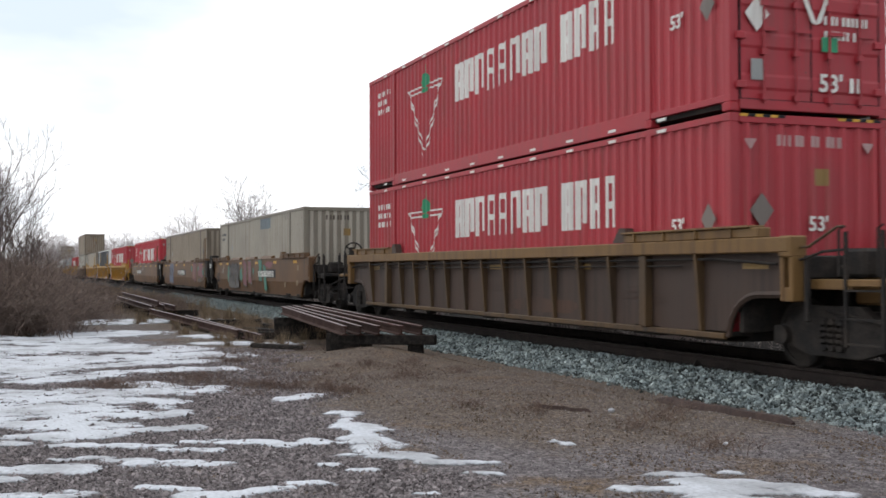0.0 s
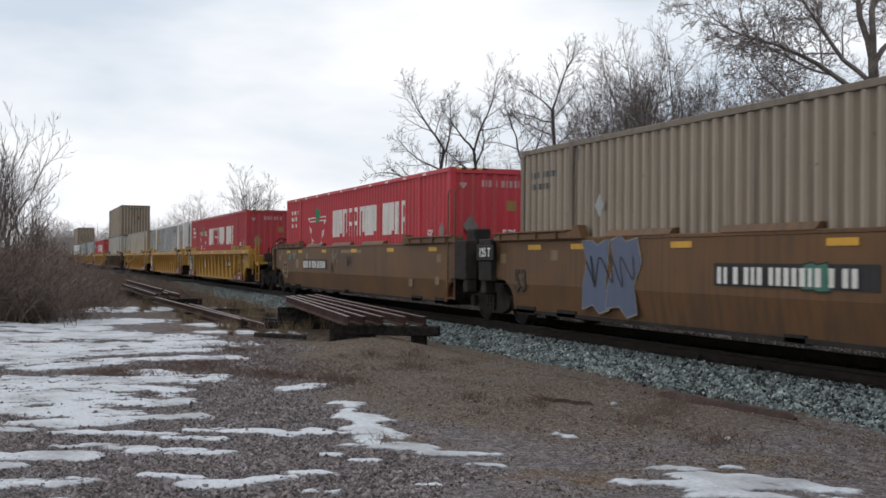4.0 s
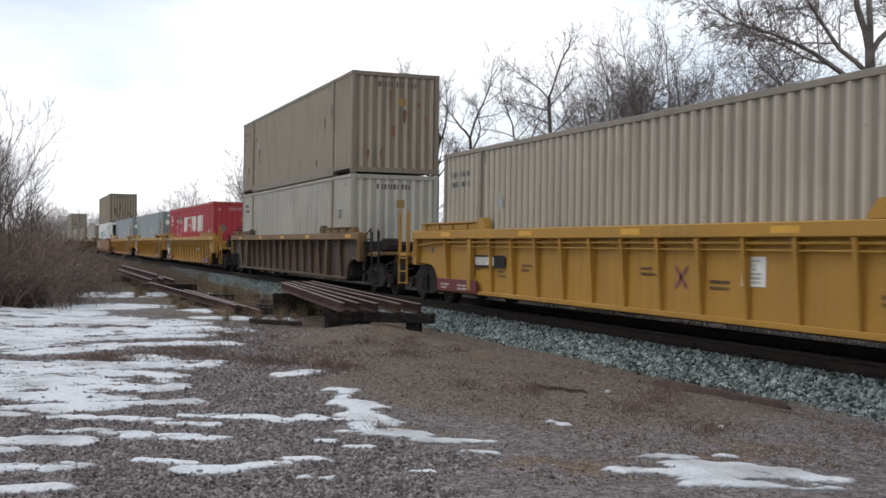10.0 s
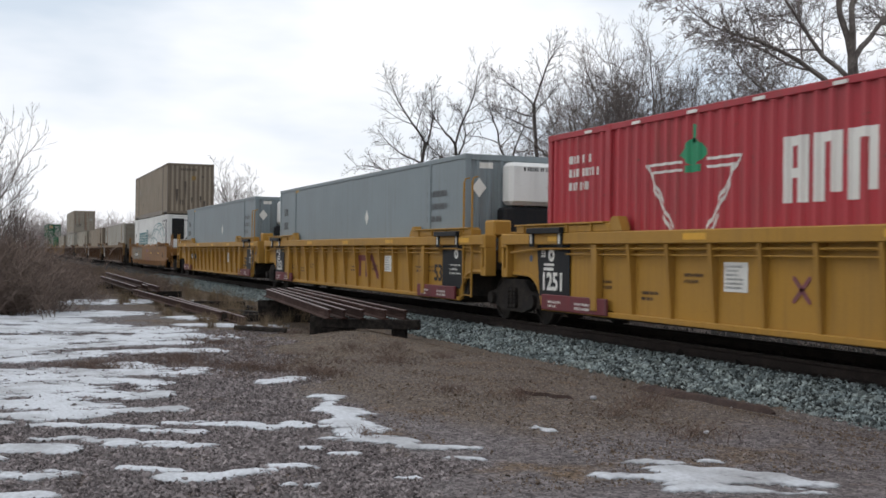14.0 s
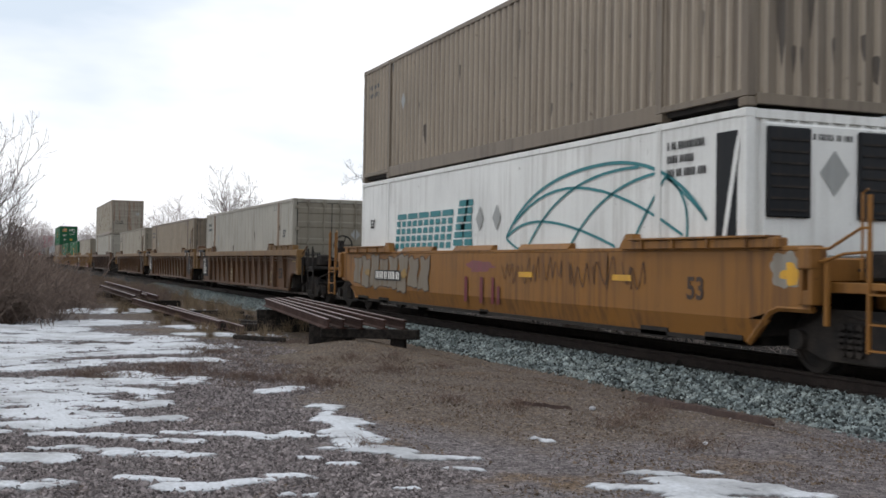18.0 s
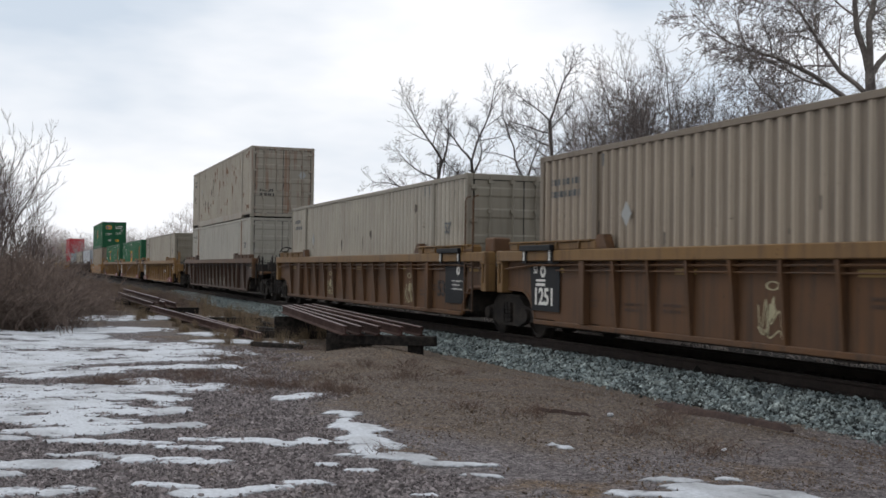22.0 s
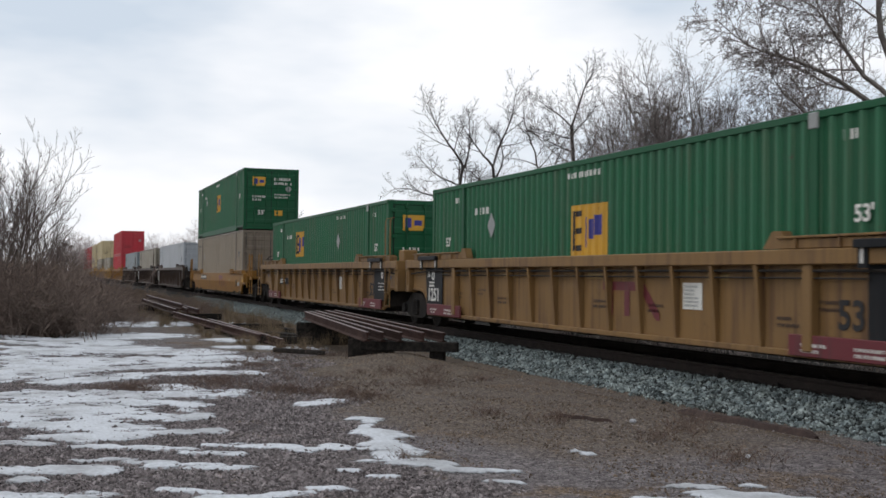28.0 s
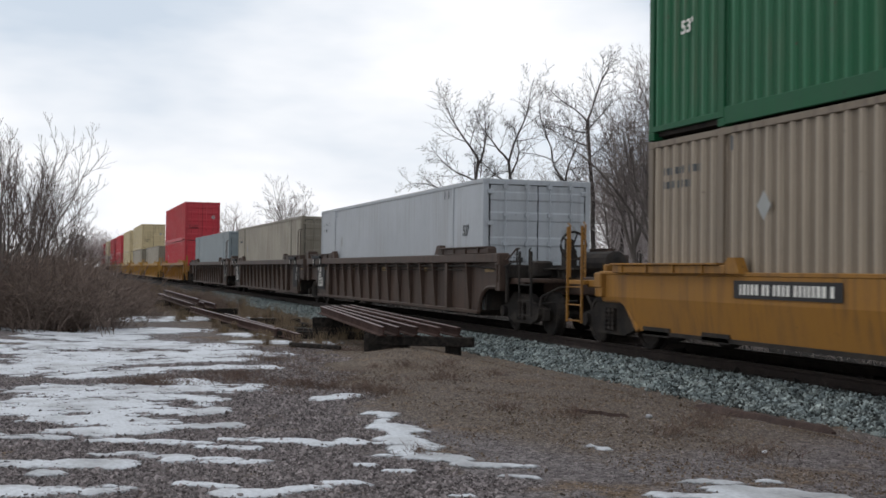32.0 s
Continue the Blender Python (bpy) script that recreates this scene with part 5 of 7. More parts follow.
def ground_material():
    m = bpy.data.materials.new("gravel_yard")
    m.use_nodes = True
    n, l = m.node_tree.nodes, m.node_tree.links
    b = n["Principled BSDF"]
    b.inputs["Roughness"].default_value = 0.92
    b.inputs["Specular IOR Level"].default_value = 0.12
    co = n.new("ShaderNodeTexCoord")

    def noisy(scale, detail=6, rough=0.6):
        t = n.new("ShaderNodeTexNoise")
        t.inputs["Scale"].default_value, t.inputs["Detail"].default_value, t.inputs["Roughness"].default_value = scale, detail, rough
        l.new(co.outputs["Object"], t.inputs["Vector"])
        return t.outputs["Fac"]

    def step(fac, lo, hi):
        r = n.new("ShaderNodeMapRange")
        r.inputs["From Min"].default_value, r.inputs["From Max"].default_value = lo, hi
        l.new(fac, r.inputs["Value"])
        return r.outputs["Result"]

    def blend(fac, one, two, kind="MIX"):
        x = n.new("ShaderNodeMix")
        x.data_type, x.blend_type = "RGBA", kind
        for sock, val in ((x.inputs[0], fac), (x.inputs[6], one), (x.inputs[7], two)):
            if isinstance(val, tuple):
                sock.default_value = (*val, 1)
            elif isinstance(val, float):
                sock.default_value = val
            else:
                l.new(val, sock)
        return x.outputs[2]

    gravel = blend(step(noisy(9.0), 0.38, 0.62), (0.098, 0.086, 0.086), (0.168, 0.150, 0.149))
    dirt = blend(step(noisy(14.0), 0.35, 0.65), (0.086, 0.069, 0.056), (0.150, 0.121, 0.099))
    # the matted brown grass lies between the yard road and the track
    sep = n.new("ShaderNodeSeparateXYZ")
    l.new(co.outputs["Object"], sep.inputs[0])
    across = step(sep.outputs["Y"], 2.6, 4.6)
    patchy = n.new("ShaderNodeMath")
    patchy.operation = "ADD"
    l.new(across, patchy.inputs[0])
    l.new(noisy(0.7, 5), patchy.inputs[1])
    near = n.new("ShaderNodeMath")
    near.operation = "SUBTRACT"
    l.new(patchy.outputs[0], near.inputs[0])
    l.new(step(sep.outputs["X"], -11.5, -7.5), near.inputs[1])
    colour = blend(step(near.outputs[0], 0.75, 1.15), gravel, dirt)
    weeds = blend(step(noisy(3.0), 0.4, 0.65), (0.052, 0.036, 0.024), (0.10, 0.072, 0.047))
    colour = blend(step(sep.outputs["X"], -26.0, -48.0), colour, weeds)
    # rusty brown patches of old leaves
    colour = blend(step(noisy(1.1, 7, 0.65), 0.54, 0.68), colour, (0.13, 0.093, 0.064))
    # far side of the track darkened, the train's shade put into the colour, and the woodland floor
    colour = blend(step(sep.outputs["Y"], 11.0, 12.2), colour, blend(step(sep.outputs["Y"], 15.0, 22.0), (0.022, 0.019, 0.017), (0.06, 0.046, 0.036)))
    speck = n.new("ShaderNodeTexVoronoi")
    speck.inputs["Scale"].default_value = 38.0
    l.new(co.outputs["Object"], speck.inputs["Vector"])
    bw = n.new("ShaderNodeMapRange")
    bw.inputs["To Min"].default_value, bw.inputs["To Max"].default_value = 0.5, 1.6
    sepc = n.new("ShaderNodeSeparateColor")
    l.new(speck.outputs["Color"], sepc.inputs[0])
    l.new(sepc.outputs[0], bw.inputs["Value"])
    g = n.new("ShaderNodeCombineColor")
    for k in range(3):
        l.new(bw.outputs["Result"], g.inputs[k])
    colour = blend(1.0, colour, g.outputs[0], "MULTIPLY")
    l.new(colour, b.inputs["Base Color"])
    bp = n.new("ShaderNodeBump")
    bp.inputs["Strength"].default_value, bp.inputs["Distance"].default_value = 0.8, 0.02
    l.new(speck.outputs["Distance"], bp.inputs["Height"])
    l.new(bp.outputs["Normal"], b.inputs["Normal"])
    return m


ground = new("ground", make_ground())
ground.data.materials.append(ground_material())
tagged(ground, "gravel yard with matted brown grass and patches of old snow", "ground", kind="structure")

bed = new("ballast_bed", Shape().extrude_x([(TRACK - 2.2, -0.3), (TRACK - 1.88, -0.07), (TRACK - 1.02, 0.17), (TRACK + 1.45, 0.17), (TRACK + 2.9, -0.02), (TRACK + 3.3, -0.3)], -1500, 400).mesh("ballast_bed", BALLAST))
tagged(bed, "grey-blue crushed stone bed of the railway, darkened as shade between stones", "track bed", kind="structure")


# Dark layer over the bed; the train's shade is painted with it.
grime = new("track_grime", Shape().extrude_x([(TRACK - 0.98, 0.05), (TRACK - 0.98, 0.18), (TRACK + 1.46, 0.18), (TRACK + 2.92, -0.008), (TRACK + 3.35, -0.2), (TRACK + 3.3, -0.29), (TRACK + 2.7, -0.1)], -1400, 390).mesh("track_grime", TRACK_GRIME_SHADE))
tagged(grime, "oil-dark stone between and beside the rails, train shade in its colour", "track bed", kind="structure")


def rail_outline(s=1.0):
    return [(-0.075 * s, 0), (0.075 * s, 0), (0.07 * s, 0.014 * s), (0.012 * s, 0.035 * s), (0.012 * s, 0.13 * s), (0.037 * s, 0.142 * s), (0.037 * s, 0.175 * s), (0.03 * s, 0.18 * s),
            (-0.03 * s, 0.18 * s), (-0.037 * s, 0.175 * s), (-0.037 * s, 0.142 * s), (-0.012 * s, 0.13 * s), (-0.012 * s, 0.035 * s), (-0.07 * s, 0.014 * s)]


track = tagged(new("railway_track"), "running rails on wooden ties in stone ballast", "railway", kind="structure")
for y in (TRACK - 0.755, TRACK + 0.755):
    part("running_rail", Shape().extrude_x([(y + a, RAIL - 0.18 + b) for a, b in rail_outline()], -1200, 300), STEEL_RAIL, track)
    part("rail_head", Shape().box(-1200, 300, y - 0.028, y + 0.028, RAIL - 0.002, RAIL + 0.002), STEEL_WORN, track, "polished rail head")
tie = Shape().box(-0.11, 0.11, -1.02, 1.3, -0.17, 0.0, 0.012).mesh("wooden_tie", WOOD_TIE)
for i in range(150):
    part("wooden_tie", tie, WOOD_TIE, track, "", pose(5 - 0.53 * i, TRACK + random.uniform(-0.03, 0.03), RAIL - 0.172, 0, 0, random.uniform(-1, 1)))


def scattered(name, count, size, place, mat, seed, flat=0.7):
    """Loose stones, each an uneven eight-cornered lump, in one mesh."""
    g = np.random.default_rng(seed)
    base = np.array([(x, y, z) for z in (-1, 1) for y in (-1, 1) for x in (-1, 1)], float)
    quads = np.array([(0, 2, 3, 1), (4, 5, 7, 6), (0, 1, 5, 4), (2, 6, 7, 3), (0, 4, 6, 2), (1, 3, 7, 5)])
    pts, s = place(g, count), g.lognormal(math.log(size), 0.35, count)
    c = base[None] * g.uniform(0.45, 1.0, (count, 8, 3)) * s[:, None, None] * 0.5 * np.array([1.25, 1.0, flat])
    q = g.normal(size=(count, 4))
    q /= np.linalg.norm(q, axis=1)[:, None]
    w, x, y, z = q.T
    r = np.stack([np.stack([1 - 2 * (y * y + z * z), 2 * (x * y - z * w), 2 * (x * z + y * w)], -1),
                  np.stack([2 * (x * y + z * w), 1 - 2 * (x * x + z * z), 2 * (y * z - x * w)], -1),
                  np.stack([2 * (x * z - y * w), 2 * (y * z + x * w), 1 - 2 * (x * x + y * y)], -1)], -2)
    v = np.einsum("nij,nkj->nki", r, c) + pts[:, None, :]
    f = (quads[None] + 8 * np.arange(count)[:, None, None]).reshape(-1, 4)
    m = bpy.data.meshes.new(name)
    m.from_pydata(v.reshape(-1, 3).tolist(), [], f.tolist())
    m.materials.append(mat)
    return new(name, m)


def on_shoulder(g, n):
    x = 4.5 - 75 * g.random(n) ** 1.6
    y = TRACK - 1.98 + 1.02 * g.random(n)
    z = np.clip((y - (TRACK - 1.9)) / 0.86, 0, 1) * 0.25 - 0.07
    return np.stack([x, y + 0.09 * g.normal(size=n) * (y < TRACK - 1.85), z + 0.012], -1)


def in_track(g, n):
    x = 4.5 - 60 * g.random(n) ** 1.4
    return np.stack([x, TRACK - 1.0 + 2.4 * g.random(n), np.full(n, 0.18)], -1)


tagged(scattered("ballast_stones", 54000, 0.035, on_shoulder, BALLAST_STONE, 3, 0.55), "loose blue-grey crushed stones of the ballast shoulder", "ballast", kind="stuff")
tagged(scattered("track_stones", 7000, 0.06, in_track, GRIME_SHADE_STONE, 4), "oily dark stones between the ties, train shade in their colour", "ballast", kind="stuff")


def on_yard(g, n):
    """Loose stones lie between the wheel ruts, up to the packed ground."""
    x = -4.5 - 19 * g.random(n) ** 1.5
    edge = 2.95 + 0.06 * np.maximum(0, -9.0 - x) ** 1.4 + 0.3 * np.sin(2.1 * x) + 0.15 * np.sin(5.3 * x)
    y = -1.2 + (edge + 1.2) * g.random(n) ** 0.9 + 0.12 * g.normal(size=n)
    z = np.array([ground_height(a, b) for a, b in zip(x, y)])
    return np.stack([x, y, z + 0.004], -1)


def on_packed(g, n):
    x = -4.0 - 13 * g.random(n) ** 1.3
    y = 2.8 + 5.2 * g.random(n)
    z = np.array([ground_height(a, b) for a, b in zip(x, y)])
    return np.stack([x, y, z + 0.001], -1)


tagged(scattered("gravel", 90000, 0.022, on_yard, PEBBLE, 5, 0.55), "loose mauve-grey gravel of the yard", "gravel", kind="stuff")
tagged(scattered("grit", 30000, 0.010, on_packed, PEBBLE, 15, 0.5), "fine grit on the packed ground", "gravel", kind="stuff")


def on_grass(g, n):
    x = -7.0 - 20 * g.random(n) ** 1.3
    y = 3.2 + 4.2 * g.random(n) + 0.5 * np.sin(1.3 * x)
    keep = np.array([noise.noise(Vector((a * 0.8, b * 1.1, 4))) for a, b in zip(x, y)]) > -0.1
    y = np.where(keep, y, np.clip(y + 0.8, 3.4, 7.4))
    z = np.array([ground_height(a, b) for a, b in zip(x, y)])
    return np.stack([x, y, z + 0.004], -1)


tagged(scattered("dead_leaves", 12000, 0.015, on_grass, LEAF, 6, 0.2), "brown dead leaves and straw matted on the yard", "leaf litter", kind="stuff")

# ---------------- snow ----------------
DRIFTS = []


def drift(xa, ya, xb, yb, w, strength=1.0):
    """One patch of snow along a line, w half wide."""
    DRIFTS.append((xa, ya, xb, yb, w, strength))


# strips left between wheel ruts, and the wide field behind them
drift(-8.77, -0.6, -8.64, 0.43, 0.21)
drift(-8.73, 0.88, -8.45, 1.26, 0.09)
drift(-8.27, 1.21, -8.18, 1.5, 0.18)
drift(-8.26, 1.52, -8.29, 1.91, 0.1)
drift(-9.95, -0.7, -9.7, 0.45, 0.23)
drift(-9.37, -0.12, -9.34, 0, 0.12)
drift(-10.23, 0.32, -10.21, 0.69, 0.12)
drift(-10.31, 0.55, -9.9, 1, 0.18)
drift(-9.79, 0.98, -9.57, 1.52, 0.22)
drift(-11.6, -0.7, -11.24, 0.4, 0.19)
drift(-8, -0.5, -7.95, 0.3, 0.11)
drift(-11.15, 0.34, -10.69, 1.28, 0.15)
drift(-10.48, 1.3, -10.3, 1.68, 0.16)
drift(-10.96, 1.6, -10.58, 2.26, 0.17)
drift(-10.38, 2.33, -10.48, 2.6, 0.16)
drift(-10.52, 2.6, -10.29, 2.74, 0.16)
drift(-11.59, 0.36, -11.76, 0.9, 0.28)
drift(-11.79, -0.06, -11.79, 0.36, 0.16)
drift(-12.03, 0.7, -11.94, 1.74, 0.21)
drift(-13.98, -0.19, -13.89, 0.55, 1.07)
drift(-12.79, 0.39, -12.26, 0.66, 0.64)
drift(-13.3, 0.53, -13.18, 1.13, 0.3)
drift(-12.98, 1.48, -13.13, 1.69, 0.3)
drift(-15.25, -0.21, -14.35, 1.71, 0.38)
drift(-15.94, -0.22, -15.57, 1.19, 0.58)
drift(-15.45, 0.82, -15.51, 2.26, 0.56)
drift(-16.45, 1.64, -15.45, 2.21, 0.45)
drift(-17.56, 0.29, -18.13, 1.38, 0.56)
drift(-18.53, 1.41, -18.42, 2.27, 0.43)
drift(-18.61, 2.38, -18.63, 3.21, 0.53)
drift(-18.93, -0.27, -21.79, 0.65, 1.35)
drift(-23.98, 0.28, -25.14, 1.55, 1.36)
drift(-21.73, -0.31, -21.67, -0.03, 0.59)
drift(-24.41, -0.14, -24.32, 0.29, 0.6)
drift(-23.99, 1.93, -23.46, 2.89, 1.14)
drift(-21.49, 1.43, -21.81, 3.22, 1.19)
drift(-19.93, 1.05, -20.34, 3, 0.52)
drift(-36.74, 2.25, -36.87, 4.7, 2.06)
drift(-29.01, 1.52, -30.14, 2.55, 1.32)
drift(-28.64, 0.85, -26.75, 1.4, 0.77)
drift(-27.8, 4.37, -27.28, 4.62, 0.78)
drift(-24.85, 4.03, -24.74, 4.63, 0.63)
drift(-24.6, 5.36, -24.55, 5.6, 0.48)
# the forked patch beside the packed ground
drift(-13.94, 3.19, -14.12, 3.51, 0.3)
drift(-12.44, 3.41, -12.25, 3.53, 0.18)
drift(-11.38, 3.24, -11.04, 3.36, 0.23)
drift(-10.47, 3.13, -10.03, 3.13, 0.3)
drift(-9.59, 2.73, -9.48, 2.88, 0.16)
drift(-9.73, 3.01, -9.38, 3.22, 0.25)
drift(-9.47, 3.14, -9.23, 3.32, 0.16)
drift(-8.91, 3.29, -8.89, 3.46, 0.16)
drift(-8.92, 3.47, -8.78, 3.8, 0.1)
drift(-8.38, 3.41, -8.27, 3.63, 0.05)
# small rests
drift(-9.2, 2.35, -9.16, 2.49, 0.08)
drift(-8.84, 2.52, -8.8, 2.75, 0.05)
drift(-8.44, 1.96, -8.35, 2.25, 0.1)
drift(-8.33, 1.79, -8.3, 1.87, 0.1)
drift(-7.74, 1.9, -7.68, 2.09, 0.08)
drift(-7.7, 2.73, -7.67, 2.83, 0.07)
# patch by the yard road
drift(-7.82, 4.74, -7.82, 4.9, 0.07)
drift(-7.4, 4.26, -7.21, 4.56, 0.14)
drift(-7.7, 4.95, -7.65, 5.1, 0.07)
drift(-7.35, 4.92, -7.18, 5.09, 0.28)
drift(-7.15, 4.62, -7, 4.96, 0.17)
drift(-7.26, 5.14, -6.94, 5.42, 0.2)
drift(-6.96, 5.08, -6.61, 5.61, 0.15)
drift(-7.68, 5.34, -7.63, 5.43, 0.07)
drift(-9.68, 4.8, -9.49, 4.86, 0.08)
drift(-6.84, 4.56, -6.42, 5.35, 0.18)
drift(-12.2, 3.5, -11.4, 3.2, 0.1)
drift(-11.0, 3.3, -10.4, 3.1, 0.15)
drift(-10.0, 3.0, -9.2, 3.3, 0.16)
# on the bank under the brush
drift(-27.2, -0.6, -26.2, 0.6, 0.5, 0.9)
drift(-30.5, 0.6, -28.8, 1.7, 0.45, 0.9)
drift(-25.6, -1.2, -25.0, 0.0, 0.5, 0.9)
drift(-24.0, -1.5, -22.5, -0.6, 0.5, 0.8)
drift(-30.0, -1.0, -27.5, 0.4, 0.7, 0.9)
drift(-33.0, 0.2, -30.0, 1.2, 0.7, 0.8)
drift(-34.5, -0.6, -32.0, -0.2, 0.8, 0.8)


def make_snow():
    step = 0.06
    dr = np.array(DRIFTS)
    nx, ny = int(34 / step), int(9 / step)
    gx = -38.5 + step * np.arange(nx + 1)
    gy = -2.2 + step * np.arange(ny + 1)
    X, Y = np.meshgrid(gx, gy, indexing="ij")
    best = np.full(X.shape, -9.0)
    for xa, ya, xb, yb, w, s in dr:
        dx, dy = xb - xa, yb - ya
        t = np.clip(((X - xa) * dx + (Y - ya) * dy) / (dx * dx + dy * dy), 0, 1)
        d = np.hypot((X - xa - t * dx), (Y - ya - t * dy))
        best = np.maximum(best, s * (1 - d / w))
    keep = best > -1.2
    h = np.full(X.shape, -1.0)
    for i, j in np.argwhere(keep):
        x, y = gx[i], gy[j]
        n = 0.6 * noise.noise(Vector((x * 1.3, y * 2.0, 5))) + 0.7 * noise.noise(Vector((x * 5.0, y * 3.2, 9))) + 0.6 * noise.noise(Vector((x * 14, y * 6, 2))) + 0.4 * noise.noise(Vector((x * 27, y * 21, 7)))
        h[i, j] = min(1.4 * best[i, j], 0.7) + 0.8 * n - 0.17
    v, idx, f, thick = [], {}, [], []

    def vert(i, j):
        if (i, j) not in idx:
            idx[(i, j)] = len(v)
            x, y = gx[i], gy[j]
            rise = max(-0.012, 0.036 * math.tanh(1.4 * (h[i, j] + 0.08))) if h[i, j] > -0.9 else -0.012
            v.append((x, y, ground_height(x, y) + rise))
            thick.append(max(0.0, min(1.0, (h[i, j] + 0.15) / 0.85)))
        return idx[(i, j)]
    for i in range(nx):
        for j in range(ny):
            q = h[i:i + 2, j:j + 2]
            if q.max() > -0.15:
                f.append((vert(i, j), vert(i + 1, j), vert(i + 1, j + 1), vert(i, j + 1)))
    m = bpy.data.meshes.new("snow")
    m.from_pydata(v, [], f)
    m.materials.append(OLD_SNOW)
    m.attributes.new("thickness", "FLOAT", "POINT").data.foreach_set("value", thick)
    m.shade_smooth()
    return m


tagged(new("snow", make_snow()), "thin patches of old melting snow on the gravel", "snow", kind="stuff")


# ---------------- stacked old rails, boards ----------------


def worn_head(mesh):
    """Paler worn steel on the running surface of a rusty rail."""
    mesh.materials.append(HEAD_RUST)
    for q in mesh.polygons:
        if q.center.z > 0.14 and q.normal.z > 0.3:
            q.material_index = 1
    return mesh


def old_rail(xa, ya, za, xb, yb, zb, label="rusty old rail stacked beside the track", roll=0.0):
    length = math.dist((xa, ya, za), (xb, yb, zb))
    me = shared(("old_rail", round(length, 1)), lambda: worn_head(Shape().extrude_x(rail_outline(1.0), -length / 2, length / 2).mesh("old_rail", RAIL_RUST)))
    ob = new("old_rail", me)
    tagged(ob, label, "rail", "old rails")
    d = Vector((xb - xa, yb - ya, zb - za)).normalized()
    side = Vector((0, 0, 1)).cross(d).normalized()
    up = d.cross(side)
    m = Matrix((d, side, up)).transposed().to_4x4()
    ob.matrix_world = Matrix.Translation(((xa + xb) / 2, (ya + yb) / 2, (za + zb) / 2)) @ m @ pose(0, 0, 0, roll)
    return ob


def old_tie(x, y, z, length, turn, label="dark weathered wooden tie on the ground", w=0.23, h=0.18):
    ob = new("old_tie", shared(("oldtie", length, w, h), lambda: Shape().box(-length / 2, length / 2, -w / 2, w / 2, 0, h, 0.015).mesh("old_tie", WOOD_TIE)))
    tagged(ob, label, "railway tie", "old ties")
    ob.matrix_world = pose(x, y, z, 0, 0, turn)
    return ob


PILE = [(-20.6, 5.84), (-20.52, 6.12), (-20.42, 6.45), (-20.28, 6.86), (-20.15, 7.22)]
for i, (x, y) in enumerate(PILE):
    old_rail(x, y, 0.355, x - 5.6 - 0.1 * i, y + 0.05 - 0.17 * i, 0.56 + 0.01 * i)
old_tie(-20.5, 6.64, 0.17, 1.9, 60, "dark tie that carries a pile of old rails", h=0.185)
old_tie(-26.0, 6.3, -0.02, 1.3, 80, "dark block of old ties under a pile of rails", h=0.50)
# Added block whose dark wood stands for the shadow under the rails.
old_tie(-21.4, 6.15, -0.05, 0.9, 65, "dark block added for the shadow below the rails", h=0.40)
old_tie(-22.6, 4.95, 0.0, 1.4, 35, "thin pale timber beside the rails", w=0.09, h=0.09)
old_tie(-20.3, 7.15, -0.06, 0.28, 60, "short dark block under a tie", h=0.235)
# second pile, further down the line
for i in range(4):
    x, y = -38.6 - 0.5 * (i % 3), 4.25 + 0.25 * i
    up = 0.15 if i == 1 else 0.0
    old_rail(x, y, 0.22 + up, x - 12.0, y - 0.15, 0.30 + up, "rusty old rail in a second pile")
old_tie(-39.6, 4.9, 0.0, 2.0, 88, "dark tie under the second pile of rails", h=0.21)
old_tie(-48.5, 4.8, 0.0, 2.0, 92, "dark tie under the second pile of rails", h=0.28)
# single rails and timbers lying in the weeds
old_rail(-26.3, 4.85, 0.02, -38.0, 4.1, 0.16, "single rusty rail lying in the weeds")
old_rail(-24.65, 5.05, 0.0, -33.6, 4.65, 0.10, "single rusty rail lying in the weeds")
old_tie(-27.3, 5.9, -0.03, 2.5, 20)
old_tie(-29.5, 6.4, -0.03, 2.3, 8)
old_tie(-33.0, 5.6, -0.03, 2.3, 80)
old_tie(-26.0, 6.0, -0.03, 2.4, 70)


def board(x, y, length, turn, w, label):
    def make():
        s = Shape()
        n = 12
        for i in range(n + 1):
            a, d = -length / 2 + length * i / n, 0.03 * math.sin(i * 1.3)
            k = 0.4 if i in (0, n) else 1.0
            s.v += [(a, -w / 2 * k + d, 0), (a, w / 2 * k + d, 0), (a, w / 3 * k + d, (0.03 + 0.22 * w) * k), (a, -w / 3 * k + d, (0.035 + 0.22 * w) * k)]
        s.f += [(4 * i + j, 4 * i + (j + 1) % 4, 4 * i + 4 + (j + 1) % 4, 4 * i + 4 + j) for i in range(n) for j in range(4)]
        s.f += [(0, 1, 2, 3), (4 * n + 3, 4 * n + 2, 4 * n + 1, 4 * n)]
        return s.mesh("wood_scrap", WOOD_OLD)
    ob = new("wood_scrap", make())
    tagged(ob, label, "wood scrap")
    ob.matrix_world = pose(x, y, ground_height(x, y) - 0.004, 0, 0, turn)


board(-11.7, 5.93, 0.8, 26, 0.05, "thin broken stick lying on the gravel")
board(-10.9, 7.52, 2.4, 4, 0.17, "long rotten board lying on the gravel")
for x, y, size in ((-11.26, 6.32, 1.0), (-8.82, 6.15, 0.62)):
    stone = new("white_stone", shared(("white_stone",), lambda: Shape().box(-0.035, 0.035, -0.03, 0.03, 0.0, 0.045, 0.014).mesh("white_stone", SNOW)))
    stone.matrix_world = pose(x, y, ground_height(x, y), 0, 0, 30) @ Matrix.Scale(size, 4)
    tagged(stone, "small white lump of stone on the gravel", "stone")

# ---------------- trees and brush ----------------


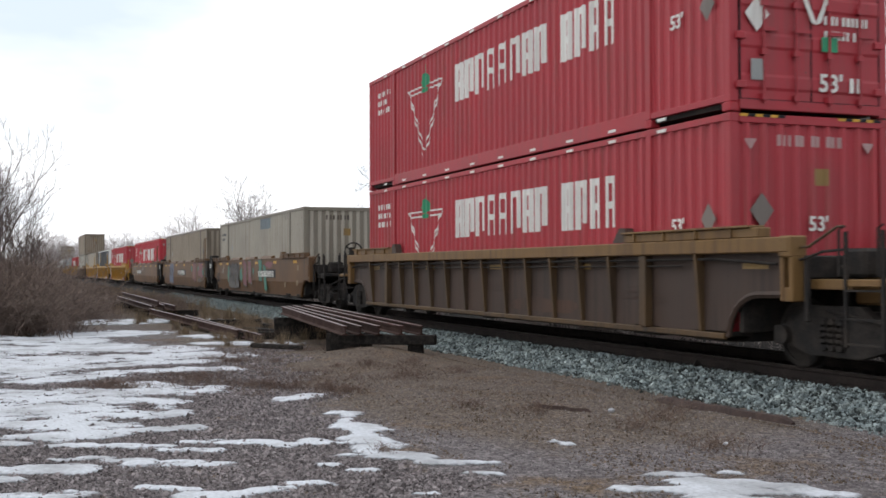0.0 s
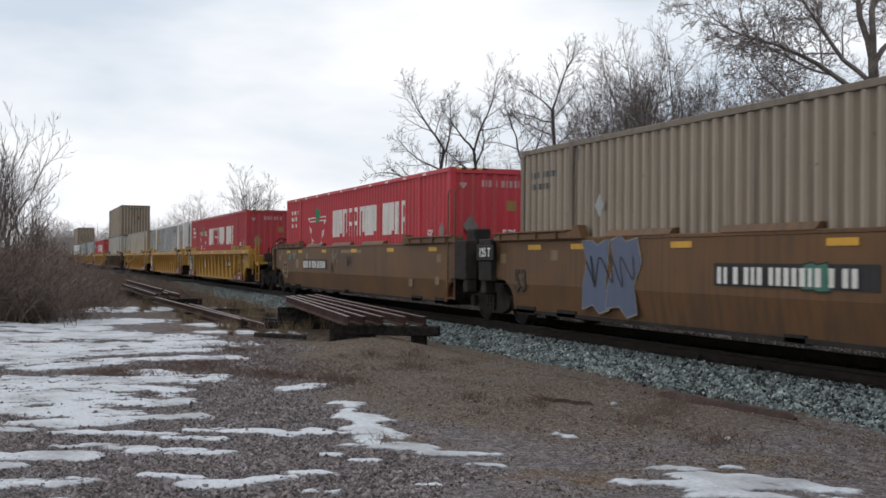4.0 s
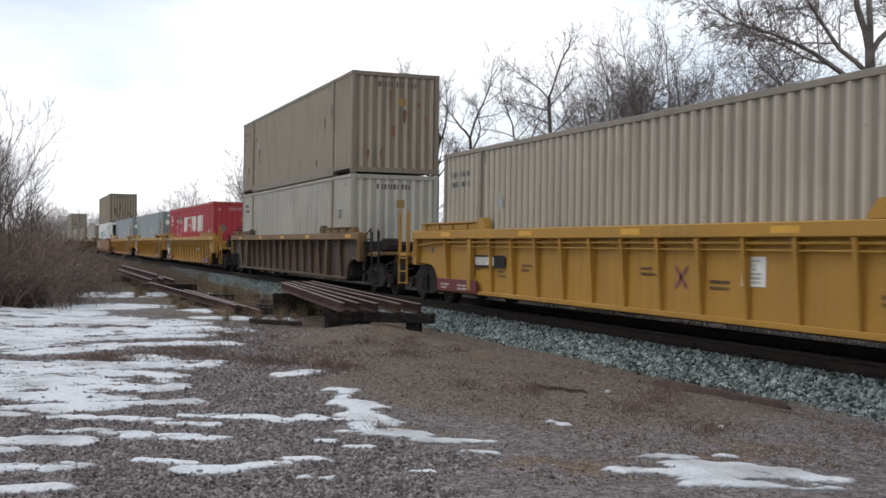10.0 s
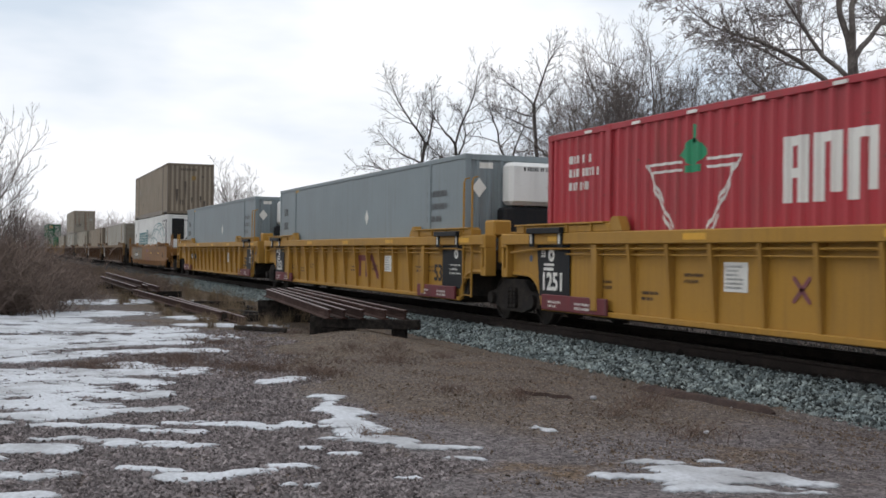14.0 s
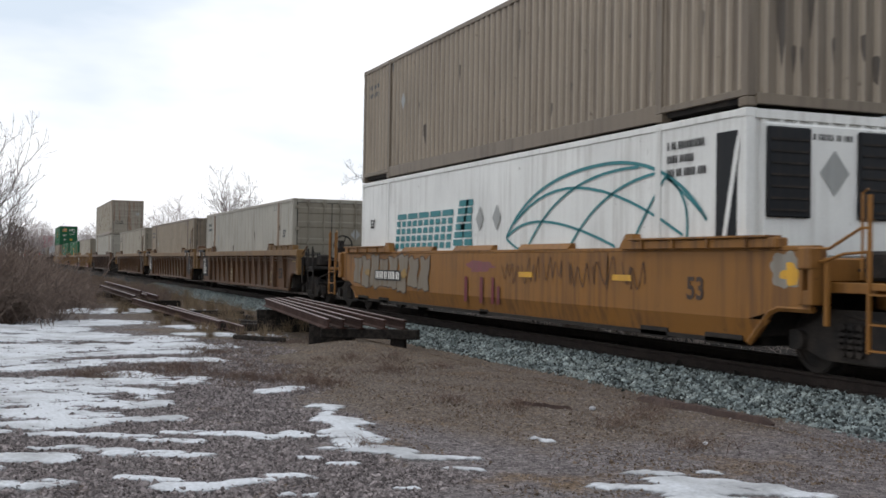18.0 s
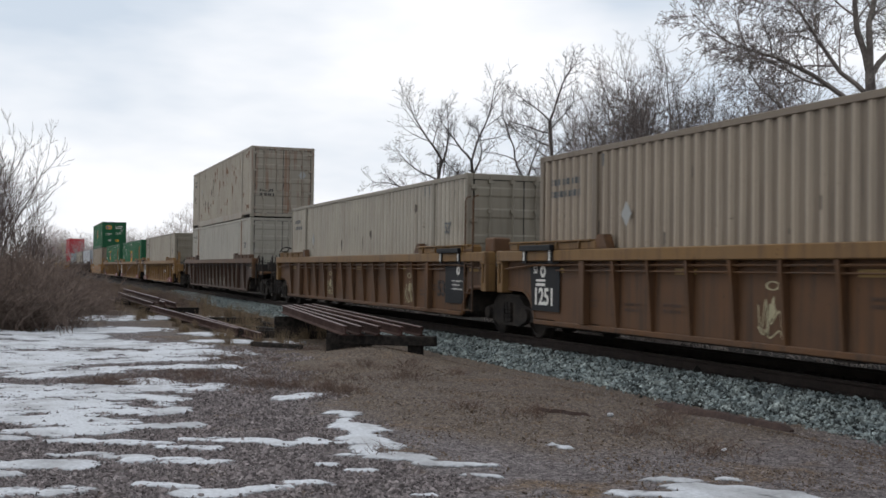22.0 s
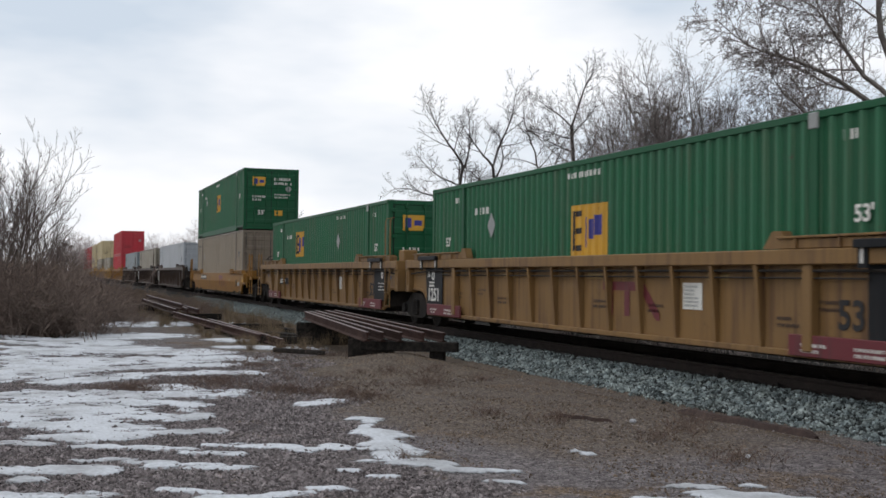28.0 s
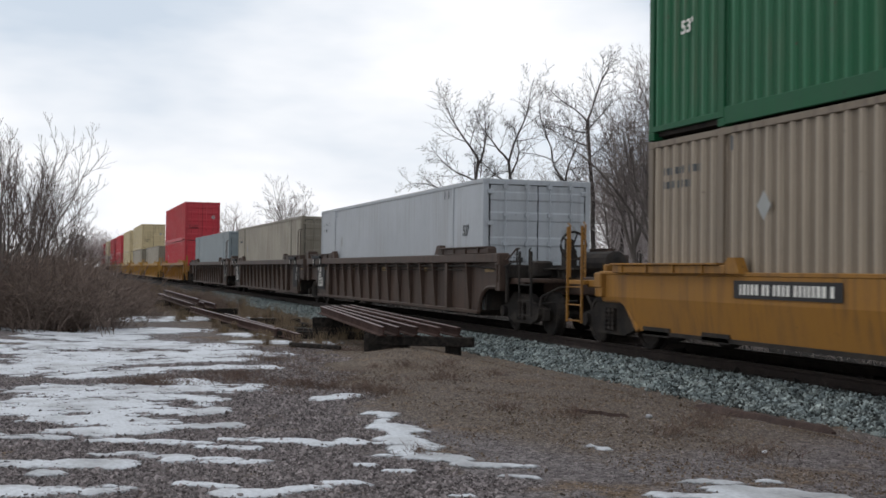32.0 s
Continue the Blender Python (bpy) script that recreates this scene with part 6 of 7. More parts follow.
def limb(rnd, p, d, length, r0, r1, kink, up):
    """The points and radii of one crooked limb that turns upward."""
    n = max(3, min(9, int(length / 0.45)))
    pts, rad = [p.copy()], [r0]
    for i in range(n):
        d = (d + Vector((rnd.gauss(0, kink), rnd.gauss(0, kink), rnd.gauss(0, kink) + up / n))).normalized()
        pts.append(pts[-1] + d * (length / n))
        rad.append(r0 + (r1 - r0) * (i + 1) / n)
    return pts, rad


def sprays(rnd, crown, pts, rad, length, depth, counts, angle, kink, up, thin, first):
    """Side branches of a limb, and theirs in turn, spaced along it and shorter towards its tip."""
    if depth >= len(counts):
        return
    n = counts[depth]
    for i in range(n):
        t = min(0.999, first + (1 - first) * (i + rnd.random()) / n) * (len(pts) - 1)
        k = int(t)
        p, d = pts[k].lerp(pts[k + 1], t - k), (pts[k + 1] - pts[k]).normalized()
        turn = 2.4 * i + rnd.uniform(-0.7, 0.7)
        one = d.orthogonal().normalized()
        side = one * math.cos(turn) + d.cross(one) * math.sin(turn)
        a = radians(angle + rnd.gauss(0, 10))
        ll = length * rnd.uniform(0.65, 1.15) * (1.0 - 0.6 * t / (len(pts) - 1))
        r0 = max(thin, min(rad[k] * 0.6, 0.011 * ll + 0.5 * thin))
        q = limb(rnd, p, d * math.cos(a) + side * math.sin(a), ll, r0, thin * 0.55, kink, up)
        crown.tube(*q, 4 if depth == 0 else 3, False)
        sprays(rnd, crown, *q, ll * 0.7, depth + 1, counts, angle, kink, up, thin, 0.15)


def bare_tree(seed, trunk_len, trunk_r, lean, leaders, counts, angle=42, kink=0.12, up=0.3, thin=0.007, bole=0.55):
    """Trunk and crown. leaders: degrees from upright towards +x, length, and how far up the trunk each one springs."""
    rnd = random.Random(seed)
    trunk, crown = Shape(), Shape()
    d = Vector((math.sin(radians(lean)), rnd.gauss(0, 0.05), math.cos(radians(lean)))).normalized()
    pts, rad = limb(rnd, Vector((0, 0, -0.15)), d, trunk_len, trunk_r, trunk_r * bole, kink * 0.35, 0.05)
    trunk.tube(pts, rad, 8)
    for deg, length, where in leaders:
        t = min(0.999, where) * (len(pts) - 1)
        k = int(t)
        p = pts[k].lerp(pts[k + 1], t - k)
        d = Vector((math.sin(radians(deg)), rnd.gauss(0, 0.3), math.cos(radians(deg)))).normalized()
        r = min(rad[k] * 0.8, 0.014 * length + 0.015)
        q = limb(rnd, p, d, length, r, thin, kink, up * 0.7)
        trunk.tube(*q, 6)
        sprays(rnd, crown, *q, length * 0.55, 0, counts, angle, kink, up, thin, 0.22)
    sprays(rnd, crown, pts[len(pts) // 2:], rad[len(pts) // 2:], trunk_len * 0.16, 1, counts, angle + 10, kink, up, thin, 0.3)
    return trunk, crown


def wood_kind(seed, height, stems, counts, bark=BARK, twig=TWIGS, angle=32, kink=0.09, up=0.55, thin=0.008, trunk=0.3, r=0.13):
    """Trunk and crown meshes of a tree one metre tall with ascending limbs."""
    rnd = random.Random(seed)
    fan = [(rnd.uniform(-26, 26), height * (1 - trunk) * rnd.uniform(0.7, 1.0), rnd.uniform(0.55, 1.0)) for _ in range(stems)] + [(rnd.uniform(-5, 5), height * (1 - trunk), 1.0)]
    t, c = bare_tree(seed, height * trunk, r, rnd.uniform(-5, 5), fan, counts, angle, kink, up, thin, 0.75)
    top = max(p[2] for p in c.v)
    for q in (t, c):
        q.v = [(x / top, y / top, z / top) for x, y, z in q.v]
    return t.mesh("trunk", bark), c.mesh("crown", twig)


WOOD_TREES = [wood_kind(21, 12, 5, (11, 7, 4), angle=42, kink=0.12, up=0.3), wood_kind(22, 12, 4, (12, 7, 4), trunk=0.35, angle=45, kink=0.13, up=0.35),
              wood_kind(23, 12, 6, (10, 7, 4), angle=48, kink=0.14, up=0.25), wood_kind(24, 12, 4, (12, 7, 4), trunk=0.25, angle=44, kink=0.15, up=0.3)]
# The haze of distance is in the twig colour of these kinds.
FAR_TREES = [wood_kind(41 + i, 10, 7, (9, 6), HAZED_TWIG, HAZED_TWIG, 44, 0.12, 0.25, 0.016, 0.2, 0.12) for i in range(3)]
SHRUBS = [wood_kind(31, 6, 7, (8, 5, 3), BARK, SHRUB_TWIG, 30, 0.10, 0.5, 0.007, 0.12, 0.06), wood_kind(32, 6, 8, (8, 5, 3), BARK, SHRUB_TWIG, 34, 0.12, 0.4, 0.007, 0.1, 0.055)]


def plant(kind, x, y, scale, turn, label, name="bare_tree", category="tree", group="bare trees", tall=1.0):
    ob = new(name)
    tagged(ob, label, category, group)
    for nm, me in zip(("trunk", "crown"), kind):
        part(nm, me, BARK, ob)
    ob.matrix_world = pose(x, y, ground_height(x, y), 0, 0, turn) @ Matrix.Diagonal((scale, scale, scale * tall, 1))
    return ob


def at_bearing(turn, distance):
    """A place by its bearing from the line of the track, in degrees, and its distance from the camera."""
    return -distance * math.cos(radians(turn)), distance * math.sin(radians(turn))


rt = random.Random(8)


def by_sight(kind, turn, dist, top, label, group="bare trees", wide=1.0, name="bare_tree", category="tree"):
    """A tree by its bearing, its distance and how high its top rises over the horizon, in degrees."""
    x, y = at_bearing(turn, dist)
    h = 1.62 + dist * math.tan(radians(top))
    return plant(kind, x, y, h * wide, rt.uniform(0, 360), label, name, category, group, 1 / wide)


def standing(turn, dist, shapes, label, bark=OLD_BARK, twig=OLD_BARK, name="bare_tree", category="tree", group="bare trees"):
    """A tree of its own form; its +x points across the line of sight."""
    x, y = at_bearing(turn, dist)
    ob = new(name)
    tagged(ob, label, category, group)
    part("trunk", shapes[0], bark, ob)
    part("crown", shapes[1], twig, ob)
    ob.matrix_world = pose(x, y, ground_height(x, y), 0, 0, 90 - turn)
    return ob


GNARLED = dict(counts=(11, 6, 3), angle=46, kink=0.15, up=0.45, thin=0.008)
standing(20.1, 58, bare_tree(13, 7.6, 0.14, -6, ((-30, 4.2, 1.0), (26, 3.2, 0.95), (-60, 3.0, 0.86), (-66, 3.6, 0.72), (60, 2.2, 0.80)), **GNARLED), "gnarled bare tree leaning over the railway")
standing(20.5, 60, bare_tree(4, 6.6, 0.10, -1, ((-14, 2.2, 1.0), (20, 2.6, 0.93), (36, 2.2, 0.85), (-35, 1.8, 0.88)), (5, 4, 3), 40, 0.14, 0.5, 0.009), "small broken bare tree behind the railway")
standing(23.7, 58, bare_tree(5, 7.7, 0.13, -11, ((-40, 3.6, 1.0), (-2, 4.6, 0.99), (26, 2.8, 0.9), (-60, 2.6, 0.84)), **GNARLED), "gnarled bare tree with two crooked limbs")
standing(25.3, 57, bare_tree(6, 6.4, 0.13, 0, ((-42, 4.4, 1.0), (6, 3.4, 0.98), (-14, 1.6, 0.9), (42, 1.8, 0.9)), **GNARLED), "gnarled bare tree forked low into arching limbs")
standing(26.6, 56, bare_tree(7, 9.4, 0.14, -3, ((9, 3.9, 1.0), (-48, 2.6, 0.99), (-78, 2.2, 0.93), (40, 2.0, 0.95), (-64, 2.4, 0.86), (58, 1.6, 0.8)), **GNARLED), "tall crooked bare tree with an upright stem")
standing(27.8, 55, bare_tree(8, 8.1, 0.10, -4, ((-30, 0.8, 0.9), (40, 0.7, 0.8)), (3, 2), 45, 0.1, 0.2, 0.009, 0.7), "broken dead snag at the edge of the woods")
for turn, dist, top in ((18.4, 74, 4.6), (19.3, 70, 5.0), (21.6, 72, 5.6), (22.4, 66, 6.4), (24.6, 70, 6.3), (26.0, 66, 6.8), (27.3, 64, 7.2)):
    by_sight(WOOD_TREES[int(dist) % 4], turn, dist, top, "thin young bare tree behind the railway", wide=0.9)
for i in range(9):
    turn = 28.6 + 0.72 * i
    top = 11.9 + 0.7 * math.sin(i * 1.9) + rt.uniform(-0.6, 0.3) - (1.6 if i > 7 else 0)
    by_sight(WOOD_TREES[i % 4], turn + rt.uniform(-0.2, 0.2), rt.uniform(42, 50), top, "slender bare tree at the edge of the woods", "trees of the woods", 0.9)
for i in range(9):
    by_sight(WOOD_TREES[(i + 1) % 4], 35.4 + 1.3 * i + rt.uniform(-0.3, 0.3), rt.uniform(44, 54), rt.uniform(9.0, 11.0), "slender bare tree at the edge of the woods", "trees of the woods", 1.0)
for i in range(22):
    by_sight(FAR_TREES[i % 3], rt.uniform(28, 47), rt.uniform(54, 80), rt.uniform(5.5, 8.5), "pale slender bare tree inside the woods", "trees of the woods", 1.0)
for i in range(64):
    by_sight(FAR_TREES[i % 3], 27.5 + 0.31 * i + rt.uniform(-0.2, 0.2), rt.uniform(85, 150), rt.uniform(3.6, 6.6), "haze-pale bare tree deep in the woods", "trees of the woods", 1.25)
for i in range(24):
    by_sight(FAR_TREES[i % 3], 13.0 + 0.6 * i + rt.uniform(-0.3, 0.3), rt.uniform(95, 150), rt.uniform(1.6, 2.6), "haze-pale low bare tree behind the railway", "trees of the woods", 1.4)
GREAT = dict(counts=(16, 9, 6, 3), angle=46, kink=0.14, up=0.25, thin=0.009, bole=0.8)
standing(41.6, 40, bare_tree(9, 8.6, 0.20, -3, ((-2, 7.5, 1.0), (-22, 7.5, 0.98), (26, 6.5, 0.98), (-52, 7.0, 0.84), (-66, 5.5, 0.70), (58, 5.5, 0.76), (-40, 6.0, 0.9)), **GREAT), "large spreading bare tree at the edge of the woods", BARK, TWIGS)
standing(46.0, 44, bare_tree(10, 8.0, 0.20, 4, ((4, 7.0, 1.0), (-30, 7.0, 0.96), (35, 6.0, 0.95), (-60, 6.0, 0.75)), **GREAT), "large spreading bare tree at the edge of the woods", BARK, TWIGS)
LONE_TREE = wood_kind(47, 10, 7, (10, 6, 3), BARK, TWIGS, 40, 0.10, 0.3, 0.011, 0.25, 0.12)
by_sight(LONE_TREE, 11.2, 120, 4.9, "lone bare tree across the railway", wide=1.1)
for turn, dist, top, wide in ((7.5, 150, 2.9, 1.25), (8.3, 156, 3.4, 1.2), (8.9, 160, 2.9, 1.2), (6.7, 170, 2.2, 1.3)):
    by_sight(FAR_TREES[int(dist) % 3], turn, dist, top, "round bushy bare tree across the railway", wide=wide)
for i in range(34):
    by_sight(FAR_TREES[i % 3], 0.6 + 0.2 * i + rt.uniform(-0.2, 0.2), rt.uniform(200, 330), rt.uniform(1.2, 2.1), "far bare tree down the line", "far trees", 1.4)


def thicket_mesh(seed, stems, height, spreading, mat):
    """A clump of arching leafless stems with fine side twigs."""
    rnd = random.Random(seed)
    s = Shape()
    for _ in range(stems):
        a, r = rnd.uniform(0, 6.28), abs(rnd.gauss(0, spreading))
        p = Vector((r * math.cos(a), r * math.sin(a), -0.05))
        d = Vector((rnd.gauss(0, 0.35) + 0.3 * math.cos(a), rnd.gauss(0, 0.35) + 0.3 * math.sin(a), 1)).normalized()
        h = height * rnd.uniform(0.3, 1.0)
        pts = [p]
        for i in range(5):
            d = (d + Vector((rnd.gauss(0, 0.2), rnd.gauss(0, 0.2), -0.07 * i))).normalized()
            pts.append(pts[-1] + d * h / 5)
        s.tube(pts, [0.0075, 0.0065, 0.006, 0.005, 0.004, 0.0025], 3, False)
        for _ in range(12):
            i = rnd.randrange(1, 5)
            q = pts[i].lerp(pts[i + 1], rnd.random())
            e = (d + Vector((rnd.gauss(0, 0.9), rnd.gauss(0, 0.9), rnd.gauss(0.2, 0.5)))).normalized()
            ll = h * rnd.uniform(0.10, 0.34)
            mid = q + e * ll * 0.5
            s.tube([q, mid, mid + (e + Vector((rnd.gauss(0, 0.4), rnd.gauss(0, 0.4), 0.2))).normalized() * ll * 0.5], [0.0045, 0.0035, 0.002], 3, False)
    return s.mesh("thicket", mat)


THICKETS = [thicket_mesh(s, n, h, w, m) for s, n, h, w, m in ((1, 90, 2.0, 0.6, BRUSH), (2, 100, 1.5, 0.65, BRUSH), (3, 80, 1.0, 0.55, BRUSH), (4, 70, 2.4, 0.5, SHRUB_TWIG), (5, 70, 2.2, 0.6, PALE_BRUSH), (6, 70, 1.6, 0.6, PALE_BRUSH))]


def thicket(kind, x, y, scale, label, group):
    ob = new("thicket", THICKETS[kind])
    ob.matrix_world = pose(x, y, ground_height(x, y), 0, 0, rt.uniform(0, 360)) @ Matrix.Scale(scale, 4)
    tagged(ob, label, "brush", group, "stuff")


# the brush thins out and gets lower away from the bank
for i in range(140):
    dist = 30 + 68 * rt.random() ** 1.5
    turn = -4.5 + 9.0 * rt.random() ** 0.8
    top = 1.9 - 0.75 * max(0.0, turn + 0.2) + rt.uniform(-1.8, 0.1)
    h = 1.62 + dist * math.tan(radians(top))
    x, y = at_bearing(turn, dist)
    if (y > 4.0 and dist < 40) or (turn > 1.2 and dist < 36):
        continue
    kind = rt.choice((0, 1, 1))
    thicket(kind, x, y, min(1.5, max(0.3, h / (2.0, 1.5)[kind])), "tangled leafless reddish-brown brush beside the yard", "brush beside the yard")
for i in range(190):
    dist = rt.uniform(38, 120)
    x, y = at_bearing(rt.uniform(2.0, 8.0), dist)
    if y < 7.3 and not (-52 < x < -37.5 and 3.6 < y < 6.2) and not (x > -46 and y < 4.6):
        thicket(2, x, y, rt.uniform(0.35, 0.85), "low dead weeds beside the track", "dead weeds")
for i in range(190):
    x = rt.uniform(-150, 14)
    y = TRACK + 3.9 + 12.0 * rt.random() ** 1.6
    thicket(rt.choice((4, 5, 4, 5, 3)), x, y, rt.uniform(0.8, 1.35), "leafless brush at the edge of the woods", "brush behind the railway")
for turn, dist, top in ((-2.2, 34, 7.6), (-1.2, 38, 7.0), (-3.4, 30, 7.4), (-0.2, 45, 4.4), (0.5, 58, 3.2), (-0.8, 52, 5.2), (1.4, 95, 2.2)):
    by_sight(SHRUBS[int(dist) % 2], turn, dist, top, "tall leafless shrub beside the yard", "brush beside the yard", 0.9, "tall_shrub", "shrub")


def tuft_mesh(seed, blades, height, spreading, mat=DRY_GRASS):
    rnd = random.Random(seed)
    s = Shape()
    for _ in range(blades):
        a, r = rnd.uniform(0, 6.28), abs(rnd.gauss(0, spreading))
        p = Vector((r * math.cos(a), r * math.sin(a), 0))
        h = height * rnd.uniform(0.4, 1.0)
        q = p + Vector((rnd.gauss(0, 0.25) * h, rnd.gauss(0, 0.25) * h, h))
        w = 0.004 + 0.004 * rnd.random()
        side = Vector((math.cos(a + 1), math.sin(a + 1), 0)) * w
        mid = p.lerp(q, 0.55) + Vector((0, 0, 0.08 * h))
        s.add([p - side, p + side, mid + side * 0.7, mid - side * 0.7, q], [(0, 1, 2, 3), (3, 2, 4)])
    return s.mesh("grass_tuft", mat)


TUFTS = [tuft_mesh(s, 130, h, w) for s, h, w in ((1, 0.75, 0.18), (2, 0.95, 0.22), (3, 0.5, 0.2))]
for i in range(110):
    x = -25 - 70 * rt.random()
    y = rt.uniform(3.4, 6.9) if x > -40 else rt.uniform(2.5, 7.2)
    ob = new("dry_grass_tuft", TUFTS[i % 3])
    ob.matrix_world = pose(x, y, ground_height(x, y) - 0.02, 0, 0, rt.uniform(0, 360)) @ Matrix.Scale(rt.uniform(0.35, 0.85), 4)
    tagged(ob, "tuft of tall dry straw-coloured grass", "grass", "dry grass tufts", "stuff")

def weed_mesh(seed, stems, height, spreading):
    """Low tangle of thin dead stems with forked tips."""
    rnd = random.Random(seed)
    s = Shape()
    for _ in range(stems):
        p = Vector((rnd.gauss(0, spreading), rnd.gauss(0, spreading), -0.01))
        h = height * rnd.uniform(0.3, 1.0)
        mid = p + Vector((rnd.gauss(0, 0.4) * h, rnd.gauss(0, 0.4) * h, 0.6 * h))
        s.tube([p, mid, mid + Vector((rnd.gauss(0, 0.35) * h, rnd.gauss(0, 0.35) * h, 0.35 * h))], [0.0028, 0.0024, 0.0012], 3, False)
        for _ in range(3):
            q = p.lerp(mid, rnd.uniform(0.3, 1.0))
            s.tube([q, q + Vector((rnd.gauss(0, 0.3) * h, rnd.gauss(0, 0.3) * h, rnd.uniform(0.1, 0.4) * h))], [0.002, 0.001], 3, False)
    return s.mesh("dead_weed", DEAD_WEED)


for i in range(60):
    x, y = rt.uniform(-36, -23), rt.uniform(4.2, 7.0)
    ob = new("dry_grass_tuft", TUFTS[i % 3])
    ob.matrix_world = pose(x, y, ground_height(x, y) - 0.02, 0, 0, rt.uniform(0, 360)) @ Matrix.Scale(rt.uniform(0.3, 0.6), 4)
    tagged(ob, "low tuft of dry straw-coloured grass", "grass", "dry grass tufts", "stuff")


WEEDS = [weed_mesh(5, 60, 0.13, 0.20), weed_mesh(6, 40, 0.20, 0.14), weed_mesh(7, 80, 0.10, 0.28)]


def weed(x, y, kind, scale):
    ob = new("dead_weed", WEEDS[kind])
    ob.matrix_world = pose(x, y, ground_height(x, y), 0, 0, rt.uniform(0, 360)) @ Matrix.Scale(scale, 4)
    tagged(ob, "low reddish tangle of dead weeds", "weed", "dead weeds", "stuff")


# a ragged band of weeds along the edge of the gravel, and a few outliers
for i in range(30):
    t = rt.random()
    weed(-17.6 + 3.6 * t + rt.gauss(0, 0.35), 2.0 + 2.0 * t + rt.gauss(0, 0.3), i % 3, rt.uniform(0.6, 1.1))
for i in range(12):
    weed(-16.2 + rt.gauss(0, 0.3), 1.25 + rt.gauss(0, 0.25), i % 3, rt.uniform(0.6, 1.0))
for i in range(40):
    weed(rt.uniform(-24, -16), rt.uniform(3.2, 6.6), i % 3, rt.uniform(0.6, 1.1))
for x, y in ((-9.97, 5.9), (-10.4, 6.5), (-11.6, 5.5), (-9.6, 3.1), (-12.4, 5.0), (-10.9, 6.9), (-8.6, 5.9)):
    weed(x, y, 1, rt.uniform(0.7, 1.1))

# ---------------- the train ----------------
LOW, HIGH = RAIL + 0.42, RAIL + 0.42 + TALL + 0.02
Y_LABEL = "yellow ribbed well car carrying a container"


def red_shapes(c, x0, mat=MARK_RED):
    """Plain red bars painted side by side on a wall, and a notice beside them."""
    f = -WALL - 0.006
    mark(c, bar(Shape(), x0, x0 + 1.22, 1.06, 1.20, False), mat, "red_shape", "plain red painted bar", f)
    for x, w in ((x0 + 0.26, 0.17), (x0 + 0.80, 0.17)):
        mark(c, bar(Shape(), x - w / 2, x + w / 2, 0.66, 1.055, False), mat, "red_shape", "plain red painted bar", f)
    mark(c, stroke(Shape(), x0 + 1.24, 1.16, x0 + 1.72, 0.70, 0.16, False), mat, "red_shape", "slanting red painted bar", f)


# leading car, partly seen at the start
well_car(11.1 - HL, BROWN, "dirty brown ribbed well car", ("end", "end"), seed=1)
container(11.1, LOW, RED, style="tire", label="red corrugated container with white lettering blocks", seed=1)
# red double stack on a brown ribbed car
c, _ = well_car(-12.4 - HL, BROWN, "dirty brown ribbed well car under two red containers", ("end", "end"), seed=2, trim=OCHRE, chord_mat=WORN_CHORD)
blob(c, 2.3, 0.6, 1.6, 0.16, DARK_RUST, 5, label="rust stain")
ribbed_marks(c, 2, False, False, red=False, letters=False, numbers=False, strips=SIGN_OCHRE)
container(-12.4, LOW, RED, style="tire", label="red corrugated container in the well, white lettering blocks", seed=2)
container(-12.4, HIGH, RED, "doors", "tire", "red container stacked on top, white lettering blocks", seed=3)
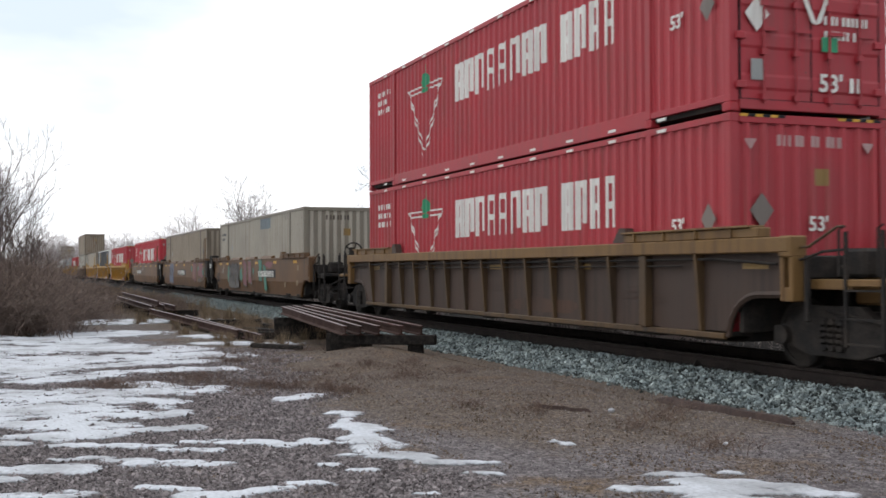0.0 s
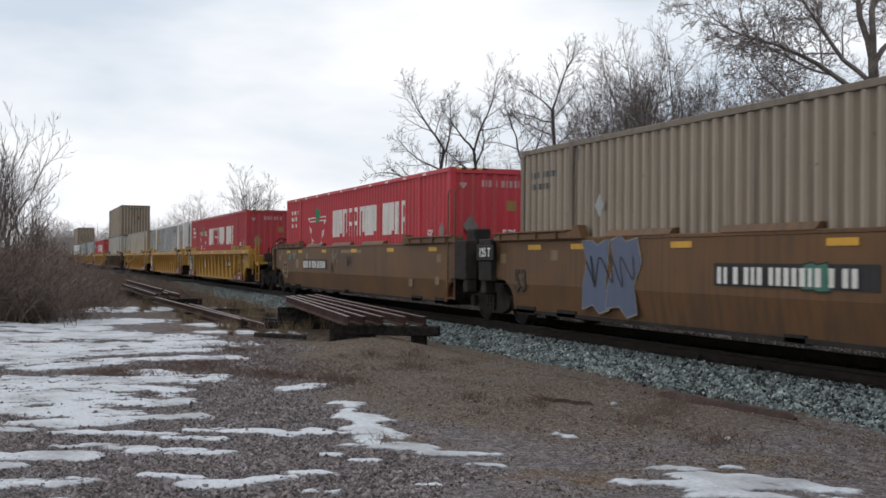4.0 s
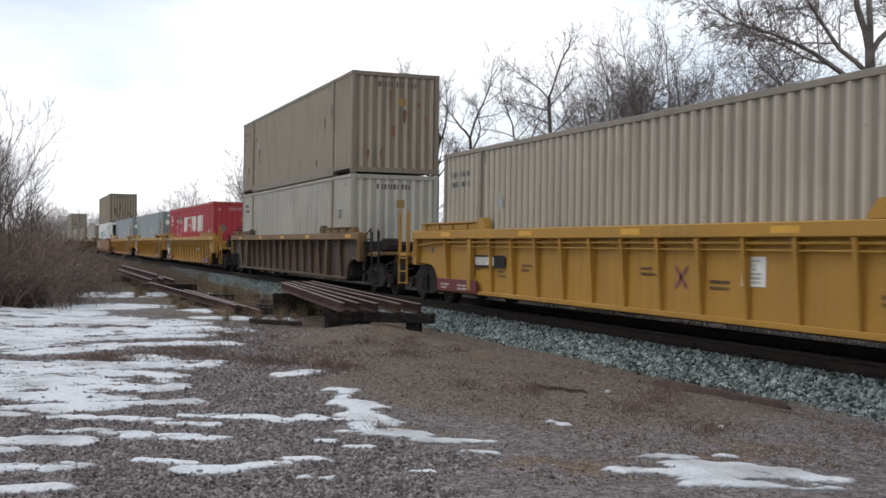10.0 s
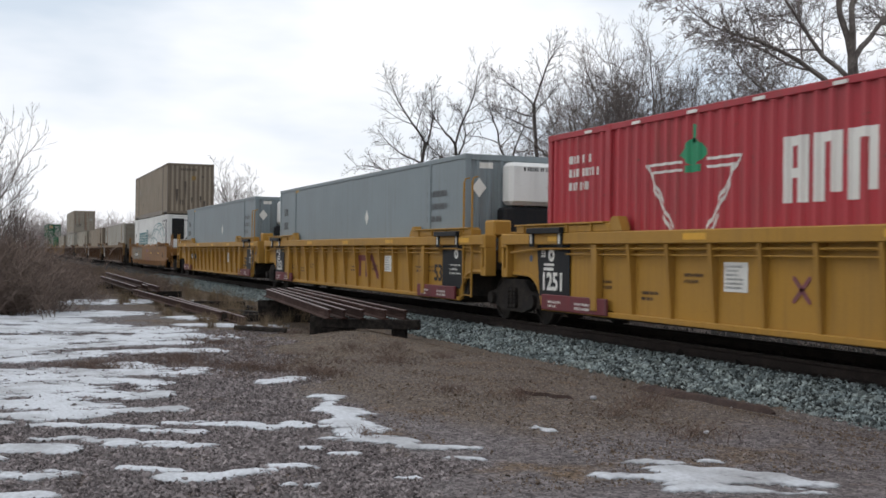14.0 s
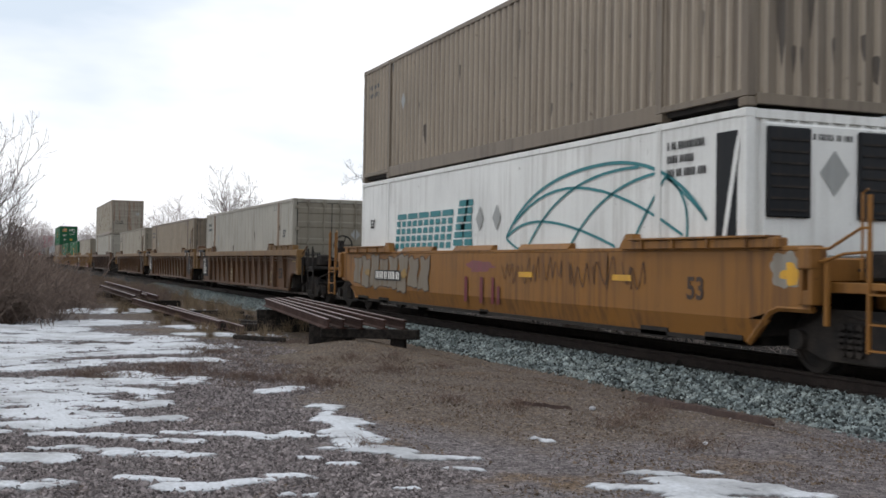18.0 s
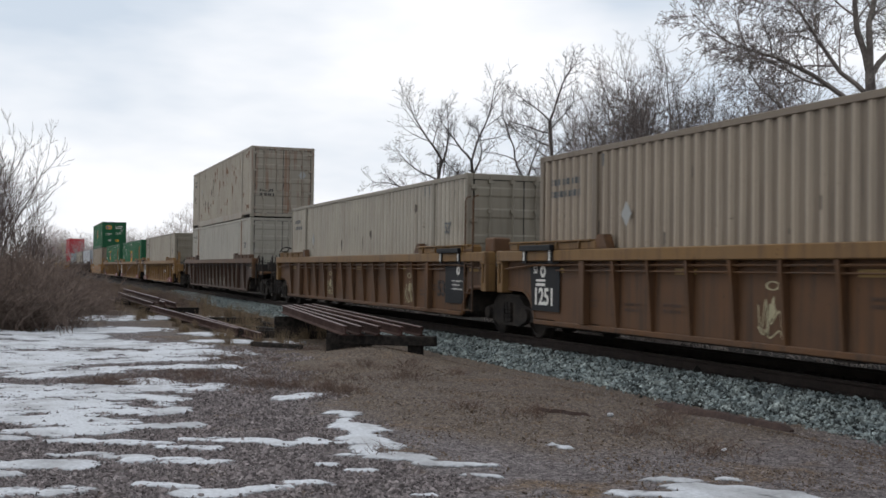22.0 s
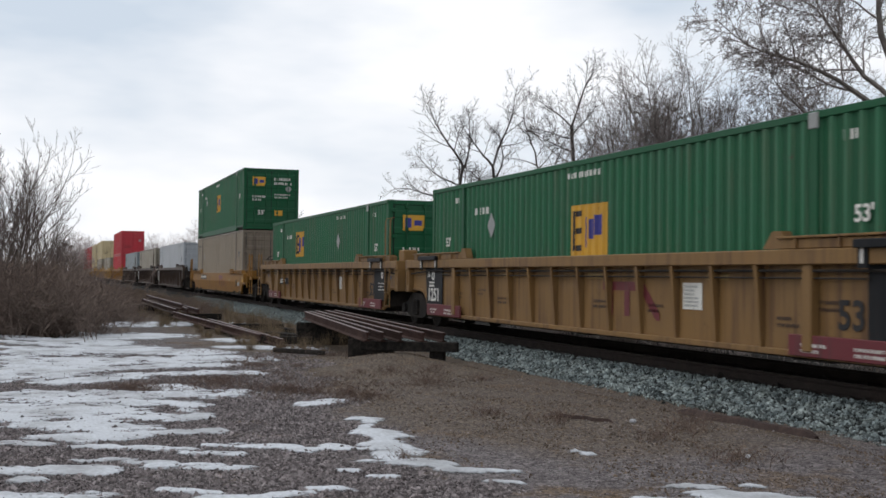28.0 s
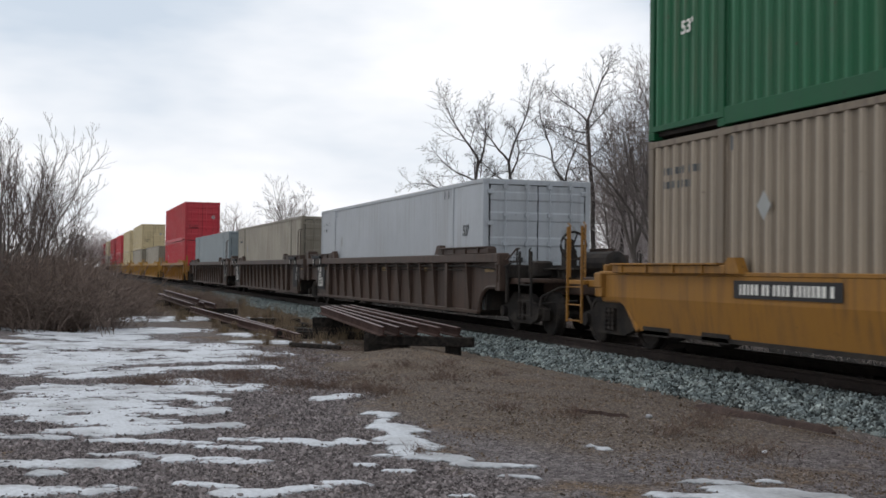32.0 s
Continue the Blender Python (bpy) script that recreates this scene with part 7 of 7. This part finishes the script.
# three brown smooth-sided wells
for i, (xf, m, st, lb, ed) in enumerate(((-35.85, GREY_TAN, "plain", "tan-grey corrugated container, faded", ("end", "joint")), (-55.9, GREY_BROWN, "plain", "brown-grey grimy corrugated container", ("joint", "joint")),
                                         (-75.75, RED_BRIGHT, "tire", "bright red container with white lettering blocks", ("joint", "end")))):
    c, w = well_car(xf - HL, GRAFFITI_BROWN, "weathered brown smooth-sided well car with spray paint", ed, "smooth", seed=i)
    box = container(xf, LOW, m, "front", st, lb, seed=10 + i)
    if i == 0:
        part("painted_patch", bar(Shape(), 0.9, 2.9, 2.36, 2.76), BLUE_GREY, box, "faded blue-grey painted patch", pose(0, -HW, 0))
    f = -WALL - 0.056
    x0 = (1.2, -1.6, -5.1)[i]
    mark(c, bar(Shape(), x0, x0 + 3.1, 0.95, 1.25, False), MARK_BLACK, "number_board", "black board with white bars", f)
    prints("number_print", small_lines(Shape(), x0 + 0.1, x0 + 2.9, 1.20, 1, 0.22, 0.1, i, False), MARK_WHITE, c, "", pose(0, f - 0.016, 0))
    nx = (-7.85, -7.8, -7.7)[i]
    if i == 2:
        blob(c, nx, 0.88, 0.46, 0.34, SIGN_OCHRE, 3, f + 0.002, "ochre ground behind a number")
    part("size_number", writing("53", 0.54, MARK_BLACK), MARK_BLACK, c, "black painted number", pose(nx, f - 0.004, 0.88))
    for x in (-7.2, -5.5, -2.4, 0.9, 4.2, 7.3):
        part("reflector_strip", YSTRIP(), MARK_YELLOW, c, "", pose(x, f, 1.46))
    for x, z in ((-8.6, 1.3), (-6.4, 1.36), (-4.6, 1.36), (5.8, 0.72), (7.7, 1.3), (7.6, 0.8)):
        mark(c, bar(Shape(), x - 0.13, x + 0.13, z - 0.09, z + 0.09, False), BARE_CREAM, "stencil_patch", "faded cream stencil patch", f + 0.003)
    if i == 0:
        blob(c, -5.2, 1.05, 0.35, 0.38, SPRAY_TEAL, 41, f)
        blob(c, -2.35, 1.05, 0.35, 0.36, SPRAY_TEAL, 42, f)
        for k, (x, w, h) in enumerate(((-4.75, 0.8, 0.95), (-3.95, 0.85, 1.1), (-3.1, 0.9, 1.05))):
            spray_block(c, x, 0.98, w, h, -0.1, SPRAY_GREY, MARK_BLACK, 43 + k, f - 0.002 - 0.004 * k)
            scribble(c, x - 0.35, x + 0.35, 1.2, 1.6, MARK_BLACK, 50 + k, 0.03, f - 0.02, 9)
            scribble(c, x - 0.25, x + 0.25, 0.6, 1.25, MARK_BLACK, 80 + k, 0.03, f - 0.02, 6)
        spray_block(c, -1.45, 1.10, 0.72, 0.98, -0.1, SPRAY_PINK, SPRAY_TEAL, 46, f - 0.002)
        spray_block(c, -0.44, 1.15, 0.70, 0.92, -0.15, SPRAY_PINK, SPRAY_TEAL, 47, f - 0.002)
        scribble(c, -1.7, -0.2, 0.9, 1.45, SPRAY_SILVER, 6, 0.02, f - 0.008, 13)
        blob(c, 0.18, 1.18, 0.2, 0.16, SPRAY_TEAL, 48, f)
        spray_block(c, 1.62, 1.22, 0.62, 0.84, -0.15, SPRAY_TEAL, MARK_BLACK, 49, f - 0.008)
        spray_block(c, 2.5, 0.95, 0.50, 0.96, -0.3, SPRAY_TEAL, MARK_BLACK, 58, f - 0.008)
        blob(c, 3.2, 1.42, 0.75, 0.14, SPRAY_PINK, 59, f)
        scribble(c, -6.95, -6.3, 0.98, 1.38, SPRAY_SILVER, 60, 0.03, f, 9)
    elif i == 1:
        spray_block(c, -4.9, 1.05, 0.9, 1.15, 0.0, SPRAY_BLUE, SPRAY_SILVER, 61, f - 0.002)
        spray_block(c, -4.0, 1.05, 0.95, 1.15, 0.05, SPRAY_BLUE, SPRAY_SILVER, 62, f - 0.006)
        scribble(c, -5.2, -3.7, 0.8, 1.4, MARK_BLACK, 63, 0.03, f - 0.014, 11)
        spray_block(c, 0.45, 1.1, 0.5, 0.3, 0.0, SPRAY_TEAL, MARK_BLACK, 64, f - 0.008)
        blob(c, 3.7, 1.3, 0.28, 0.2, SPRAY_TEAL, 65, f)
        spray_block(c, 4.62, 1.15, 1.15, 0.95, 0.0, SPRAY_PINK, MARK_BLACK, 66, f - 0.002)
        spray_block(c, 4.6, 1.1, 0.25, 0.75, 0.0, BARE_CREAM, MARK_BLACK, 67, f - 0.008)
        blob(c, 6.8, 1.2, 1.35, 0.30, SPRAY_TEAL, 68, f + 0.001)
        spray_block(c, 6.8, 1.25, 1.45, 0.72, 0.0, SPRAY_PINK, MARK_BLACK, 69, f - 0.004)
        blob(c, 6.4, 0.72, 1.0, 0.12, GRIME_RUN, 70, f, "smear of dirt")
    else:
        blob(c, -7.05, 1.34, 0.28, 0.15, SPRAY_TEAL, 9, f)
        part("letter_mark", writing("A", 0.42, MARK_BLACK), MARK_BLACK, c, "", pose(-1.43, f - 0.004, 1.0))
        scribble(c, -1.48, -0.85, 1.12, 1.56, SPRAY_SILVER, 10, 0.03, f - 0.003, 11)
        scribble(c, 0.1, 0.7, 1.0, 1.4, MARK_BLACK, 11, 0.03, f - 0.003, 9)
        mark(c, bar(Shape(), -0.45, 1.6, 1.44, 1.53, False), BARE_CREAM, "stencil_patch", "faded cream stencil patch", f + 0.003)
        mark(c, bar(Shape(), -6.15, -5.75, 0.95, 1.25, False), BARE_CREAM, "stencil_patch", "faded cream stencil patch", f + 0.003)
        for x in (-8.3, -7.5, -6.6, -6.2):
            blob(c, x, 1.49, 0.14, 0.12, BARE_CREAM, int(x * 10), f, "worn cream patch")
# two sets of three yellow ribbed wells, with a brown stack between them
for x0, boxes in ((-99.37, ((RED, "front", "tire", "red corrugated container with white lettering blocks", False), (WHITE, "front", "ribs", "white container with grey vertical ribs", True), (GREY_DUN, "front", "plain", "brown-grey corrugated container in a yellow car", False))),
                  (-186.1, ((RED, "front", "tire", "red corrugated container with white lettering blocks", False), (BLUE_GREY, "reefer", "xhc", "smooth blue-grey refrigerated container with a white cooling unit", True), (BLUE_GREY, "reefer", "xhc", "smooth blue-grey refrigerated container with a white cooling unit", True)))):
    for i, (m, en, st, lb, sm) in enumerate(boxes):
        xf = x0 - 19.82 * i - (0.3 if i == 2 and x0 < -150 else 0.0)
        ends = (("end", "joint"), ("joint", "joint"), ("joint", "end"))[i]
        c, _ = well_car(xf - HL, YELLOW, Y_LABEL, ends, seed=2 * i)
        ribbed_marks(c, 40 + i, ends[0] == "joint", ends[1] == "joint", board_x=(3.4, None, -6.0)[i], notice_x=(-2.9, 3.2, 2.9)[i])
        container(xf - (0.2 if i == 0 and x0 > -150 else 0.0), LOW, m, en, st, lb, 20 + i, sm)
        if i == 1:
            red_shapes(c, 0.95)
        else:
            xc = (-1.39, 0.0, 1.5)[i]
            mark(c, stroke(stroke(Shape(), xc - 0.13, 0.76, xc + 0.13, 1.02, 0.06, False), xc - 0.13, 1.02, xc + 0.13, 0.76, 0.06, False), SPRAY_PINK, "cross_mark", "small crossed mark", -WALL - 0.006)
c, _ = well_car(-162.45 - HL, BROWN, "grimy brown ribbed well car under a double stack", ("end", "end"), seed=3, trim=OCHRE, chord_mat=WORN_CHORD)
blob(c, 4.6, 0.85, 0.36, 0.4, RUST, 71, label="rust stain")
blob(c, 7.9, 1.0, 0.4, 0.38, OCHRE, 72, label="worn ochre paint")
blob(c, 1.6, 0.7, 0.34, 0.26, DARK_RUST, 73, label="rust stain")
ribbed_marks(c, 5, False, False, red=False, letters=False, numbers=False)
container(-162.45, LOW, GREY_LIGHT, "front", "plain", "light grey corrugated container in the well", 31)
b = container(-162.45, HIGH, GREY_BROWN, "front", "plain", "grimy brown-grey container stacked on top", 32)
stains(b, 1, 16, GRIME_RUN, 0.6, 2.4)
stains(b, 2, 8, RUST_RUN, 0.6, 2.6, -0.9, 1.0, 1.6, True)
# orange smooth well
c, w = well_car(-249.55 - HL, ORANGE_WORN, "orange smooth-sided well car with spray-painted letters", ("end", "end"), "single", seed=2, top=1.50, bend=0.64)
container(-249.55, LOW, WHITE, "reefer", "transx", "white refrigerated container with teal shapes", 33, True)
b = container(-249.55, HIGH, GREY_BROWN, "front", "plain", "grimy brown-grey container stacked on top", 34)
stains(b, 3, 16, GRIME_RUN, 0.6, 2.4)
stains(b, 4, 8, GRIME_RUN, 0.6, 2.6, -0.9, 1.0, 1.6, True)
f = -WALL - 0.056
part("size_number", writing("53", 0.42, BROWN), BROWN, c, "", pose(7.15, f, 0.97))
for i in range(8):
    spray_block(c, -8.0 + 0.70 * i, 1.06 - 0.03 * (i % 2), 0.68, 0.66 + 0.08 * (i % 3), 0.12, SPRAY_DULL, BROWN, 31 + i, f - 0.0015 * i)
for x in (-7.1, -4.4):
    blob(c, x, 1.02, 0.26, 0.12, SIGN_OCHRE, int(x), f - 0.017)
mark(c, bar(Shape(), -6.5, -4.6, 0.85, 1.09, False), MARK_BLACK, "number_board", "black board with white bars", f - 0.020)
prints("number_print", small_lines(Shape(), -6.42, -4.68, 1.06, 1, 0.18, 0.1, 2, False), MARK_WHITE, c, "", pose(0, f - 0.026, 0))
for x, w, z1 in ((-0.72, 0.15, 1.02), (0.05, 0.15, 1.02), (0.58, 0.12, 1.02), (0.84, 0.12, 0.86)):
    mark(c, bar(Shape(), x - w / 2, x + w / 2, 0.52, z1, False), MARK_RED, "red_shape", "plain red painted bar", f - 0.014)
blob(c, 0.0, 1.22, 0.8, 0.12, SPRAY_PINK, 26, f)
for k in range(6):
    scribble(c, 0.95 + 0.85 * k, 1.7 + 0.85 * k, 0.9, 1.42, RUST, 90 + k, 0.025, f - 0.003, 8)
for x in (1.96, 5.25):
    part("reflector_strip", YSTRIP(), MARK_YELLOW, c, "", pose(x, f - 0.002, 1.05))
blob(c, 9.0, 1.25, 0.35, 0.28, SPRAY_SILVER, 29, f)
blob(c, 9.1, 1.2, 0.2, 0.14, MARK_YELLOW, 30, f - 0.003)
# three rusty ribbed wells
for i, (m, lb) in enumerate(((GREY_LIGHT, "pale grey corrugated container with closed doors"), (GREY_BROWN, "tan-brown corrugated container with closed doors"), (GREY_TAN, "tan corrugated container with closed doors"))):
    xf = -273.1 - 19.65 * i
    ends = (("end", "joint"), ("joint", "joint"), ("joint", "end"))[i]
    c, _ = well_car(xf - HL, RUST, "rusty orange-brown ribbed well car", ends, seed=2 * i, chord_mat=WORN_CHORD)
    ribbed_marks(c, 50 + i, ends[0] == "joint", ends[1] == "joint", red=False, letters=False, strips=SIGN_OCHRE)
    b = container(xf, LOW, m, "doors", "plain", lb, 41 + 2 * i, doors_mat=GREY_TAN if i == 0 else None)
    stains(b, 8 + i, 12, GRIME_RUN, 1.3, 2.6)
    for a, b in (((-1.8, -1.4), (5.2, 6.0)), ((-1.6, -1.0), (3.4, 3.85)), ((-2.9, -2.3), (4.3, 4.95)))[i]:
        mid = (a + b) / 2
        part("spray_ring", Shape().disc(0, -0.003, 0.0, 0, 0.13, 16, 0.095), SPRAY_CREAM, c, "ring of spray paint", pose(mid, -WALL - 0.008, 1.12) @ Matrix.Diagonal((1.1, 1, 0.45, 1)))
        blob(c, mid, 0.84, 0.07, 0.15, SPRAY_CREAM, i + 3)
        scribble(c, a, b, 0.48, 0.98, SPRAY_CREAM, int(a * 7) + i, 0.022, turns=11)
        scribble(c, a, b, 0.46, 0.62, SPRAY_CREAM, int(a * 9) + i, 0.02, turns=7)
# grey double stack
c, _ = well_car(-335.84 - HL, BROWN, "grimy brown ribbed well car under two grey containers", ("end", "end"), seed=2, trim=DARK_RUST, chord_mat=RUST)
for a in (-1.9, -1.35, -0.8):
    scribble(c, a, a + 0.6, 0.45, 0.80, SPRAY_SILVER, int(a * 20), 0.028, turns=9)
for a in (1.15, 1.7, 2.25):
    scribble(c, a, a + 0.65, 0.42, 0.92, SPRAY_SILVER, int(a * 20), 0.032, turns=10)
ribbed_marks(c, 6, False, False, red=False, letters=False, numbers=False, strips=SIGN_OCHRE)
container(-335.84, LOW, GREY_LIGHT, "doors", "plain", "light grey container with closed doors", 51)
b = container(-335.84, HIGH, GREY_RUSTY, "doors", "plain", "rust-streaked grey container stacked on top", 52)
stains(b, 5, 90, RUST_RUN, 1.3, 2.72, -2.5, 7.6)
stains(b, 15, 40, RUST_RUN, 0.5, 1.2, -6.0, 7.6, 0.8)
stains(b, 6, 30, GRIME_RUN, 1.0, 2.7, -7.5, 0)
stains(b, 7, 6, GRIME_RUN, 1.2, 2.2, -1.0, 0.9, 2.0, True)
# three tan wells with a grey and two green boxes
for i, (m, st, lb, sd) in enumerate(((GREY_TAN, "plain", "tan-grey corrugated container with closed doors", 61), (GREEN, "emp", "green container with a yellow square sign", 0.0), (GREEN, "emp", "green container with a yellow square sign", -3.03))):
    xf = -359.3 - 19.8 * i
    ends = (("end", "joint"), ("joint", "joint"), ("joint", "end"))[i]
    c, _ = well_car(xf - HL, TAN, "tan-yellow ribbed well car", ends, seed=2 * i)
    ribbed_marks(c, 60 + i, ends[0] == "joint", ends[1] == "joint", strips=SIGN_OCHRE, board_x=(3.4, None, -6.0)[i], notice_x=(-2.9, 3.2, 2.9)[i])
    container(xf, LOW, m, "doors", st, lb, sd)
    if i == 1:
        red_shapes(c, 0.75)
# yellow smooth well with a green box on top
c, w = well_car(-422.3 - HL, ORANGE, "yellow-orange smooth-sided well car", ("end", "end"), "single", seed=2, top=1.24, bend=0.86)
container(-422.3, LOW, GREY_BROWN, "doors", "plain", "tan-grey corrugated container in the well", 63)
container(-422.3, HIGH, GREEN, "doors", "emp", "green container with a yellow square sign stacked on top", 0.0)
f = -WALL - 0.056
part("size_number", writing("53", 0.42, BROWN), BROWN, c, "", pose(6.95, f, 0.79))
mark(c, bar(Shape(), -5.5, -3.25, 0.93, 1.17, False), MARK_BLACK, "number_board", "black board with white bars", f - 0.004)
prints("number_print", small_lines(Shape(), -5.35, -3.4, 1.12, 1, 0.14, 0.1, 2, False), MARK_WHITE, c, "", pose(0, f - 0.010, 0))
for x, w, z1 in ((1.85, 0.13, 0.96), (2.5, 0.13, 0.96), (3.1, 0.1, 0.96), (3.32, 0.1, 0.84)):
    mark(c, bar(Shape(), x - w / 2, x + w / 2, 0.62, z1, False), MARK_RED, "red_shape", "plain red painted bar", f - 0.014)
blob(c, 2.1, 1.06, 0.9, 0.12, SPRAY_PINK, 26, f)
mark(c, bar(Shape(), 7.35, 7.9, 0.68, 0.86, False), MARK_GREY, "notice", "small grey notice", f)
part("reflector_strip", YSTRIP(SIGN_OCHRE), MARK_YELLOW, c, "", pose(4.9, f - 0.002, 0.9))
mark(c, bar(Shape(), 8.55, 9.0, 0.86, 1.12, False), MARK_YELLOW, "touched_up_patch", "bright yellow touched-up paint", f - 0.002)
mark(c, bar(Shape(), 9.25, 9.32, 0.9, 1.1, False), MARK_GREY, "notice", "small grey notice", f - 0.1)
# three brown wells
for i, (m, lb, sm) in enumerate(((GREY_PALE, "pale blue-grey container with closed doors", True), (GREY_TAN, "tan-grey corrugated container far down the line", False), (BLUE_GREY, "blue-grey container far down the line", True))):
    xf = -445.75 - 19.7 * i
    ends = (("end", "joint"), ("joint", "joint"), ("joint", "end"))[i]
    c, _ = well_car(xf - HL, BROWN, "dark brown ribbed well car", ends, seed=2 * i)
    ribbed_marks(c, 70 + i, ends[0] == "joint", ends[1] == "joint", red=False, letters=False, numbers=False, strips=SIGN_OCHRE)
    container(xf, LOW, m, "doors", "plain", lb, 71 + i, sm)
# the rest of the train, far down the line
xf = -508.6
for i, (m, top, car) in enumerate(((RED_BRIGHT, RED_BRIGHT, ORANGE), (GREY_TAN, None, YELLOW), (GREY_TAN, CREAM, YELLOW), (CREAM, CREAM, YELLOW), (RED, RED_BRIGHT, TAN), (RED, RED, TAN), (GREY_TAN, CREAM, BROWN), (RED, RED, BROWN))):
    c, _ = well_car(xf - HL, car, "well car far down the train", ("end", "end"), seed=2 * i)
    container(xf, LOW, m, "doors", "plain", "container in a well far down the train", 80 + i)
    if top:
        container(xf, HIGH, top, "doors", "plain", "container stacked far down the train", 90 + i)
    xf -= 23.5


def motions():
    """The whole train rolls past at one speed."""
    for thing, (x, y, z) in TRAVELLERS:
        walk(thing, [(t, pose(x + SPEED * t, y, z)) for t in (0, 8, 16, 24, 32)])


motions()
